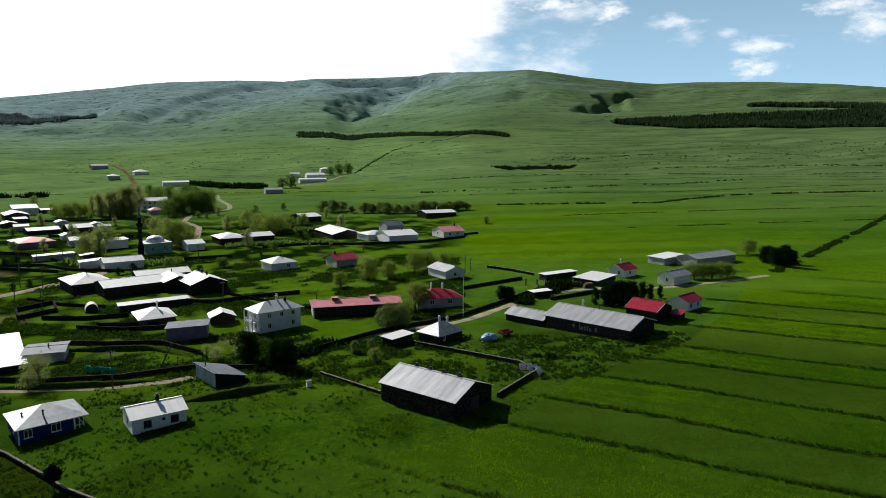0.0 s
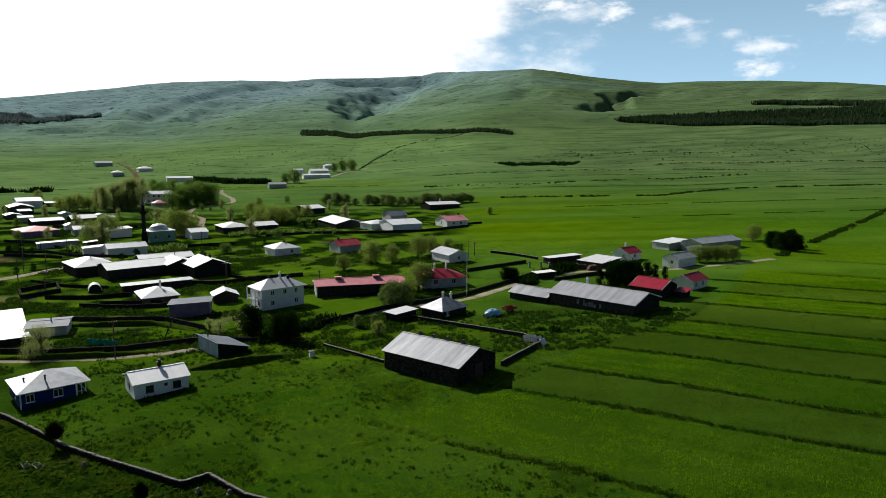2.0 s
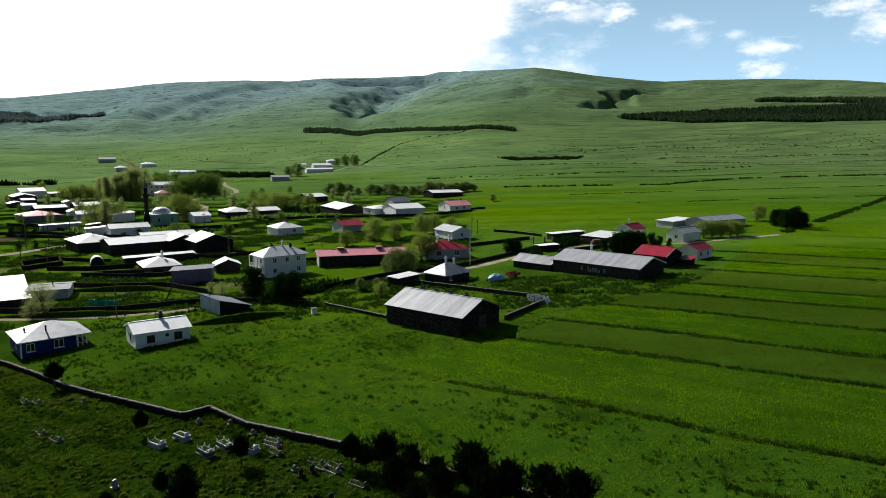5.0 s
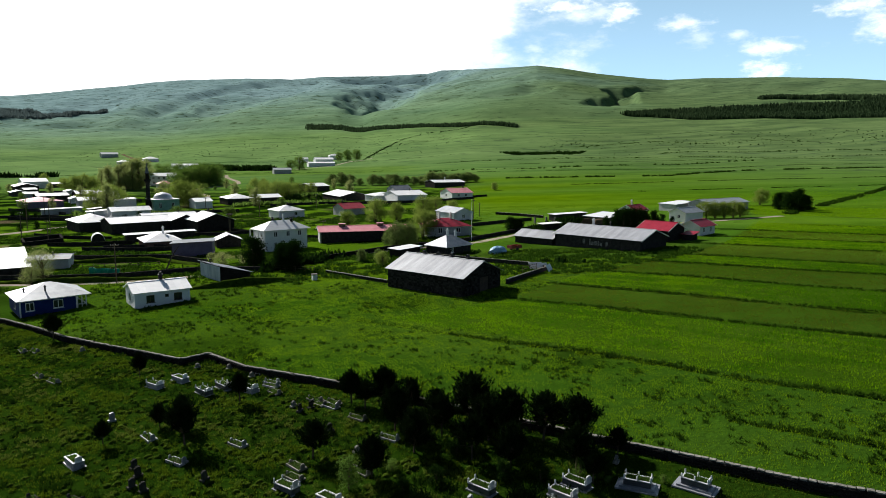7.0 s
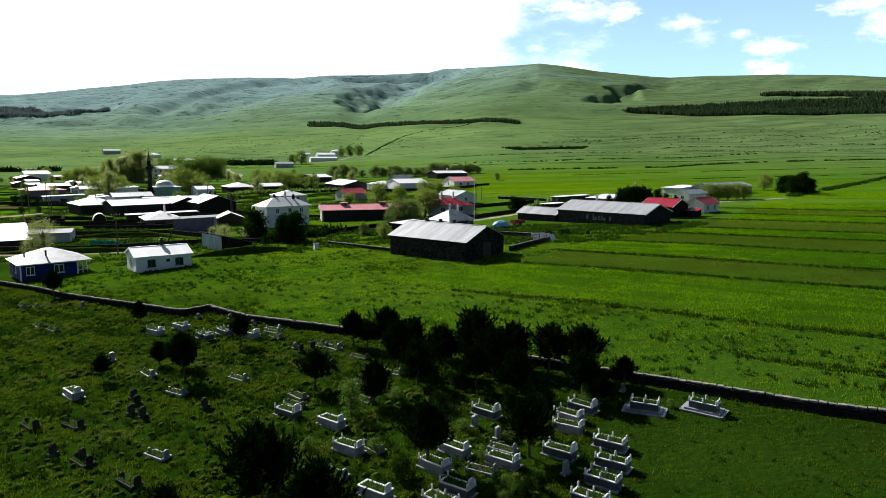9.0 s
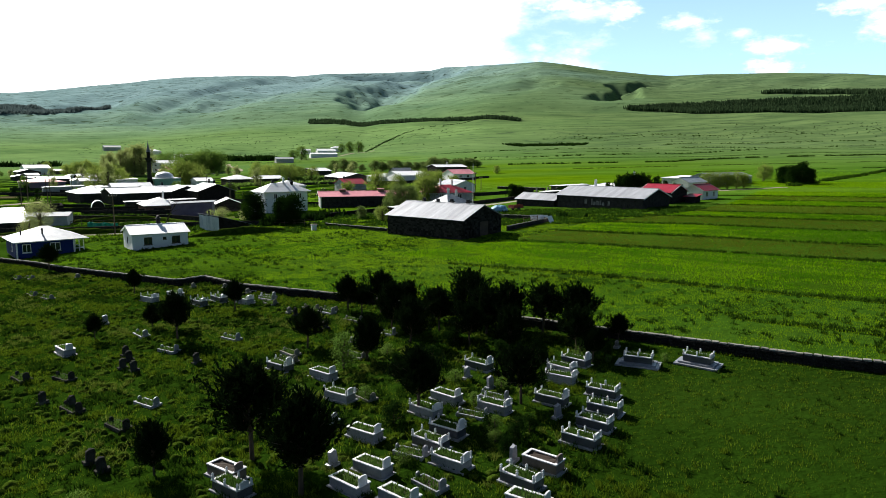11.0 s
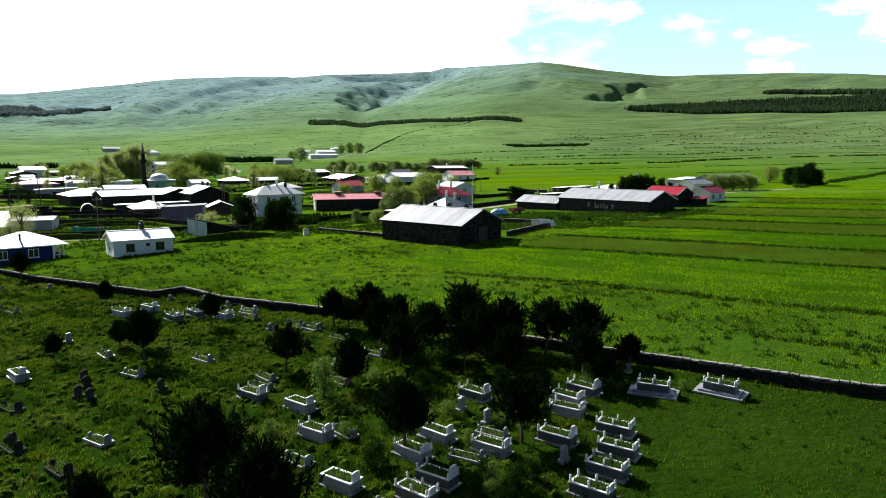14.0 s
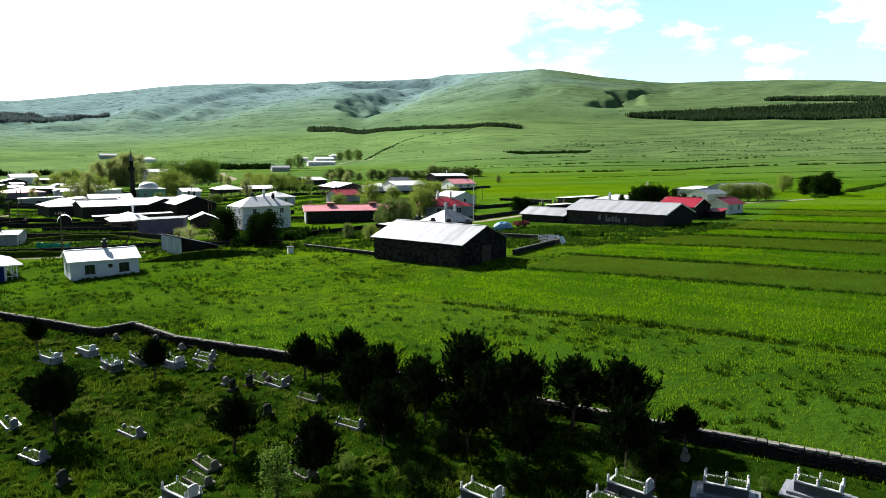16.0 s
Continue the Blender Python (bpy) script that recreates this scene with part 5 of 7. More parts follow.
stone_wall("yard_wall", "dark stone wall above the long meadow", [(-66, 196), (-52, 184), (-38, 172), (-26, 170)], 0.8, 0.4, stone=1.0, coping=False, faces=False)


def earth_bank(label, pts, high, back):
    """A bank cut steeply on its near side, turf on top falling gently away behind."""
    rng = random.Random(round(pts[0][1]))
    bm, rows_b = bmesh.new(), []
    path = wall_path(pts, 0.7)
    for k, (x, y, rot, l) in enumerate(path):
        f = min(1.0, 2.5 * k / len(path), 2.5 * (len(path) - 1 - k) / len(path))
        nx, ny = -math.sin(radians(rot)), math.cos(radians(rot))
        row = []
        for off, h in ((-0.5, -0.3), (-0.25, 0.45), (0.0, 0.85), (0.35, 1.0), (back * 0.35, 0.8), (back * 0.7, 0.35), (back, -0.2)):
            px, py = x + nx * off + rng.uniform(-0.12, 0.12), y + ny * off + rng.uniform(-0.12, 0.12)
            row.append(bm.verts.new((px, py, ground_z(px, py) + (high * f * h if h > 0 else h) * rng.uniform(0.85, 1.1))))
        rows_b.append(row)
    for s, t in zip(rows_b, rows_b[1:]):
        for q in range(6):
            bm.faces.new((s[q], t[q], t[q + 1], s[q + 1]))
    ob = raw_bank("earth_bank", bm, TURF)
    return tagged(ob, label, "bank", kind="structure")


def raw_bank(name, bm, mat):
    me = bpy.data.meshes.new(name)
    bmesh.ops.recalc_face_normals(bm, faces=bm.faces)
    bm.to_mesh(me)
    bm.free()
    me.materials.append(mat)
    me.shade_smooth()
    return new(name, me)


earth_bank("overgrown earth bank with a dark cut face behind the white house", [(-43.5, 105.5), (-39, 106.2), (-34, 107.6), (-29.5, 110.2), (-25.5, 113.8)], 1.25, 4.0)
earth_bank("overgrown earth bank below a village garden", [(-84, 114.2), (-70, 113.6), (-58, 114.6), (-47, 117.5)], 1.0, 2.5)
earth_bank("overgrown earth bank between the gardens", [(-84, 137.5), (-72, 136.5), (-60, 136.5), (-50, 131)], 1.1, 3.0)
stone_wall("yard_wall", "dark stone wall by the village road", [(-118, 190), (-104, 182), (-90, 178)], 0.8, 0.4, stone=1.0, coping=False, faces=False)
stone_wall("yard_wall", "dark stone wall along the farm lane", [(28, 174), (40, 181), (56, 180)], 0.85, 0.4, stone=1.0, coping=False, faces=False)
stone_wall("yard_wall", "long dark wall before the village barns", [(-78, 292), (-60, 300), (-40, 296), (-12, 296), (10, 310)], 1.0, 0.5, stone=1.2, coping=False, faces=False)
stone_wall("yard_wall", "dark wall round a village garden", [(-172, 250), (-150, 252), (-132, 240), (-112, 236)], 1.0, 0.5, stone=1.2, coping=False, faces=False)
stone_wall("yard_wall", "dark wall below the mosque", [(-150, 280), (-128, 262), (-104, 262), (-84, 268)], 1.0, 0.5, stone=1.2, coping=False, faces=False)


stone_wall("yard_wall", "dark stone wall across the village gardens", [(-70, 182.6), (-61.9, 181.1), (-51.3, 187.9), (-41, 191.4)], 1.0, 0.4, stone=1.0, coping=False, faces=False)
stone_wall("ruined_wall", "tumbled stone walls of a ruined shed", [(-112.5, 175.6), (-107.7, 184.8), (-101.3, 174.7), (-106.3, 166.6), (-112.5, 175.6)], 1.0, 0.6, stone=0.7, faces=False)
stone_wall("yard_wall", "dark wall before the mud-plastered house", [(-81.4, 156.9), (-74.3, 157.0), (-66.5, 156.6)], 1.1, 0.4, stone=1.0, coping=False, faces=False)
stone_wall("yard_wall", "dark wall along the old sheds", [(-100, 166), (-88.6, 164.6), (-79, 167.8)], 1.0, 0.4, stone=1.0, coping=False, faces=False)
stone_wall("yard_wall", "dark wall beside the village road", [(-161.1, 244.7), (-146.1, 240.1), (-135.6, 236.8)], 1.0, 0.5, stone=1.2, coping=False, faces=False)
stone_wall("yard_wall", "long dark wall at the upper village", [(-271, 415.7), (-243, 421.3), (-206.7, 425.5)], 1.2, 0.6, stone=1.5, coping=False, faces=False)
stone_wall("yard_wall", "dark wall between upper village gardens", [(-201.3, 346), (-175, 338), (-156.2, 342)], 1.2, 0.6, stone=1.5, coping=False, faces=False)
stone_wall("yard_wall", "dark wall of a village cattle yard", [(-187.6, 285.8), (-173.2, 281.7), (-150, 262)], 1.1, 0.5, stone=1.2, coping=False, faces=False)
stone_wall("yard_wall", "dark wall behind the red-roofed house", [(5.8, 191.4), (16.1, 198.5), (24, 204)], 0.9, 0.4, stone=1.0, coping=False, faces=False)
stone_wall("yard_wall", "low wall of the meadow-edge cottage", [(8.2, 318.3), (16.7, 322.2)], 0.9, 0.4, stone=1.0, coping=False, faces=False)


stone_wall("yard_wall", "low pale-topped wall behind the farmyard", [(14.9, 226.9), (22.3, 219.0), (28.4, 209.8)], 0.8, 0.4, stone=1.0, faces=False, cap=COPING)


# ---- graves ----
def grave_soil(bm, x0, x1, y0, y1, z, rng):
    n = 6
    rows = [[bm.verts.new((x0 + (x1 - x0) * i / n, y0 + (y1 - y0) * k / 3, z + rng.uniform(-0.03, 0.05))) for k in range(4)] for i in range(n + 1)]
    for i in range(n):
        for k in range(3):
            bm.faces.new((rows[i][k], rows[i + 1][k], rows[i + 1][k + 1], rows[i][k + 1]))


def grave_grass(bm, x0, x1, y0, y1, z, rng, count=150, tall=0.2):
    for _ in range(count):
        x, y, a = rng.uniform(x0, x1), rng.uniform(y0, y1), rng.uniform(0, 6.28)
        h, lean = tall * rng.uniform(0.5, 1.3), rng.uniform(0, 0.1)
        w = 0.03
        bm.faces.new([bm.verts.new(p) for p in ((x - w * math.cos(a), y - w * math.sin(a), z), (x + w * math.cos(a), y + w * math.sin(a), z), (x + lean * math.cos(a * 3), y + lean * math.sin(a * 3), z + h))])


def headstone_bm(wide, high, thick, rise):
    """An upright slab with a rounded or pointed head, its face towards -x."""
    bm = bmesh.new()
    n = 8
    prof = [(-wide / 2, 0), (wide / 2, 0), (wide / 2, high)] + [(wide / 2 * math.cos(math.pi * i / n), high + rise * math.sin(math.pi * i / n)) for i in range(1, n)] + [(-wide / 2, high)]
    a = [bm.verts.new((-thick / 2, y, z)) for y, z in prof]
    b = [bm.verts.new((thick / 2, y, z)) for y, z in prof]
    bm.faces.new(a[::-1])
    bm.faces.new(b)
    for i in range(len(prof)):
        k = (i + 1) % len(prof)
        bm.faces.new((a[i], a[k], b[k], b[i]))
    return bm


def post_bm(x, y, z, h, r=0.075):
    return turned(bmesh.new(), [(r, z), (r, z + h * 0.55), (r * 0.6, z + h * 0.62), (r * 1.15, z + h * 0.8), (r * 0.3, z + h)], 8, x, y)


GRAVE_GRASS = leaf_material("grave_grass", (0.03, 0.08, 0.012), (0.09, 0.15, 0.03), 0.7, 0.4)
SOIL = material("grave_soil", (0.018, 0.012, 0.009), (0.05, 0.035, 0.025), 4.0, 0.95, bump=0.6)


def box_grave(label, stone, tiers, sides, posts, head, planted, seed, name="grave"):
    """A raised grave: base slabs, four side panels with a rim, planting, a headstone and corner posts."""
    rng = random.Random(seed)
    root = thing(name, Matrix.Identity(4), label, "grave", "graves of the cemetery")
    z = -0.06
    for i in range(tiers):
        g = (0.30 if tiers > 1 else 0.15) * (tiers - i) + 0.02
        part("base_slab", boxed(-1.1 - g, -0.5 - g * 0.8, z, 1.1 + g, 0.5 + g * 0.8, z + 0.15, bevel=0.015), MARBLE_SHADED, root)
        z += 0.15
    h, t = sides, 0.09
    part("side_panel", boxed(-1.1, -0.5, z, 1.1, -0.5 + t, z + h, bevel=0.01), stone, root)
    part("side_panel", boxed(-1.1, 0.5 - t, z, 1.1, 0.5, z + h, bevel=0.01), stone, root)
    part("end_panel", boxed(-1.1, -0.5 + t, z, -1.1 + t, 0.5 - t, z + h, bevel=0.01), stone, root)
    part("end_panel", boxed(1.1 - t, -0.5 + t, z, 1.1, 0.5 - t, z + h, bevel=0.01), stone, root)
    bm = bmesh.new()
    box(bm, -1.14, -0.54, z + h, 1.14, -0.54 + 0.17, z + h + 0.06)
    box(bm, -1.14, 0.54 - 0.17, z + h, 1.14, 0.54, z + h + 0.06)
    box(bm, -1.14, -0.37, z + h, -0.97, 0.37, z + h + 0.06)
    box(bm, 0.97, -0.37, z + h, 1.14, 0.37, z + h + 0.06)
    # rim in the sunlit marble tone, brighter than the panels below
    part("rim", bm, MARBLE_LIT, root)
    bm = bmesh.new()
    grave_soil(bm, -1.02, 1.02, -0.42, 0.42, z + h - 0.06, rng)
    part("soil", bm, SOIL, root)
    if planted:
        bm = bmesh.new()
        grave_grass(bm, -0.98, 0.98, -0.4, 0.4, z + h - 0.06, rng, 330 * planted, 0.3)
        tagged(part("planting", bm, GRAVE_GRASS, root), kind="stuff")
    if posts:
        for px in ((-1.06, 0.0, 1.06) if posts > 4 else (-1.06, 1.06)):
            for py in (-0.46, 0.46):
                part("post", post_bm(px, py, z + h + 0.06, 0.38), MARBLE_LIT, root)
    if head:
        part("headstone", headstone_bm(0.60, head * 0.7, 0.10, 0.09), MARBLE_LIT if stone is not MARBLE_BROWN else MARBLE_BROWN, root, at=pose(1.05, 0, z + h + 0.06))
    return root


def kerb_grave(label, mat, high, head, seed, name="grave"):
    """A low kerb round a planted plot, with a small headstone."""
    rng = random.Random(seed)
    root = thing(name, Matrix.Identity(4), label, "grave", "graves of the cemetery")
    part("kerb", boxed(-1.05, -0.5, -0.08, 1.05, -0.38, high, bevel=0.02), mat, root)
    part("kerb", boxed(-1.05, 0.38, -0.08, 1.05, 0.5, high, bevel=0.02), mat, root)
    part("kerb", boxed(-1.05, -0.38, -0.08, -0.93, 0.38, high, bevel=0.02), mat, root)
    part("kerb", boxed(0.93, -0.38, -0.08, 1.05, 0.38, high, bevel=0.02), mat, root)
    bm = bmesh.new()
    grave_soil(bm, -0.95, 0.95, -0.4, 0.4, high - 0.08, rng)
    part("soil", bm, SOIL, root)
    bm = bmesh.new()
    grave_grass(bm, -0.92, 0.92, -0.37, 0.37, high - 0.08, rng, 230, 0.25)
    tagged(part("planting", bm, GRAVE_GRASS, root), kind="stuff")
    if head:
        part("headstone", headstone_bm(0.5, head, 0.09, 0.2), mat, root, at=pose(0.99, 0, high - 0.03))
        part("footstone", headstone_bm(0.3, head * 0.5, 0.08, 0.12), mat, root, at=pose(-0.99, 0, high - 0.03))
    return root


def old_headstone(label, high, seed, mat=OLDSTONE):
    rng = random.Random(seed)
    root = thing("headstone", Matrix.Identity(4), label, "headstone", "old headstones")
    bm = headstone_bm(0.55, high, 0.2, 0.22)
    for v in bm.verts:
        v.co += Vector((rng.uniform(-0.03, 0.03), rng.uniform(-0.04, 0.04), rng.uniform(-0.04, 0.04)))
    part("slab", bm, mat, root)
    part("footing", stone_bm(0.5, 0.8, 0.22, rng), mat, root)
    return root


def at_ground(x, y, rot, dz=0.0, lean=0.0):
    return pose(x, y, ground_z(x, y) + dz, lean, 0, rot)


GRAVE_SIZE = 0.78


def set_out(make, places, seed, turn=-37.0, wobble=5.0, lean=1.5):
    """The first place gets the thing itself, the rest copies."""
    rng = random.Random(seed)
    first = None
    for p in places:
        m = at_ground(p[0], p[1], (p[2] if len(p) > 2 else turn) + rng.uniform(-wobble, wobble), 0.0, rng.uniform(-lean, lean)) @ Matrix.Diagonal((GRAVE_SIZE, GRAVE_SIZE, GRAVE_SIZE, 1))
        if first is None:
            first = make
            make.matrix_basis = m
        else:
            made = copy_thing(make, Matrix.Identity(4))
            made.matrix_basis = m


set_out(box_grave("white marble box grave with planted top and headstone", MARBLE_SHADED, 1, 0.5, 0, 0.6, 1, 1), [(0.1, 36.1), (-3.1, 28.1), (-3.9, 26.6), (-3.9, 31.6), (-7.6, 40.1), (-27.1, 45.9), (-26.0, 62.6), (3.5, 25.0), (-1.7, 25.5)], 21)
set_out(box_grave("white marble grave with corner posts and a low rail", MARBLE_SHADED, 1, 0.48, 4, 0.5, 2, 2), [(6.9, 38.7), (7.2, 40.3), (-1.0, 34.3), (2.7, 34.6), (-6.0, 36.6), (-27.8, 61.1), (-18.5, 59.7), (0.4, 28.6)], 22)
set_out(box_grave("grey marble box grave with white rim and small posts", MARBLE_GREY, 1, 0.5, 6, 0.35, 2, 3), [(8.9, 36.4), (8.5, 34.1), (7.6, 32.3), (6.6, 30.5), (3.4, 26.8), (-22.5, 59.3), (-21.1, 60.5), (-8.9, 26.5), (-0.6, 30.5)], 23)
set_out(box_grave("tall grey grave on two white base slabs with posts", MARBLE_GREY, 2, 0.5, 6, 0.3, 2, 4), [(12.2, 41.4, -24), (15.9, 41.2, -36)], 24, wobble=1)
set_out(box_grave("brown granite box grave with white rim", MARBLE_BROWN, 1, 0.55, 0, 0.5, 0, 5), [(4.5, 28.2), (-9.6, 27.9)], 25)
set_out(box_grave("dark grey box grave with a tall rounded headstone", MARBLE_GREY, 1, 0.5, 4, 0.75, 2, 6), [(0.2, 31.8), (2.1, 41.2), (8.3, 41.6), (-10.7, 41.7), (5.9, 35.5)], 26)
set_out(kerb_grave("low white kerb grave overgrown with grass", MARBLE_SHADED, 0.22, 0.4, 7), [(2.8, 36.3), (1.5, 33.9), (-0.5, 26.8), (-6.3, 33.8), (-16.9, 36.3), (-19.7, 46.0), (-23.5, 50.0), (-16.1, 48.6), (-16.7, 60.7), (-19.1, 64.5), (-1.5, 29.7), (-16.9, 61.6), (-18.4, 60.1), (-10.2, 55.5), (-4.6, 49.1)], 27, wobble=9)
set_out(kerb_grave("grey stone kerb grave sunk in long grass", COPING, 0.15, 0.3, 8), [(-41.0, 64.7), (-38.6, 63.1), (-10.8, 45.0), (-10.6, 43.4), (-11.4, 56.3), (-10.1, 56.4), (-4.6, 36.8), (-48.1, 73.4), (-46.5, 73.1), (-16.0, 59.2), (-11.9, 57.2), (-7.6, 53.1), (-6.1, 44.1)], 28, wobble=10)
set_out(kerb_grave("dark weathered kerb grave with a small stone", OLDSTONE, 0.22, 0.45, 9), [(-17.1, 33.3), (-24.2, 40.7), (-20.9, 35.7), (-27.0, 40.8)], 29, wobble=9)
set_out(old_headstone("dark lichened upright headstone", 0.75, 10), [(-22.4, 45.1), (-21.6, 44.0), (-21.3, 42.4), (-20.3, 41.9), (-23.2, 36.7), (-21.1, 36.1), (-16.5, 29.3), (-15.5, 28.5), (-16.7, 43.3), (-12.7, 54.7), (-11.9, 55.3), (-9.4, 50.6)], 30, wobble=20, lean=7)
set_out(old_headstone("small weathered grey headstone", 0.45, 15, COPING), [(-41.0, 72.8), (-25.7, 66.3), (-22.3, 65.8), (-19.3, 63.3), (-13.5, 55.8), (-6.8, 47.0), (11.6, 44.7)], 35, wobble=15, lean=5)
set_out(old_headstone("upright white marble headstone", 0.8, 11, MARBLE_SHADED), [(-28.1, 53.4), (1.3, 39.4), (2.6, 37.7), (-5.0, 28.7), (5.9, 33.4), (3.2, 28.8)], 31, wobble=10, lean=3)


# ---- trees ----
LEAF_HEDGEROW = leaf_material("hedgerow_leaves", (0.07, 0.119, 0.028), (0.182, 0.238, 0.07), 0.6, 0.45)


def limb(bm, a, b, r0, r1, sides=6):
    a, b = Vector(a), Vector(b)
    q = (b - a).to_track_quat("Z", "Y").to_matrix()
    ring = []
    for p, r in ((a, r0), (a.lerp(b, 0.5) + Vector((0, 0, (b - a).length * 0.05)), (r0 + r1) / 2), (b, r1)):
        ring.append([bm.verts.new(p + q @ Vector((r * math.cos(2 * math.pi * k / sides), r * math.sin(2 * math.pi * k / sides), 0))) for k in range(sides)])
    for s, t in zip(ring, ring[1:]):
        for k in range(sides):
            bm.faces.new((s[k], s[(k + 1) % sides], t[(k + 1) % sides], t[k]))
    bm.faces.new(ring[-1])


def leaf_mesh(name, pts, dirs, long, wide, mat, rng, fold=0.35):
    """Leaves or needle sprays as folded pairs of triangles at pts along dirs."""
    n = len(pts)
    side = np.cross(dirs, rng.normal(0, 1, (n, 3)))
    side /= np.linalg.norm(side, axis=1)[:, None] + 1e-9
    up = np.cross(side, dirs)
    l, w = long * rng.uniform(0.65, 1.3, (n, 1)), wide * rng.uniform(0.7, 1.3, (n, 1))
    v = np.stack([pts, pts + dirs * l * 0.5 + side * w + up * w * fold, pts + dirs * l, pts + dirs * l * 0.5 - side * w + up * w * fold], 1)
    me = bpy.data.meshes.new(name)
    me.vertices.add(n * 4)
    me.vertices.foreach_set("co", v.reshape(-1).astype(np.float32))
    idx = (np.arange(n)[:, None] * 4 + np.array([0, 1, 2, 0, 2, 3])).astype(np.int32)
    me.loops.add(n * 6)
    me.loops.foreach_set("vertex_index", idx.reshape(-1))
    me.polygons.add(n * 2)
    me.polygons.foreach_set("loop_start", np.arange(0, n * 6, 3, dtype=np.int32))
    me.update(calc_edges=True)
    me.materials.append(mat)
    return me


def broadleaf(label, mat, seed, radius=0.42, low=0.25, leaves=1500, size=0.055, clumps=34, droop=0.0, category="tree", name="tree", trunks=1, group=""):
    """A tree one metre high, to be scaled: trunk with limbs, crown of leaves in clumps."""
    rng = np.random.RandomState(seed)
    root = thing(name, Matrix.Identity(4), label, category, group)
    bm = bmesh.new()
    centres = []
    for k in range(clumps):
        a, h = rng.uniform(0, 2 * math.pi), low + (0.92 - low) * (k + 0.5) / clumps
        t = (h - low) / (1 - low)
        reach = radius * math.sin(math.pi * min(1, t * 0.8 + 0.2)) ** 0.6 * rng.uniform(0.35, 1.0)
        centres.append((reach * math.cos(a), reach * math.sin(a), h + rng.uniform(-0.03, 0.03)))
    for s in range(trunks):
        off = 0.05 * s
        limb(bm, (off, off * 0.6, -0.05), (off * 2 + rng.uniform(-0.03, 0.03), rng.uniform(-0.03, 0.03), 0.45), 0.035, 0.02, 8)
        limb(bm, (off * 2, 0, 0.44), (rng.uniform(-0.05, 0.05), rng.uniform(-0.05, 0.05), 0.82), 0.02, 0.006)
    for c in centres[:: max(1, clumps // 14)]:
        limb(bm, (c[0] * 0.1, c[1] * 0.1, max(0.15, c[2] * 0.55)), (c[0] * 0.9, c[1] * 0.9, c[2]), 0.014, 0.004, 5)
    part("trunk", bm, BARK, root)
    cen = np.array(centres)[rng.randint(0, clumps, leaves)]
    spread = rng.normal(0, 1, (leaves, 3)) * np.array([0.075, 0.075, 0.055]) * (radius / 0.42) ** 0.5
    pts = cen + spread
    dirs = spread + np.array([0, 0, 0.02 - droop]) + rng.normal(0, 0.03, (leaves, 3)) + cen * np.array([0.1, 0.1, 0])
    dirs /= np.linalg.norm(dirs, axis=1)[:, None] + 1e-9
    pts[:, 2] = np.maximum(pts[:, 2], low * 0.5)
    crown = new("crown", leaf_mesh("crown", pts, dirs, size, size * 0.3, mat, rng))
    crown.parent = root
    return root


def pine(label, seed, wide=0.42, twigs=9, bare=0.30):
    """A young pine one metre high, to be scaled: straight trunk, whorled limbs bent upwards, each ending in upright shoots of needles."""
    rng = np.random.RandomState(seed)
    root = thing("pine_tree", Matrix.Identity(4), label, "pine", "pines among the graves")
    bm = bmesh.new()
    limb(bm, (0, 0, -0.05), (0.01, 0, 0.5), 0.026, 0.016, 8)
    limb(bm, (0.01, 0, 0.49), (0, 0, 0.93), 0.016, 0.004, 6)
    base, grow, long = [], [], []
    for w in range(10):
        z0 = bare + (0.80 - bare) / 9 * w
        n = 7 if w < 7 else 5
        for k in range(n):
            a = 2 * math.pi * (k + rng.uniform(-0.35, 0.35)) / n + w * 1.7
            r = wide * (1.0 - max(0, w - 2.0) / 8.6) ** 0.85 * rng.uniform(0.6, 1.2) * (0.75 if w == 0 else 1)
            out = np.array((math.cos(a), math.sin(a), 0.0))
            tip = out * r + np.array((0, 0, z0 + r * rng.uniform(0.35, 1.1)))
            limb(bm, (0, 0, z0), tuple(tip), 0.008, 0.003, 5)
            for q in range(twigs):
                f = 0.3 + 0.7 * (q + rng.uniform(0, 1)) / twigs
                base.append(np.array((0, 0, z0)) * (1 - f) + tip * f + rng.normal(0, 0.022, 3) * (0.4 + f))
                d = out * rng.uniform(0.1, 0.6) + np.array((0, 0, rng.uniform(0.6, 1.15))) + rng.normal(0, 0.28, 3)
                grow.append(d / np.linalg.norm(d))
                long.append(rng.uniform(0.06, 0.135))
    for q in range(18):
        base.append(np.array((0, 0, 0.80 + 0.010 * q)) + rng.normal(0, 0.012, 3))
        d = rng.normal(0, 0.4, 3) + np.array((0, 0, 1.1))
        grow.append(d / np.linalg.norm(d))
        long.append(0.085)
    part("trunk", bm, BARK, root)
    base, grow, long = np.array(base), np.array(grow), np.array(long)
    per = 15
    step = np.tile(np.linspace(0, 1, per), len(base))[:, None]
    pts = np.repeat(base, per, 0) + np.repeat(grow * long[:, None], per, 0) * step
    dirs = np.repeat(grow, per, 0) * (0.75 + 0.9 * step) + rng.normal(0, 0.55, (len(pts), 3)) * (1.15 - 0.7 * step)
    dirs /= np.linalg.norm(dirs, axis=1)[:, None]
    crown = new("crown", leaf_mesh("crown", pts, dirs, 0.05, 0.0085, LEAF_PINE, rng))
    crown.parent = root
    return root


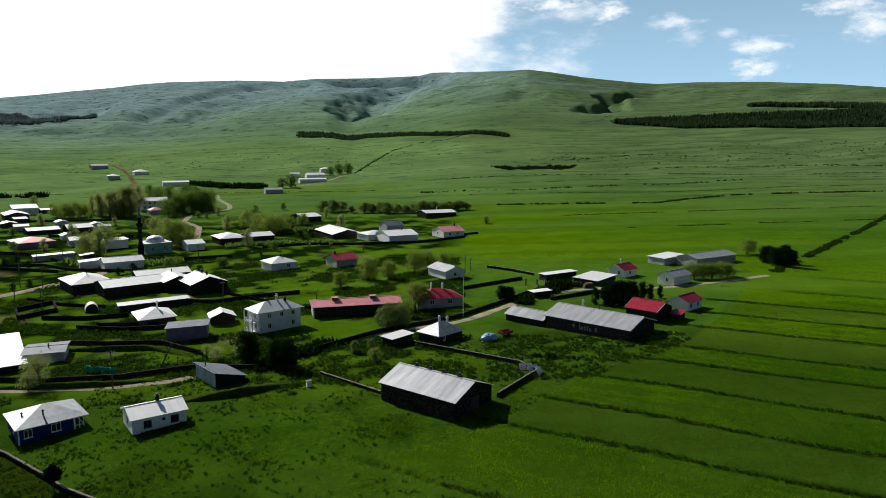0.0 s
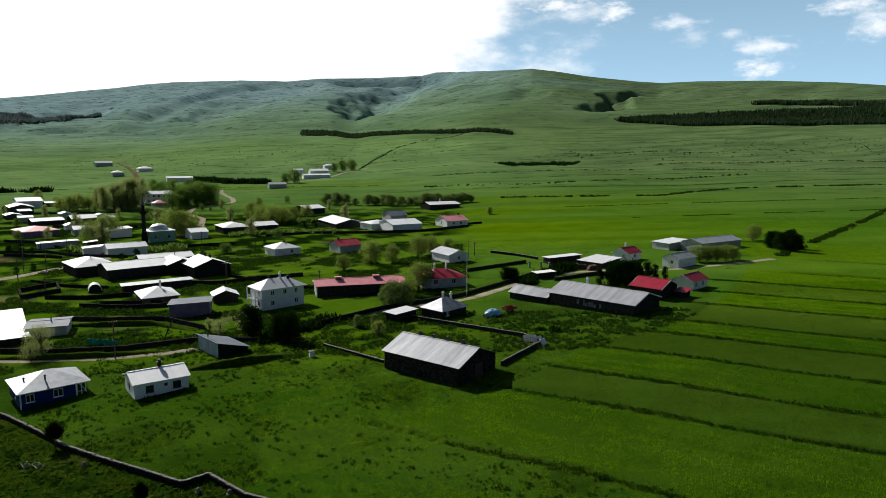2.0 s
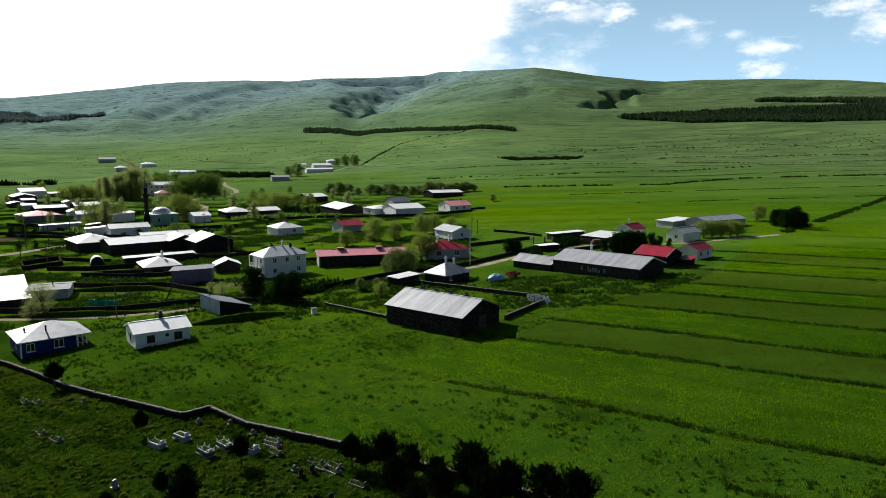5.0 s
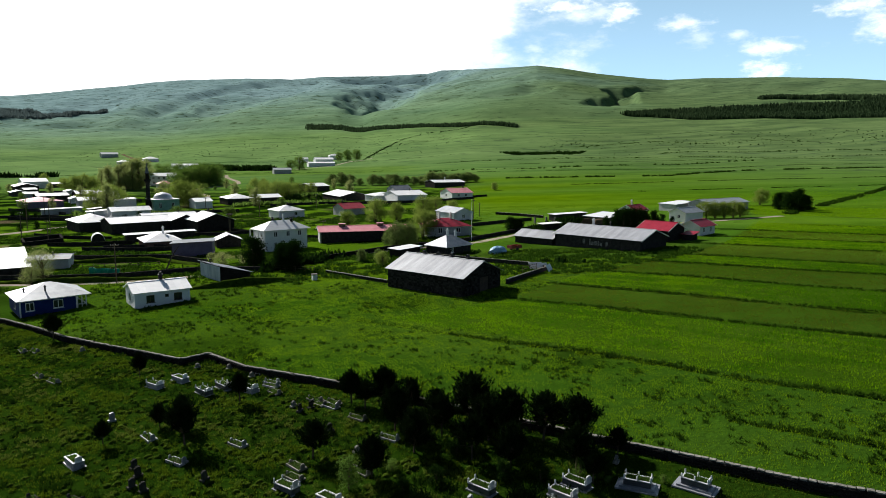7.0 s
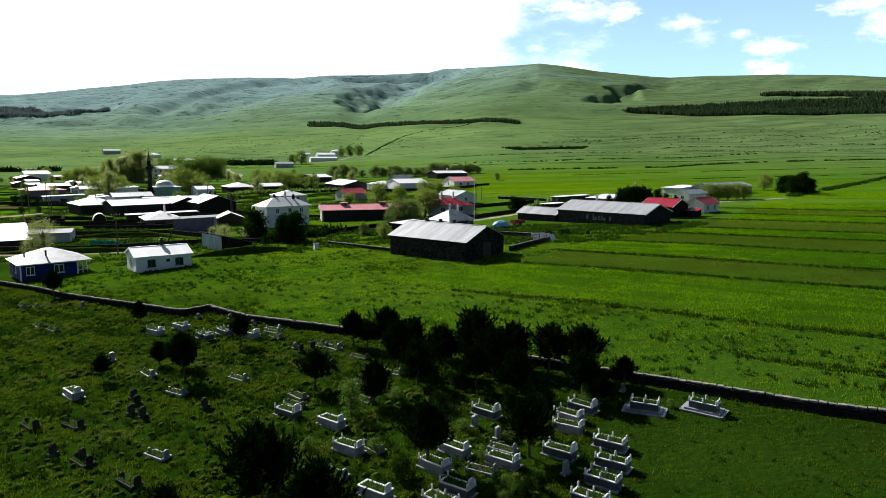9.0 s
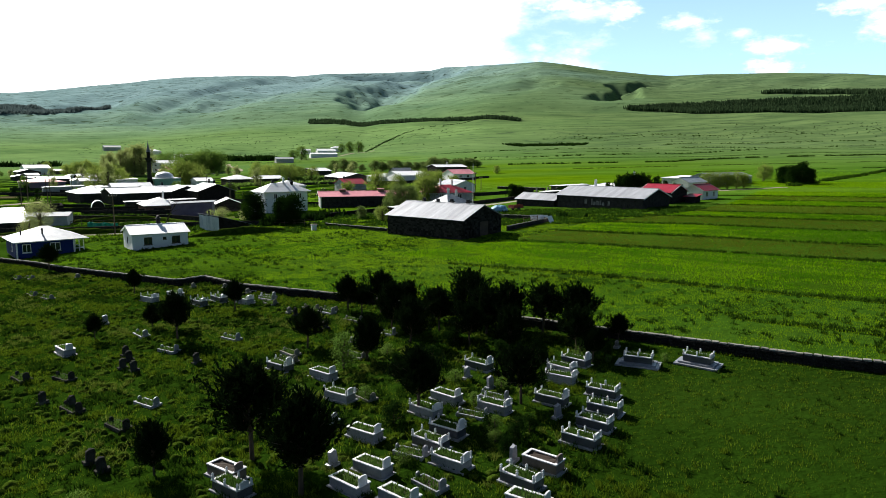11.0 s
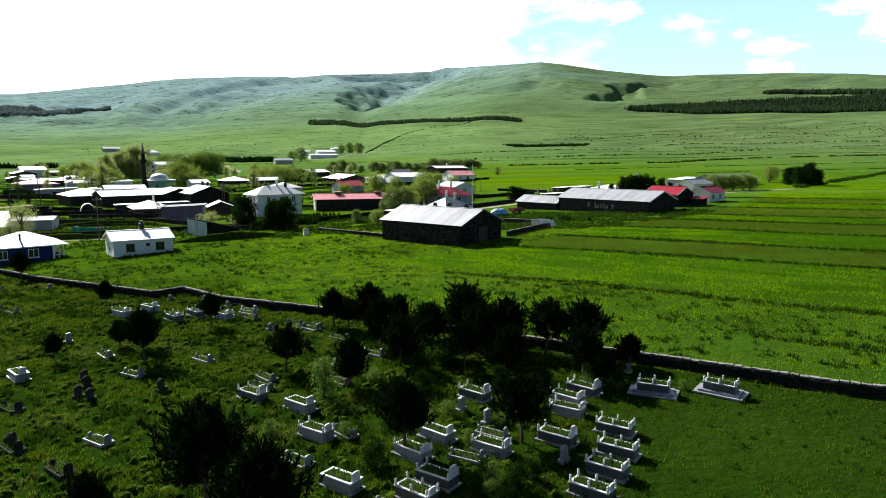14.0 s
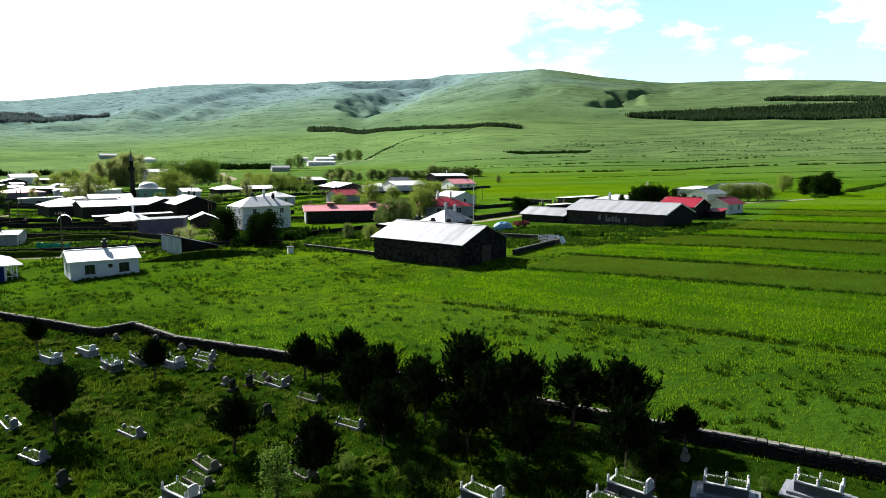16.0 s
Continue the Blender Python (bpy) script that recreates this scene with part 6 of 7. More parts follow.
def plant(make, places, seed, wide=1.0):
    rng = random.Random(seed)
    for i, (x, y, h) in enumerate(places):
        s = h * rng.uniform(0.92, 1.02)
        k = s * wide * rng.uniform(0.85, 1.1)
        m = pose(x, y, ground_z(x, y) - 0.05, rng.uniform(-3, 3), rng.uniform(-3, 3), rng.uniform(0, 360)) @ Matrix.Diagonal((k, k, s, 1))
        if i == 0:
            make.matrix_basis = m
        else:
            made = copy_thing(make, Matrix.Identity(4))
            made.matrix_basis = m


plant(pine("dark green young pine with upturned shoots", 1, 0.39, 14), [(-0.6, 49.2, 3.6), (1.6, 45.6, 3.2), (8.6, 43.6, 3.3), (-5.6, 55.1, 3.8), (7.0, 48.3, 4.1), (9.4, 47.2, 4.1), (-9.9, 46.2, 3.1), (-8.9, 29.4, 5.0), (-20.1, 48.5, 3.6), (4.2, 35.4, 3.4), (12.0, 45.9, 2.1)], 41)
plant(pine("dark green bushy pine among the graves", 2, 0.45, 15, 0.16), [(-4.3, 50.6, 3.7), (2.9, 48.4, 3.7), (-2.6, 46.8, 3.5), (4.2, 44.4, 3.3), (1.8, 51.2, 4.3), (-3.2, 54.2, 3.1), (4.6, 49.6, 3.6), (-1.0, 52.4, 2.7), (-13.0, 28.2, 2.6), (-21.5, 51.9, 2.9), (-23.6, 52.2, 2.1), (-5.3, 43.3, 3.1)], 42)
plant(pine("slender dark pine among the graves", 3, 0.33, 13), [(-5.9, 26.2, 4.9), (9.4, 41.9, 2.3), (-8.5, 56.0, 3.2), (-1.4, 34.3, 4.0), (-26.6, 49.0, 2.1), (-18.5, 56.9, 2.8), (-30.5, 63.8, 2.5), (-47.2, 77.8, 3.2), (-7.2, 55.0, 2.6)], 43)
plant(broadleaf("bright green young bush among the graves", LEAF_MID, 4, 0.3, 0.1, 1400, 0.05), [(-6.6, 41.7, 2.7), (8.7, 42.9, 1.6), (2.5, 31.3, 1.2), (1.6, 35.2, 1.0), (-13.9, 23.5, 2.0)], 44)
plant(broadleaf("small dark bush between the graves", LEAF_DARK, 18, 0.45, 0.06, 2200, 0.07, 30, category="shrub", name="shrub"), [(3.5, 31.2, 1.2), (2.9, 29.8, 0.9), (2.3, 31.7, 1.1), (-3.0, 40.8, 1.3), (0.5, 46.3, 1.4), (5.5, 37.3, 1.1), (4.3, 31.9, 1.0), (-2.6, 33.2, 1.4), (-0.9, 42.3, 1.3), (3.6, 42.6, 1.5), (6.0, 42.4, 1.4), (9.6, 43.6, 1.2), (10.6, 43.2, 0.9)], 58)
plant(broadleaf("light green bush between the graves", LEAF_MID, 19, 0.5, 0.05, 2000, 0.06, 30, category="shrub", name="shrub"), [(-4.0, 44.2, 0.9), (3.3, 37.6, 0.8), (-4.5, 36.3, 0.9), (-1.8, 28.9, 0.7), (-8.5, 37.0, 0.8), (2.5, 30.8, 0.7), (0.6, 39.0, 0.8), (14.0, 41.9, 0.6), (10.4, 42.0, 0.5)], 59)
plant(broadleaf("dense dark green garden tree", LEAF_DARK, 5, 0.33, 0.08, 5200, 0.055, 60), [(-37.4, 127.0, 6.2), (-31.0, 122.9, 5.6), (-28.7, 122.1, 6.0), (107.3, 223.9, 6.0), (107.6, 218.1, 5.9), (109.4, 215.7, 6.9), (113.6, 219.8, 5.2), (15.5, 175.7, 3.9), (17.6, 176.9, 3.3)], 45)
plant(broadleaf("olive-green garden tree beside the red barn", LEAF_HEDGEROW, 17, 0.34, 0.08, 4200, 0.045, 50), [(-12.0, 150.1, 6.2), (-9.6, 148.7, 6.0), (-5.0, 169.5, 6.0), (-14.0, 153.0, 4.0), (-17.5, 131.0, 2.6), (-14.5, 133.0, 2.2)], 57)
plant(broadleaf("narrow dark green tree in the farm hedge", LEAF_DARK, 6, 0.19, 0.05, 3200, 0.05, 44), [(40.6, 166.7, 6.0), (42.0, 165.6, 6.6), (44.1, 166.7, 6.8), (45.9, 167.0, 6.5), (47.9, 168.0, 6.0), (50.3, 169.0, 5.6), (53.2, 171.9, 4.4), (56.1, 172.9, 3.4), (38.4, 168.0, 4.6), (43.0, 169.5, 6.2), (48.6, 171.4, 5.0)], 46)
plant(broadleaf("spreading pale green willow", LEAF_WILLOW, 7, 0.5, 0.16, 6200, 0.038, 52, droop=0.05, trunks=2), [(-23.3, 209.9, 7.8), (-17.0, 210.8, 6.4), (-30.7, 199.9, 5.0), (-9.1, 222.0, 7.1), (-4.9, 225.7, 6.5), (0.2, 234.0, 4.9), (-6.9, 167.4, 7.6), (-9.3, 160.3, 4.2), (73.9, 197.8, 5.4), (76.5, 197.6, 5.2), (79.0, 197.3, 5.0), (82.2, 198.7, 5.0), (84.9, 200.2, 4.4), (109.6, 242.8, 5.7), (22.8, 360.9, 4.2), (-12.7, 124.7, 3.1)], 47)
plant(broadleaf("thin brownish shrub with sparse leaves", LEAF_GREY, 8, 0.48, 0.2, 3600, 0.032, 44, trunks=2, category="shrub", name="shrub"), [(-70.9, 115.3, 6.2), (-71.5, 113.0, 3.4), (-43.5, 127.4, 3.4), (-47.0, 131.5, 2.6), (-40.5, 130.0, 2.4)], 48)
plant(broadleaf("round green tree in the far row", LEAF_HEDGEROW, 9, 0.38, 0.16, 2600, 0.06, 34, group="far tree row"), [(-79.4, 451.5, 7.5), (-71.5, 443.7, 8.8), (-67.2, 450.0, 6.7), (-50.2, 435.4, 7.2), (-40.4, 434.5, 6.5), (-35.1, 426.6, 7.1), (-28.9, 424.2, 6.3), (-23.1, 421.9, 5.6), (-15.3, 419.0, 6.2), (-11.1, 417.2, 8.3), (-5.6, 420.8, 7.0), (-0.7, 419.1, 6.2), (4.2, 423.3, 6.3), (9.9, 427.2, 6.4), (14.8, 425.9, 4.9), (-45.0, 432.0, 6.0), (-59.0, 440.0, 5.0), (1.8, 417.0, 5.6), (7.2, 424.0, 5.8), (-9.0, 424.0, 6.4), (-19.0, 424.0, 5.4)], 49, 1.65)
plant(broadleaf("broad grey-green willow in the village", LEAF_WILLOW, 10, 0.56, 0.1, 4200, 0.05, 46, droop=0.03, group="village willows"), [(-108.6, 379.0, 9.5), (-95.7, 352.2, 8.2), (-88.3, 346.2, 9.8), (-84.0, 350.0, 8.2), (-83.6, 366.4, 7.0), (-79.4, 383.1, 6.4), (-126.3, 458.4, 4.9), (-146.0, 279.4, 9.9), (-150.1, 300.1, 10.5), (-121.8, 302.9, 11.6), (-116.3, 306.3, 11.2), (-131.6, 317.6, 8.0), (-113.2, 298.2, 7.4), (-174.8, 402.4, 3.4), (-254.0, 446.8, 8.5), (-246.5, 443.4, 9.6), (-240.9, 443.2, 11.0), (-237.0, 450.3, 9.2), (-274.7, 480.2, 5.9), (-324.4, 540.7, 6.7), (-103.0, 372.0, 8.5)], 50)
plant(broadleaf("round dark tree by the far farm", LEAF_MID, 11, 0.45, 0.1, 2800, 0.055, 36, group="far farm trees"), [(-145.4, 653.9, 13.5), (-153.9, 655.9, 9.7), (-126, 830.9, 13.0), (-117.5, 843.7, 13.4), (-131.5, 801.4, 10.5)], 51)
plant(broadleaf("tall pale grey-green poplar", LEAF_GREY, 12, 0.20, 0.06, 3000, 0.04, 50, group="school poplars"), [(-237.8, 462.5, 13.4), (-226.9, 452.1, 16.8), (-219.5, 448.4, 18.2), (-214.4, 447.9, 19.5), (-208.1, 444.1, 20.5), (-205.2, 447.4, 21.0), (-210.0, 460.8, 21.0), (-217.3, 486.5, 20.0), (-223.0, 458.0, 17.0), (-231.0, 457.0, 15.0), (-138.9, 272.7, 12.6), (-216.0, 455.0, 18.5)], 52)
plant(broadleaf("bushy grey-green tree behind the school", LEAF_MID, 13, 0.52, 0.06, 4200, 0.045, 46, group="school trees"), [(-179.4, 444.2, 11.8), (-178.9, 456.2, 13.6), (-175.6, 461.8, 15.3), (-172.2, 467.3, 16.0), (-168.0, 472.8, 16.0), (-164.4, 478.5, 15.0), (-220.1, 526.8, 13.9), (-220.3, 549.5, 12.6), (-253.1, 589.1, 12.1), (-212.0, 564.1, 12.1), (-208.2, 573.0, 10.3), (-176.0, 482.0, 14.0), (-171.0, 490.0, 13.0), (-183.0, 470.0, 13.0)], 53)


def village_spots(n, x0, x1, y0, y1, seed, small, tall):
    """Spots for trees, clear of the houses."""
    rng = random.Random(seed)
    built = [(o.matrix_basis.translation.x, o.matrix_basis.translation.y) for o in bpy.data.objects if o.parent is None and o.type == "EMPTY" and o.get("group") not in ("graves of the cemetery",)]
    out = []
    while len(out) < n:
        x, y = rng.uniform(x0, x1), rng.uniform(y0, y1)
        if x > -0.75 * y and min(math.hypot(x - a, y - b) for a, b in built + [(9e9, 0)]) > 12 and waves(np.array([x]), np.array([y]), 70, 18)[0] > -0.3:
            out.append((x, y, rng.uniform(small, tall)))
    return out


plant(broadleaf("leafy green garden tree in the village", LEAF_MID, 14, 0.45, 0.1, 2600, 0.055, 34, group="village trees"), village_spots(24, -300, -60, 235, 480, 5, 2.5, 5.5), 54)
plant(broadleaf("dark bushy garden tree in the village", LEAF_DARK, 15, 0.42, 0.08, 2400, 0.055, 34, group="village trees"), village_spots(20, -200, -55, 190, 340, 6, 1.6, 3.6), 55)
plant(broadleaf("young green poplar in the village", LEAF_GREY, 16, 0.25, 0.08, 2200, 0.05, 34, group="village trees"), village_spots(14, -290, -40, 260, 470, 7, 5.0, 10.0), 56)


# ---- hedges, far woods, scrub ----
def scatter_line(pts, per_metre, wide, seed):
    rng = np.random.RandomState(seed)
    out = []
    for (ax, ay), (bx, by) in zip(pts, pts[1:]):
        n = max(1, int(math.hypot(bx - ax, by - ay) * per_metre))
        t = rng.uniform(0, 1, n)
        nx, ny = -(by - ay), bx - ax
        s = rng.normal(0, wide, n) / math.hypot(nx, ny)
        out.append(np.stack([ax + (bx - ax) * t + nx * s, ay + (by - ay) * t + ny * s], -1))
    return np.concatenate(out)


def scrub(name, label, pts, per_metre, wide, tall, mat, seed, category="scrub"):
    p = scatter_line(pts, per_metre, wide, seed)
    rng = np.random.RandomState(seed + 1)
    keep = waves(p[:, 0], p[:, 1], 37, seed) > -0.6
    p = p[keep]
    return blades(name, p[:, 0], p[:, 1], tall * rng.uniform(0.4, 1.2, len(p)), mat, label, category, seed + 2, per=8, spread=0.8, wide=0.35)


scrub("field_scrub", "broken line of dark low scrub across the meadow", [(36, 448), (80, 444), (138, 437), (164, 456), (204, 479), (255, 484), (313, 483), (400, 490)], 2.0, 1.0, 1.1, WEEDS, 60)
scrub("ditch_scrub", "dark line of scrub along a dry ditch", [(-111, 849), (-80, 1034), (-40, 1105), (6, 1158), (47, 1237)], 0.8, 1.6, 1.3, LEAF_DARK, 61)
scrub("bank_scrub", "dark bushes on a grassy bank", [(66, 782), (89, 793), (115, 794), (146, 782)], 6.0, 13.0, 2.6, LEAF_DARK, 62)
scrub("hedge", "long dark hedge before the far field", [(-265, 715), (-216, 681), (-174, 660)], 3.5, 2.5, 5.0, LEAF_DARK, 63, "hedge")
scrub("hedge", "dark hedge at the village edge", [(-420, 590), (-385, 598), (-352, 606)], 3.0, 3.0, 4.5, LEAF_DARK, 64, "hedge")
scrub("track_scrub", "dark weeds along the field track", [(101, 206), (121, 228), (157, 270), (227, 349), (300, 422)], 4.0, 0.7, 0.9, WEEDS, 65)
scrub("meadow_scrub", "low scrub along an old meadow bank", [(-20, 560), (60, 545), (150, 575), (260, 600)], 0.8, 3.0, 1.2, WEEDS, 66)
scrub("slope_scrub", "scattered low bushes on the far slope", [(120, 900), (260, 860), (420, 830), (560, 900)], 1.2, 60.0, 1.1, LEAF_DARK, 67)
scrub("slope_scrub", "scattered low bushes on the far pasture", [(-560, 1000), (-380, 1060), (-180, 1000), (0, 960)], 0.9, 80.0, 1.1, LEAF_DARK, 68)
scrub("bank_line", "thin line of scrub along an old bank", [(-20, 690), (80, 700), (190, 690), (330, 650), (480, 640)], 0.8, 2.5, 1.0, WEEDS, 69)
scrub("bank_line", "thin line of scrub across the upper pasture", [(150, 860), (300, 880), (450, 850)], 0.8, 4.0, 1.2, WEEDS, 75)
scrub("bank_line", "thin line of scrub along a terrace", [(220, 740), (330, 760), (470, 720), (600, 740)], 0.8, 3.0, 1.2, WEEDS, 76)
for k, line in enumerate(([(-420, 640), (-250, 622), (-60, 604)], [(-380, 830), (-200, 800), (0, 792)], [(20, 524), (160, 512), (330, 540)], [(60, 625), (240, 640), (420, 612)],
                          [(-60, 1005), (150, 1012), (400, 980)], [(-600, 1150), (-350, 1180), (-100, 1152)], [(60, 386), (180, 393), (330, 402)], [(90, 330), (210, 341), (330, 362)], [(-340, 930), (-180, 905), (-60, 900)])):
    scrub("bank_line", "thin broken line of low scrub along a field bank", line, 4.0, 0.6, 0.42, WEEDS, 140 + 3 * k)
scrub("garden_hedge", "leafy hedge between the village gardens", [(-110, 335), (-85, 350), (-60, 352)], 5.0, 1.5, 2.2, LEAF_MID, 77, "hedge")
scrub("garden_hedge", "leafy hedge along the village barns", [(-95, 300), (-70, 305), (-45, 300)], 5.0, 1.5, 1.8, LEAF_MID, 78, "hedge")
scrub("garden_hedge", "rough bushes round the mosque yard", [(-150, 262), (-128, 252), (-100, 256)], 5.0, 1.8, 2.0, LEAF_MID, 79, "hedge")
scrub("garden_hedge", "dark bushes beside the villa", [(-34, 121), (-28, 130), (-24, 138)], 6.0, 1.0, 1.5, LEAF_DARK, 80, "hedge")
scrub("garden_hedge", "dark bushes beside the farm sheds", [(30, 189.5), (34.7, 190.8)], 14.0, 1.2, 2.0, LEAF_DARK, 107, "hedge")
scrub("brush_heap", "dark heap of cut brush in the weeds", [(15.9, 127.8), (18.8, 125.9), (23.6, 127.0)], 16.0, 1.2, 0.9, LEAF_DARK, 108, "brush")
scrub("garden_hedge", "bushes along the farm lane", [(20, 170), (30, 186), (36, 196)], 5.0, 1.2, 1.6, LEAF_DARK, 106, "hedge")


LEAF_WOOD = leaf_material("plantation_needles", (0.0096, 0.0256, 0.0096), (0.0544, 0.088, 0.0384), 0.8, 0.3)
# pale grey-blue of distant haze is mixed into these leaves' colour
LEAF_HAZY = leaf_material("haze_tinted_leaves", (0.06, 0.088, 0.088), (0.115, 0.15, 0.145), 0.8, 0.3)


def woods(name, label, bearings, near_r, far_r, count, tall, seed, mat=LEAF_PINE):
    """A far plantation of small conifers, too many to count."""
    rng = np.random.RandomState(seed)
    b = np.radians(rng.uniform(bearings[0], bearings[1], count))
    f = (np.degrees(b) - bearings[0]) / (bearings[1] - bearings[0])
    lo = np.interp(f, np.linspace(0, 1, len(near_r)), near_r)
    hi = np.interp(f, np.linspace(0, 1, len(far_r)), far_r)
    r = lo + (hi - lo) * rng.uniform(0, 1, count)
    x, y = r * np.sin(b), r * np.cos(b)
    return blades(name, x, y, tall * rng.uniform(0.6, 1.2, count), mat, label, "woods", seed + 1, per=7, spread=0.25, wide=0.3)


woods("woods", "dark conifer plantation at the foot of the hill", (-11.8, 5.4), (1385, 1318, 1236, 1162), (1500, 1392, 1286, 1178), 1500, 4.8, 71, LEAF_WOOD)
woods("woods", "dark conifer plantation below the gorge", (14.0, 34), (1385, 1310, 1310, 1320, 1320), (1392, 1420, 1446, 1480, 1540), 4800, 7, 72, LEAF_WOOD)
woods("woods", "dark conifer belt on the upper slope", (23.8, 34), (1560, 1545, 1510), (1575, 1590, 1585), 1100, 7, 73, LEAF_WOOD)
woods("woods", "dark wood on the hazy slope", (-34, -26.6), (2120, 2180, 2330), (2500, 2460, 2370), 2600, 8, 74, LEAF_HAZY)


# ---- grass and weeds ----
def patch(x0, x1, y0, y1, density, seed):
    rng = np.random.RandomState(seed)
    n = int((x1 - x0) * (y1 - y0) * density)
    return rng.uniform(x0, x1, n), rng.uniform(y0, y1, n), rng


def below_wall(x, y):
    """True inside the graveyard."""
    return y < np.interp(x, (-78, -60, -46, -34, -28, -25.6, -15, -5, 5, 11, 17, 26, 45, 64), (100, 88.6, 77.3, 70.6, 67.5, 69.2, 62.4, 57, 51.2, 47.6, 44, 39.2, 28.5, 17)) - 0.5


gx, gy, rng_g = patch(-62, 40, 14, 90, 11.5, 81)
ok = below_wall(gx, gy) & (np.abs(gx) < gy * 0.78 + 6) & (waves(gx, gy, 5, 113) * (gx < 8) + 0.7 * waves(gx, gy, 1.8, 114) > -0.6)
clump = waves(gx, gy, 9, 82)
WHEEL_TRACKS = (((7.9, 25.5), (12.6, 30.4), (17.0, 34.3), (20.1, 36.4), (26.0, 38.0)), ((9.5, 25.6), (13.5, 29.3), (17.6, 33.2), (20.8, 35.2)))
worn = np.minimum(*[line_distance(gx, gy, list(t))[0] for t in WHEEL_TRACKS]) < 0.32
ok &= ~(worn & (rng_g.uniform(0, 1, len(gx)) < 0.6))
blades("grass_sward", gx[ok], gy[ok], (0.11 + 0.05 * np.clip(clump[ok], 0, 1.5)) * rng_g.uniform(0.6, 1.3, ok.sum()), LAWN, "rough green graveyard grass", "grass", 83, per=6, wide=0.13, loose=0.8)


def hummocks(name, label, xs, ys, wide, high, mat, seed):
    """Low uneven lumps of matted turf as one mesh."""
    rng = np.random.RandomState(seed)
    n, ring = len(xs), 9
    a = np.arange(ring) * 2 * math.pi / ring
    prof = ((1.0, -0.15), (0.82, 0.45), (0.45, 0.88))
    v = np.zeros((n, 3 * ring + 1, 3))
    for k, (r, h) in enumerate(prof):
        wob = rng.uniform(0.75, 1.25, (n, ring))
        v[:, k * ring:(k + 1) * ring, 0] = np.cos(a) * r * wide[:, None] * wob
        v[:, k * ring:(k + 1) * ring, 1] = np.sin(a) * r * wide[:, None] * wob
        v[:, k * ring:(k + 1) * ring, 2] = h * high[:, None] * rng.uniform(0.75, 1.2, (n, ring))
    v[:, -1] = np.stack([rng.normal(0, 0.15, n) * wide, rng.normal(0, 0.15, n) * wide, high], -1)
    v += np.stack([xs, ys, height(xs, ys)], -1)[:, None]
    f = []
    for k in range(2):
        for i in range(ring):
            j = (i + 1) % ring
            f += [(k * ring + i, k * ring + j, (k + 1) * ring + j), (k * ring + i, (k + 1) * ring + j, (k + 1) * ring + i)]
    f += [(2 * ring + i, 2 * ring + (i + 1) % ring, 3 * ring) for i in range(ring)]
    f = np.array(f, np.int32)
    idx = (f[None] + (np.arange(n) * (3 * ring + 1))[:, None, None]).reshape(-1).astype(np.int32)
    me = bpy.data.meshes.new(name)
    me.vertices.add(n * (3 * ring + 1))
    me.vertices.foreach_set("co", v.reshape(-1).astype(np.float32))
    me.loops.add(len(idx))
    me.loops.foreach_set("vertex_index", idx)
    me.polygons.add(len(idx) // 3)
    me.polygons.foreach_set("loop_start", np.arange(0, len(idx), 3, dtype=np.int32))
    me.update(calc_edges=True)
    me.materials.append(mat)
    return tagged(new(name, me), label, "turf", kind="stuff")


gx, gy, rng_g = patch(-62, 34, 15, 88, 1.5, 130)
lump = waves(gx, gy, 8, 131) + 0.7 * waves(gx, gy, 2.2, 132) - 0.6 * np.clip(gx - 4, 0, 20)
ok = below_wall(gx, gy) & (np.abs(gx) < gy * 0.75 + 5) & (lump > -0.15)
hummocks("turf_hummocks", "lumpy matted turf between the graves", gx[ok], gy[ok], rng_g.uniform(0.14, 0.34, ok.sum()), rng_g.uniform(0.08, 0.22, ok.sum()), TURF, 133)
gx, gy, rng_g = patch(-62, 40, 14, 90, 6.5, 84)
hum = waves(gx, gy, 6, 85) + 0.8 * waves(gx, gy, 1.5, 118) - 0.35 * np.clip(gx - 8, 0, 20)
inside = below_wall(gx, gy) & (np.abs(gx) < gy * 0.78 + 6)
ok = inside & (hum > 0.35) & (waves(gx, gy, 17, 119) < 0.4)
blades("grass_tussocks", gx[ok], gy[ok], 0.29 * rng_g.uniform(0.6, 1.3, ok.sum()), LAWN, "green tussocks of long grass between the graves", "grass", 86, per=22, spread=0.9, wide=0.07)
ok = inside & (hum > 0.35) & (waves(gx, gy, 17, 119) >= 0.4)
blades("dry_tussocks", gx[ok], gy[ok], 0.27 * rng_g.uniform(0.6, 1.3, ok.sum()), HAY, "dry straw-coloured tussocks between the graves", "grass", 120, per=22, spread=1.0, wide=0.07)
lx, ly, rng_l = patch(8, 40, 18, 48, 1.3, 184)
keep = below_wall(lx, ly) & (np.abs(lx) < ly * 0.78 + 6) & (waves(lx, ly, 4, 185) + 0.8 * waves(lx, ly, 1.3, 186) > 0.45)
blades("lawn_weeds", lx[keep], ly[keep], 0.19 * rng_l.uniform(0.5, 1.4, keep.sum()), WEEDS, "small dark weeds in the graveyard lawn", "weeds", 187, per=10, spread=1.0, wide=0.16)
ok = inside & (hum < -0.55) & (gx < 9)
blades("weed_tussocks", gx[ok], gy[ok], 0.30 * rng_g.uniform(0.6, 1.4, ok.sum()), WEEDS, "dark weedy tussocks between the graves", "weeds", 121, per=12, spread=0.9, wide=0.12)
gx, gy, rng_g = patch(-60, 70, 40, 128, 15, 87)
v = rows_across(gx, gy)
ok = ~below_wall(gx, gy) & (gx < crop_edge(gy) + (v < 65.4) * 60) & (np.abs(gx) < gy * 0.7 + 4) & (waves(gx, gy, 6, 111) + 0.8 * waves(gx, gy, 2.3, 112) > -0.8)
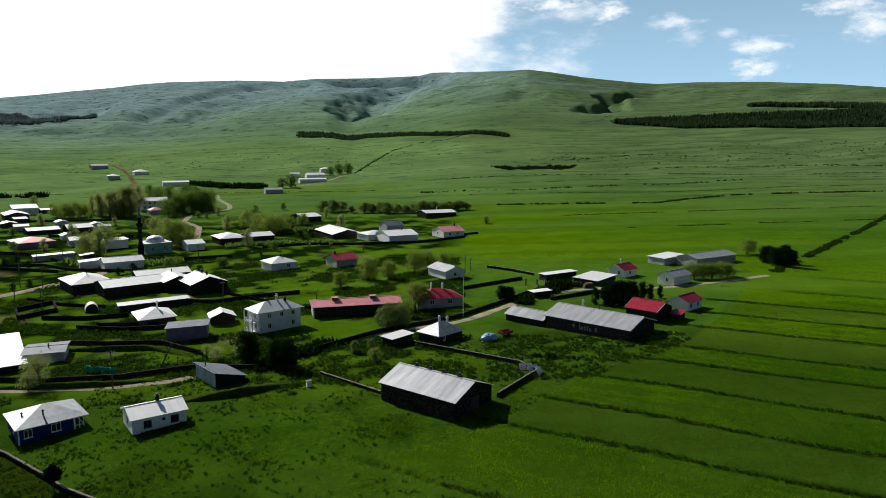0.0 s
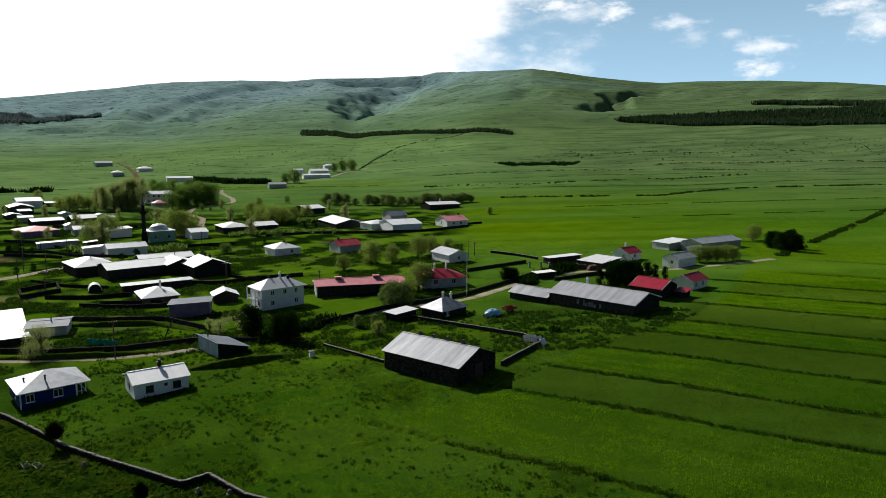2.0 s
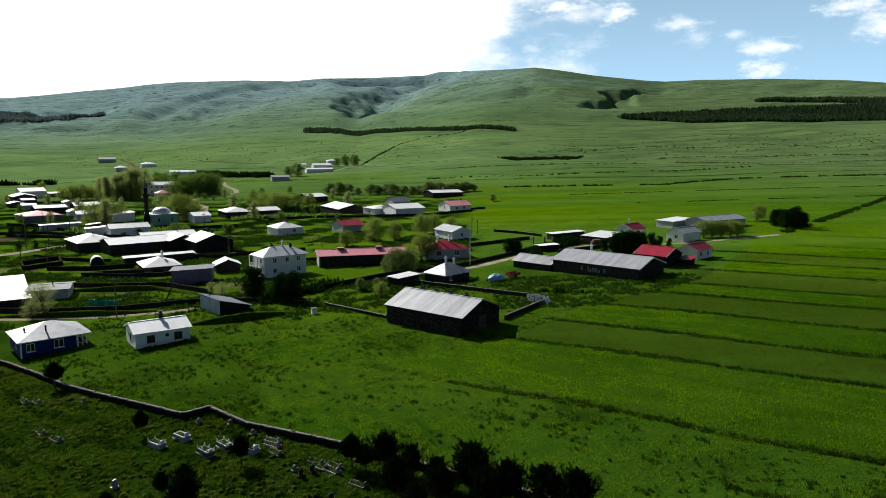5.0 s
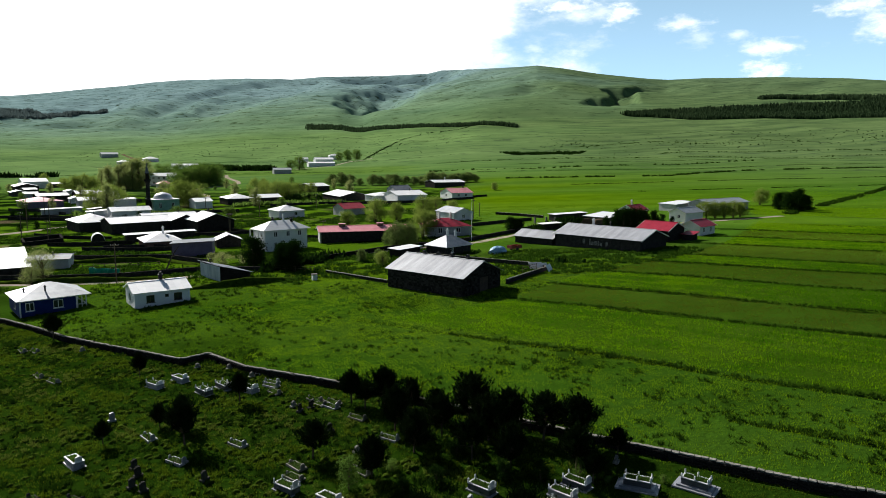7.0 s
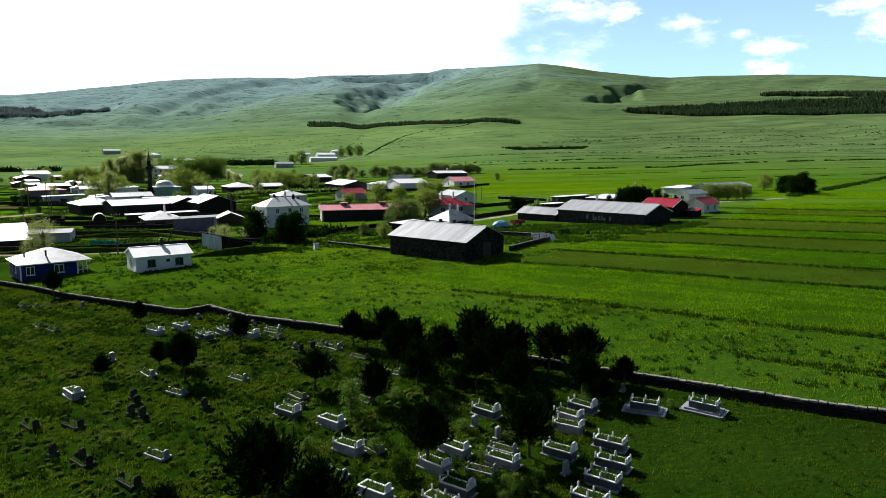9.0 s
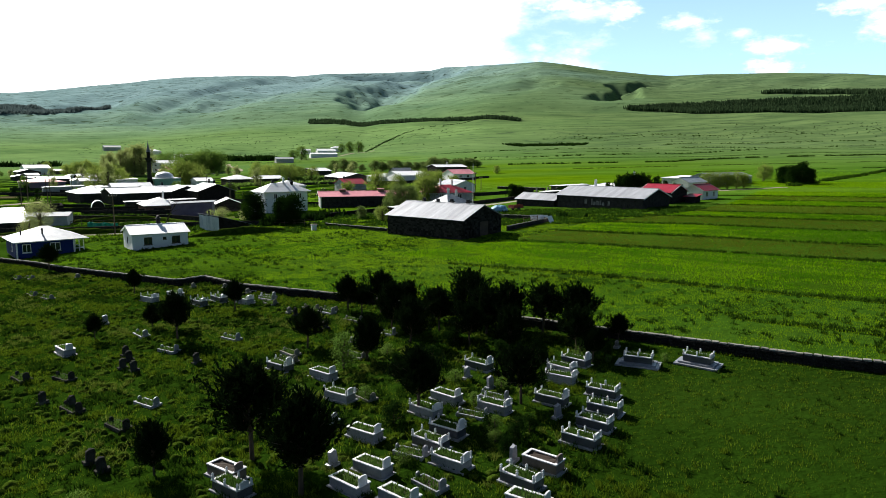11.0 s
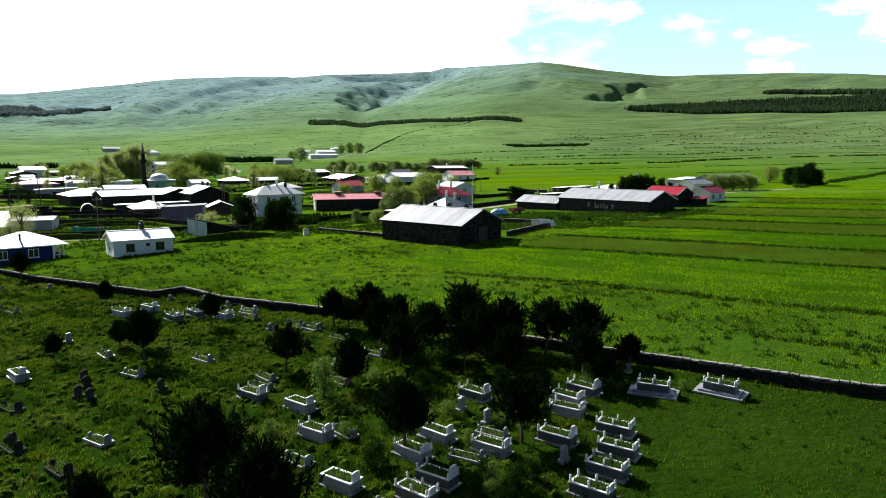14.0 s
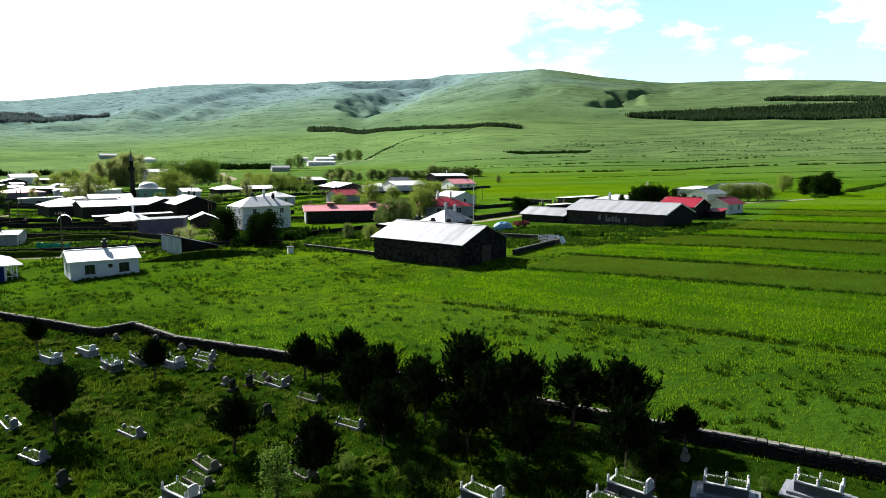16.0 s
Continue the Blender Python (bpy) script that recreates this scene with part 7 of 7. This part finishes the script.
bright = gx + 0.35 * (gy - 60) + 5 * waves(gx, gy, 9, 162) > -14
for keep, mat, label in ((ok & ~bright, GRASS, "uneven pasture grass beside the barn"), (ok & bright, GRASS_BRIGHT, "bright yellow-green pasture grass")):
    blades("pasture_grass", gx[keep], gy[keep], 0.15 * rng_g.uniform(0.6, 1.3, keep.sum()), mat, label, "grass", 88, spread=0.4, wide=0.13, loose=1.6)
gx, gy, rng_g = patch(-60, 60, 40, 135, 2.6, 89)
v = rows_across(gx, gy)
ok = ~below_wall(gx, gy) & (gx < crop_edge(gy) + (v < 65.4) * 60) & (waves(gx, gy, 11, 90) + 0.9 * waves(gx, gy, 2.4, 91) > 0.1 + 0.85 * (gx + 0.35 * (gy - 60) > -14)) & (np.abs(gx) < gy * 0.7 + 4)
blades("pasture_weeds", gx[ok], gy[ok], 0.27 * rng_g.uniform(0.5, 1.4, ok.sum()), WEEDS, "dark clumps of weeds in the pasture", "weeds", 92, per=11, spread=1.0, wide=0.18)
gx, gy, rng_g = patch(-10, 105, 50, 165, 9, 93)
v = rows_across(gx, gy)
ok = (v > 66) & (gx > crop_edge(gy)) & (np.abs(gx) < gy * 0.72) & (waves(gx, gy, 13, 115) + 0.7 * waves(gx, gy, 2.6, 116) > -1.7)
ok &= np.abs(v[:, None] - np.array(STRIPS)[None, :] + 0.25 * np.sin(gx * 0.3)[:, None]).min(1) > 0.95
tone = np.array(TONES)[np.clip(np.searchsorted(STRIPS, v), 0, len(TONES) - 1)]
rich = ok & (tone + rng_g.normal(0, 0.12, len(v)) > 0.65)
along = gx * math.cos(TURN_ROWS) - gy * math.sin(TURN_ROWS)
fresh = 0.8 + 0.7 * waves(along * 0.10, v, 2.2, 180) + 0.35 * waves(gx, gy, 12, 181) - 0.020 * (gx - crop_edge(gy)) > rng_g.uniform(0, 1, len(v))
for keep, mat, label in ((rich & fresh, CROPS, "bright green young crop in long strips"), (rich & ~fresh, CROPS_DEEP, "deep green young crop in long strips")):
    blades("young_crop", gx[keep], gy[keep], 0.20 * rng_g.uniform(0.7, 1.2, keep.sum()), mat, label, "crop", 94, per=7, spread=0.28, wide=0.155, loose=2.0)
poor = ok & ~rich
blades("olive_crop", gx[poor], gy[poor], 0.15 * rng_g.uniform(0.7, 1.2, poor.sum()), STUBBLE, "thin olive-green growth in the fallow strips", "crop", 122, per=6, spread=0.5, wide=0.16, loose=2.2)
gx, gy, rng_g = patch(30, 260, 150, 330, 1.6, 123)
v = rows_across(gx, gy)
ok = (gx > crop_edge(gy)) & (np.abs(gx) < gy * 0.72) & (np.hypot(gx, gy) > 178) & (np.array(TONES)[np.clip(np.searchsorted(STRIPS, v), 0, len(TONES) - 1)] + 0.2 * waves(gx, gy, 5, 125) > 0.6)
blades("far_crop", gx[ok], gy[ok], 0.24 * rng_g.uniform(0.7, 1.2, ok.sum()), CROPS, "green growth in the farther strips", "crop", 126, per=5, spread=0.4, wide=0.3, loose=2.0)
edge_x, edge_y = [], []
for s in STRIPS[:10]:
    rng_g = np.random.RandomState(int(s * 10))
    a = rng_g.uniform(-40, 110, 1800)
    w = s + rng_g.normal(0, 0.25, 1800) + 0.4 * np.sin(a * 0.21)
    x, y = a * math.cos(TURN_ROWS) + w * math.sin(TURN_ROWS), -a * math.sin(TURN_ROWS) + w * math.cos(TURN_ROWS)
    ok = (x > crop_edge(y) - 8) & ~below_wall(x, y) & (y > 20)
    edge_x.append(x[ok])
    edge_y.append(y[ok])
edge_x, edge_y = np.concatenate(edge_x), np.concatenate(edge_y)
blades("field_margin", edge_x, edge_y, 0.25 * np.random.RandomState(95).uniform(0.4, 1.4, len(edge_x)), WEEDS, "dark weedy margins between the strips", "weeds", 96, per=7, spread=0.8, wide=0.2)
row_x, row_y = [], []
for s, thick, seed in OLD_ROWS:
    rng_g = np.random.RandomState(seed)
    a = rng_g.uniform(-40, 70, 1000)
    w = s + rng_g.normal(0, thick, 1000) + 0.5 * np.sin(a * 0.11 + seed)
    x, y = a * math.cos(TURN_ROWS) + w * math.sin(TURN_ROWS), -a * math.sin(TURN_ROWS) + w * math.cos(TURN_ROWS)
    ok = ~below_wall(x, y - 1.5) & (y > 20) & (np.abs(x) < 0.75 * y) & (waves(x, y, 9, seed) + 0.6 * waves(x, y, 3, seed + 1) > 0.1)
    row_x.append(x[ok])
    row_y.append(y[ok])
row_x, row_y = np.concatenate(row_x), np.concatenate(row_y)
blades("weed_rows", row_x, row_y, 0.24 * np.random.RandomState(171).uniform(0.4, 1.4, len(row_x)), WEEDS, "broken dark rows of weeds along old plough lines", "weeds", 172, per=8, spread=0.9, wide=0.2)
gx, gy, rng_g = patch(8, 50, 112, 140, 2.2, 97)
ok = (gx < crop_edge(gy) + 1) & (waves(gx, gy, 9, 98) > -0.5)
blades("nettle_bed", gx[ok], gy[ok], 0.42 * rng_g.uniform(0.5, 1.4, ok.sum()), NETTLES, "tall dark weeds before the long barn", "weeds", 99, per=10, spread=1.0)


# ---- gardens and yards of the village ----
gx, gy, rng_g = patch(-125, 14, 106, 250, 2.2, 101)
plots = 0.35 + 1.1 * waves(gx, gy, 34, 16) + 0.6 * waves(gx, gy, 13, 17)
ok = (plots > 0.45) & (gx < 6) & (gx > -0.72 * gy) & ~((gx > -24) & (gy > 150) & (gy < 164))
blades("garden_weeds", gx[ok], gy[ok], 0.42 * rng_g.uniform(0.4, 1.4, ok.sum()), NETTLES, "dark weeds and garden growth between the houses", "weeds", 102, per=7, spread=0.9, wide=0.4)
gx, gy, rng_g = patch(-125, 60, 106, 260, 5.0, 103)
ok = (gx < crop_edge(gy) - 2) & (gx > -0.72 * gy) & (waves(gx, gy, 20, 160) + 0.7 * waves(gx, gy, 6, 161) > 0.2)
blades("meadow_grass", gx[ok], gy[ok], 0.16 * rng_g.uniform(0.5, 1.4, ok.sum()), GRASS, "meadow grass between the houses", "grass", 104, per=4, spread=0.6, wide=0.22, loose=1.5)


# ---- mosque ----
def mosque():
    x, y, rot = -121.5, 285.5, -52
    z = ground_z(x, y)
    root = thing("mosque", pose(x, y, z, 0, 0, rot) @ Matrix.Diagonal((0.85, 0.85, 0.8, 1)), "pale green mosque with a grey dome", "mosque")
    for s, run, m in ((0, 13, pose(0, -6, 0)), (1, 12 - 0.6, pose(6.5, 0, 0, 0, 0, 90)), (2, 13, pose(0, 6, 0, 0, 0, 180)), (3, 12 - 0.6, pose(-6.5, 0, 0, 0, 0, -90))):
        w = part("wall", wall_bm(run, 5.6, 0.3, [(-3, 1.4, 1.2, 2.4), (3, 1.4, 1.2, 2.4)]), GREEN, root, at=m)
        for u in (-3, 3):
            window_in(w, pose(u, 0, 1.4), 1.2, 2.4, FRAME)
    bm = slab(bmesh.new(), [(-6.9, -6.4, 5.75), (6.9, -6.4, 5.75), (6.9, 6.4, 5.75), (-6.9, 6.4, 5.75)], 0.15)
    part("roof", bm, LEAD, root)
    part("drum", turned(bmesh.new(), [(4.3, 5.7), (4.3, 6.4), (4.45, 6.4), (4.45, 6.55)], 24), WHITE, root)
    rings = [(4.25 * math.cos(a), 6.5 + 2.5 * math.sin(a)) for a in [i * math.pi / 2 / 9 for i in range(9)]] + [(0.1, 9.0), (0.06, 9.6)]
    part("dome", turned(bmesh.new(), rings, 28), LEAD, root, "grey metal dome", smooth=True)
    for k in (-3, 0, 3):
        part("porch_dome", turned(bmesh.new(), [(1.4 * math.cos(a), 3.6 + 1.1 * math.sin(a)) for a in [i * math.pi / 2 / 6 for i in range(6)]] + [(0.05, 4.75)], 14, -8.2, k), LEAD, root, smooth=True)
    part("porch", boxed(-9.8, -4.8, -0.3, -6.55, 4.8, 3.6, bevel=0.05), WHITE, root)
    mx, my = -124.7, 278.9
    mz = ground_z(mx, my)
    tower = thing("minaret", pose(mx, my, mz) @ Matrix.Diagonal((0.85, 0.85, 0.86, 1)), "tall slender dark minaret with a pointed cap", "minaret")
    part("base", turned(bmesh.new(), [(1.5, -0.5), (1.5, 4.0), (1.05, 5.2)], 8), STONE_DARK, tower)
    part("shaft", turned(bmesh.new(), [(1.0, 5.2), (0.88, 14.2)], 14), STONE_DARK, tower)
    part("balcony", turned(bmesh.new(), [(0.9, 13.2), (1.5, 14.2), (1.5, 15.1), (1.4, 15.1), (1.4, 14.3), (0.8, 14.3)], 14), STONE_DARK, tower)
    part("upper_shaft", turned(bmesh.new(), [(0.8, 14.2), (0.74, 17.6), (0.95, 17.7), (0.95, 17.9)], 14), STONE_DARK, tower)
    part("spire", turned(bmesh.new(), [(0.95, 17.9), (0.5, 20.0), (0.08, 22.6), (0.04, 23.6)], 14), SLATE, tower)


mosque()


# ---- poles and small things ----
def pole(x, y, high, label="weathered wooden utility pole with insulators", name="utility_pole", arm=True):
    root = thing(name, pose(x, y, ground_z(x, y), 0, 0, 30), label, "pole", "utility poles")
    part("shaft", turned(bmesh.new(), [(0.13, -0.4), (0.08, high)], 8), WOOD, root)
    if arm:
        part("crossarm", boxed(-0.7, -0.05, high - 0.5, 0.7, 0.05, high - 0.38), WOOD, root)
        for k in (-0.6, -0.2, 0.2, 0.6):
            part("insulator", turned(bmesh.new(), [(0.04, high - 0.38), (0.05, high - 0.25), (0.02, high - 0.18)], 6, k, 0), FRAME, root)


def tarp_heap(x, y):
    root = thing("covered_heap", pose(x, y, ground_z(x, y), 0, 0, 25), "heap under a pale blue tarpaulin weighted with stones", "tarpaulin")
    rng = random.Random(5)
    bm = bmesh.new()
    rings = []
    for i in range(9):
        a = i / 8 * math.pi / 2
        rings.append([bm.verts.new(((2.0 * math.cos(a) ** 0.7) * math.cos(t) * rng.uniform(0.9, 1.08), (1.4 * math.cos(a) ** 0.7) * math.sin(t) * rng.uniform(0.9, 1.08), 1.5 * math.sin(a) * rng.uniform(0.94, 1.04) - 0.05)) for t in [2 * math.pi * k / 18 for k in range(18)]])
    for a, b in zip(rings, rings[1:]):
        for k in range(18):
            bm.faces.new((a[k], a[(k + 1) % 18], b[(k + 1) % 18], b[k]))
    bm.faces.new(rings[-1])
    part("tarpaulin", bm, TARP_BLUE, root)
    for k in range(10):
        a = 2 * math.pi * k / 10
        part("weight_stone", stone_bm(0.35, 0.3, 0.22, rng), STONE, root, at=pose(2.05 * math.cos(a), 1.5 * math.sin(a), 0, 0, 0, k * 40))


tarp_heap(9.6, 137.5)


def farm_trailer(x, y, rot):
    root = thing("farm_trailer", pose(x, y, ground_z(x, y), 0, 0, rot), "small red farm trailer on two wheels", "trailer")
    part("bed", boxed(-1.4, -0.8, 0.55, 1.4, 0.8, 0.65), RUST, root)
    for a in ((-1.4, -0.8, 0.65, 1.4, -0.74, 1.15), (-1.4, 0.74, 0.65, 1.4, 0.8, 1.15), (-1.4, -0.74, 0.65, -1.34, 0.74, 1.15), (1.34, -0.74, 0.65, 1.4, 0.74, 1.15)):
        part("side_board", boxed(*a), RUST, root)
    part("drawbar", boxed(1.4, -0.05, 0.5, 2.6, 0.05, 0.58), SOOT, root)
    for s in (-1, 1):
        bm = turned(bmesh.new(), [(0.2, -0.1), (0.36, -0.1), (0.4, 0), (0.36, 0.1), (0.2, 0.1)], 16)
        part("wheel", bm, SOOT, root, at=pose(0, s * 0.85, 0.38, 90, 0, 0))


farm_trailer(13.2, 140.5, 40)


def green_net(x, y, rot):
    root = thing("green_net", pose(x, y, ground_z(x, y), 0, 0, rot), "bright green net hung over a garden fence", "net")
    bm = bmesh.new()
    rng = random.Random(9)
    rows = [[bm.verts.new((-3.2 + 6.4 * i / 14, 0.25 * math.sin(i * 1.3) + rng.uniform(-0.1, 0.1), (0.05, 0.55, 1.0, 1.15 + 0.1 * math.sin(i))[k])) for k in range(4)] for i in range(15)]
    for i in range(14):
        for k in range(3):
            bm.faces.new((rows[i][k], rows[i + 1][k], rows[i + 1][k + 1], rows[i][k + 1]))
    net = part("net", bm, TARP_GREEN, root)
    mod = net.modifiers.new("thickness", "SOLIDIFY")
    mod.thickness = 0.04
    for k in range(4):
        part("stake", turned(bmesh.new(), [(0.05, -0.3), (0.04, 1.35)], 6, -3.1 + 2.05 * k, 0.35), WOOD, root)


green_net(-63.5, 122.0, -10)
for px, py, ph in ((-57.0, 113.3, 6.9), (-118.3, 198.2, 8.5), (-148.5, 235.6, 8.0), (-62.2, 189.9, 5.5), (-31.8, 269.8, 5.0), (7.1, 216.0, 6.0), (9.1, 221.0, 4.5), (-33.3, 175.8, 4.2), (-95.0, 262.0, 6.0), (-104.0, 173.0, 6.0), (-132.5, 210.0, 8.0), (-120.9, 188.7, 7.0), (-58.6, 178.0, 6.5), (-68.3, 241.3, 6.0), (-54.7, 275.5, 6.0), (-134.6, 238.9, 8.0), (-154.5, 256.3, 8.0)):
    pole(px, py, ph)
flag = thing("flagpole", pose(4.8, 158.5, ground_z(4.8, 158.5)), "tall thin pale flagpole without a flag", "pole")
part("shaft", turned(bmesh.new(), [(0.09, -0.3), (0.05, 9.5), (0.09, 9.5), (0.02, 9.7)], 8), FRAME, flag)



def bare_tree(x, y, high):
    """A dead tree: a leaning trunk with a few bare limbs."""
    root = thing("dead_tree", pose(x, y, ground_z(x, y), 0, 22, 20) @ Matrix.Diagonal((high, high, high, 1)), "bare grey dead tree leaning over a garden", "tree")
    bm = bmesh.new()
    limb(bm, (0, 0, -0.05), (0.02, 0, 0.5), 0.03, 0.018, 7)
    limb(bm, (0.02, 0, 0.49), (0.12, 0.05, 1.0), 0.018, 0.004)
    for a, h, r in ((0.4, 0.5, 0.32), (2.2, 0.55, 0.3), (3.9, 0.62, 0.28), (5.2, 0.7, 0.22), (1.3, 0.78, 0.2)):
        limb(bm, (0.03, 0, h), (0.03 + r * math.cos(a), r * math.sin(a), h + 0.25), 0.01, 0.002, 5)
    part("trunk", bm, BARK, root)


bare_tree(-53.2, 124.3, 5.6)


def hoop_shelter(x, y):
    """A small barrel-vaulted shelter, pale sheet over hoops, dark inside."""
    root = thing("hoop_shelter", pose(x, y, ground_z(x, y), 0, 0, -60), "small barrel-shaped shelter with a pale sheet cover", "shelter")
    bm = bmesh.new()
    n = 10
    outer = [[bm.verts.new((px, 1.6 * math.cos(math.pi * k / n), 0.3 + 1.9 * math.sin(math.pi * k / n))) for k in range(n + 1)] for px in (-1.8, 1.8)]
    inner = [[bm.verts.new((px, 1.52 * math.cos(math.pi * k / n), 0.3 + 1.82 * math.sin(math.pi * k / n))) for k in range(n + 1)] for px in (-1.8, 1.8)]
    for k in range(n):
        bm.faces.new((outer[0][k], outer[1][k], outer[1][k + 1], outer[0][k + 1]))
        bm.faces.new((inner[0][k + 1], inner[1][k + 1], inner[1][k], inner[0][k]))
        for e in (0, 1):
            bm.faces.new((outer[e][k], outer[e][k + 1], inner[e][k + 1], inner[e][k]))
    part("cover", bm, ZINC, root)
    for px, label in ((-1.7, "dark back wall"), (1.62, "dark boarded front")):
        wall = turned(bmesh.new(), [(1.5, -0.05), (1.5, 0.05)], 24)
        part("end_wall", wall, STONE_DARK, root, label, at=pose(px, 0, 0.35, 0, 90, 0) @ Matrix.Diagonal((1.18, 1, 1, 1)))
    for s in (-1, 1):
        part("side_wall", boxed(-1.8, s * 1.52 - 0.1, -0.3, 1.8, s * 1.52 + 0.1, 0.35), STONE_DARK, root)


hoop_shelter(-92.1, 174.9)
house("cream_shed", "small open shed with a cream sheet roof", "shed", 25.9, 179.0, 2.6, 5.0, -70, 1.5, 0.2, roof="mono", wall=STONE_DARK, cover=FRAME, thick=0.2)
block = thing("concrete_block", pose(-22.8, 111.6, ground_z(-22.8, 111.6), 0, 0, 25), "small white concrete well cover in the grass", "well")
part("shaft", boxed(-0.4, -0.4, -0.2, 0.4, 0.4, 0.9, bevel=0.05), WHITE, block)
part("lid", boxed(-0.5, -0.5, 0.9, 0.5, 0.5, 1.02, bevel=0.03), COPING, block)
for k, (px, py, rz) in enumerate(((15.9, 116.4, 40), (16.8, 114.9, 65), (14.8, 117.6, 10))):
    sheet = thing("metal_sheet", pose(px, py, ground_z(px, py), 0, 0, rz), "pale metal sheet leaning on the yard wall", "sheet", "leaning sheets")
    part("panel", slab(bmesh.new(), [(-1.2, -0.35, 0.0), (1.2, -0.35, 0.0), (1.2, 0.25, 1.1), (-1.2, 0.25, 1.1)], 0.04), ZINC, sheet)


def rail_fence(label, pts, high=1.05):
    """A rough fence of round posts and two rails."""
    root = thing("rail_fence", Matrix.Identity(4), label, "fence")
    spots = wall_path(pts, 1.9)
    for x, y, rot, l in spots:
        z = ground_z(x, y)
        part("post", turned(bmesh.new(), [(0.06, z - 0.3), (0.05, z + high), (0.01, z + high + 0.04)], 7, x, y), WOOD, root)
    for (x0, y0, _, _), (x1, y1, _, _) in zip(spots, spots[1:]):
        for h in (0.45, 0.9):
            bm = bmesh.new()
            limb(bm, (x0, y0, ground_z(x0, y0) + h), (x1, y1, ground_z(x1, y1) + h), 0.045, 0.04, 6)
            part("rail", bm, WOOD, root)


rail_fence("weathered wooden rail fence under the villa trees", [(-33.5, 122.5), (-29, 121), (-23.5, 119.5)])
rail_fence("weathered wooden rail fence of the barn pen", [(11.5, 113.5), (15.5, 117.5)])
rail_fence("grey wooden fence along a village garden", [(-74, 128), (-64, 129.5), (-56, 131)])
rail_fence("grey wooden fence beside the meadow", [(-52, 206), (-44, 214), (-36, 222)])
rail_fence("grey wooden fence beside the village lane", [(-70, 222), (-60, 224), (-52, 228)])


def woodpile(x, y, rot, seed):
    """Stacked firewood: short round logs in courses."""
    rng = random.Random(seed)
    root = thing("woodpile", pose(x, y, ground_z(x, y), 0, 0, rot), "stack of weathered firewood logs in the farmyard", "woodpile", "farmyard woodpiles")
    meshes = []
    for k in range(4):
        bm = turned(bmesh.new(), [(0.17 - 0.02 * k, -0.6), (0.18 - 0.02 * k, 0.0), (0.165 - 0.02 * k, 0.6)], 8)
        me = bpy.data.meshes.new("log")
        bm.to_mesh(me)
        bm.free()
        me.materials.append(WOOD)
        meshes.append(me)
    for row in range(5):
        for i in range(11 - row):
            ob = new("log", meshes[rng.randrange(4)])
            ob.parent = root
            ob.matrix_basis = pose(-1.7 + 0.34 * (i + row / 2) + rng.uniform(-0.03, 0.03), rng.uniform(-0.08, 0.08), 0.14 + 0.29 * row, 90 + rng.uniform(-4, 4), 0, rng.uniform(-4, 4))


woodpile(41.0, 188.5, 20, 3)
woodpile(38.2, 190.5, -30, 4)
for px, py in ((24.0, 194.8), (27.2, 194.4), (29.3, 192.3)):
    post = thing("gate_post", pose(px, py, ground_z(px, py), 0, 0, 15), "pale concrete gate post by the farm lane", "post", "farm gate posts")
    part("shaft", boxed(-0.22, -0.22, -0.3, 0.22, 0.22, 1.7, bevel=0.03), COPING, post)
    part("cap", boxed(-0.28, -0.28, 1.7, 0.28, 0.28, 1.82, bevel=0.03), COPING, post)
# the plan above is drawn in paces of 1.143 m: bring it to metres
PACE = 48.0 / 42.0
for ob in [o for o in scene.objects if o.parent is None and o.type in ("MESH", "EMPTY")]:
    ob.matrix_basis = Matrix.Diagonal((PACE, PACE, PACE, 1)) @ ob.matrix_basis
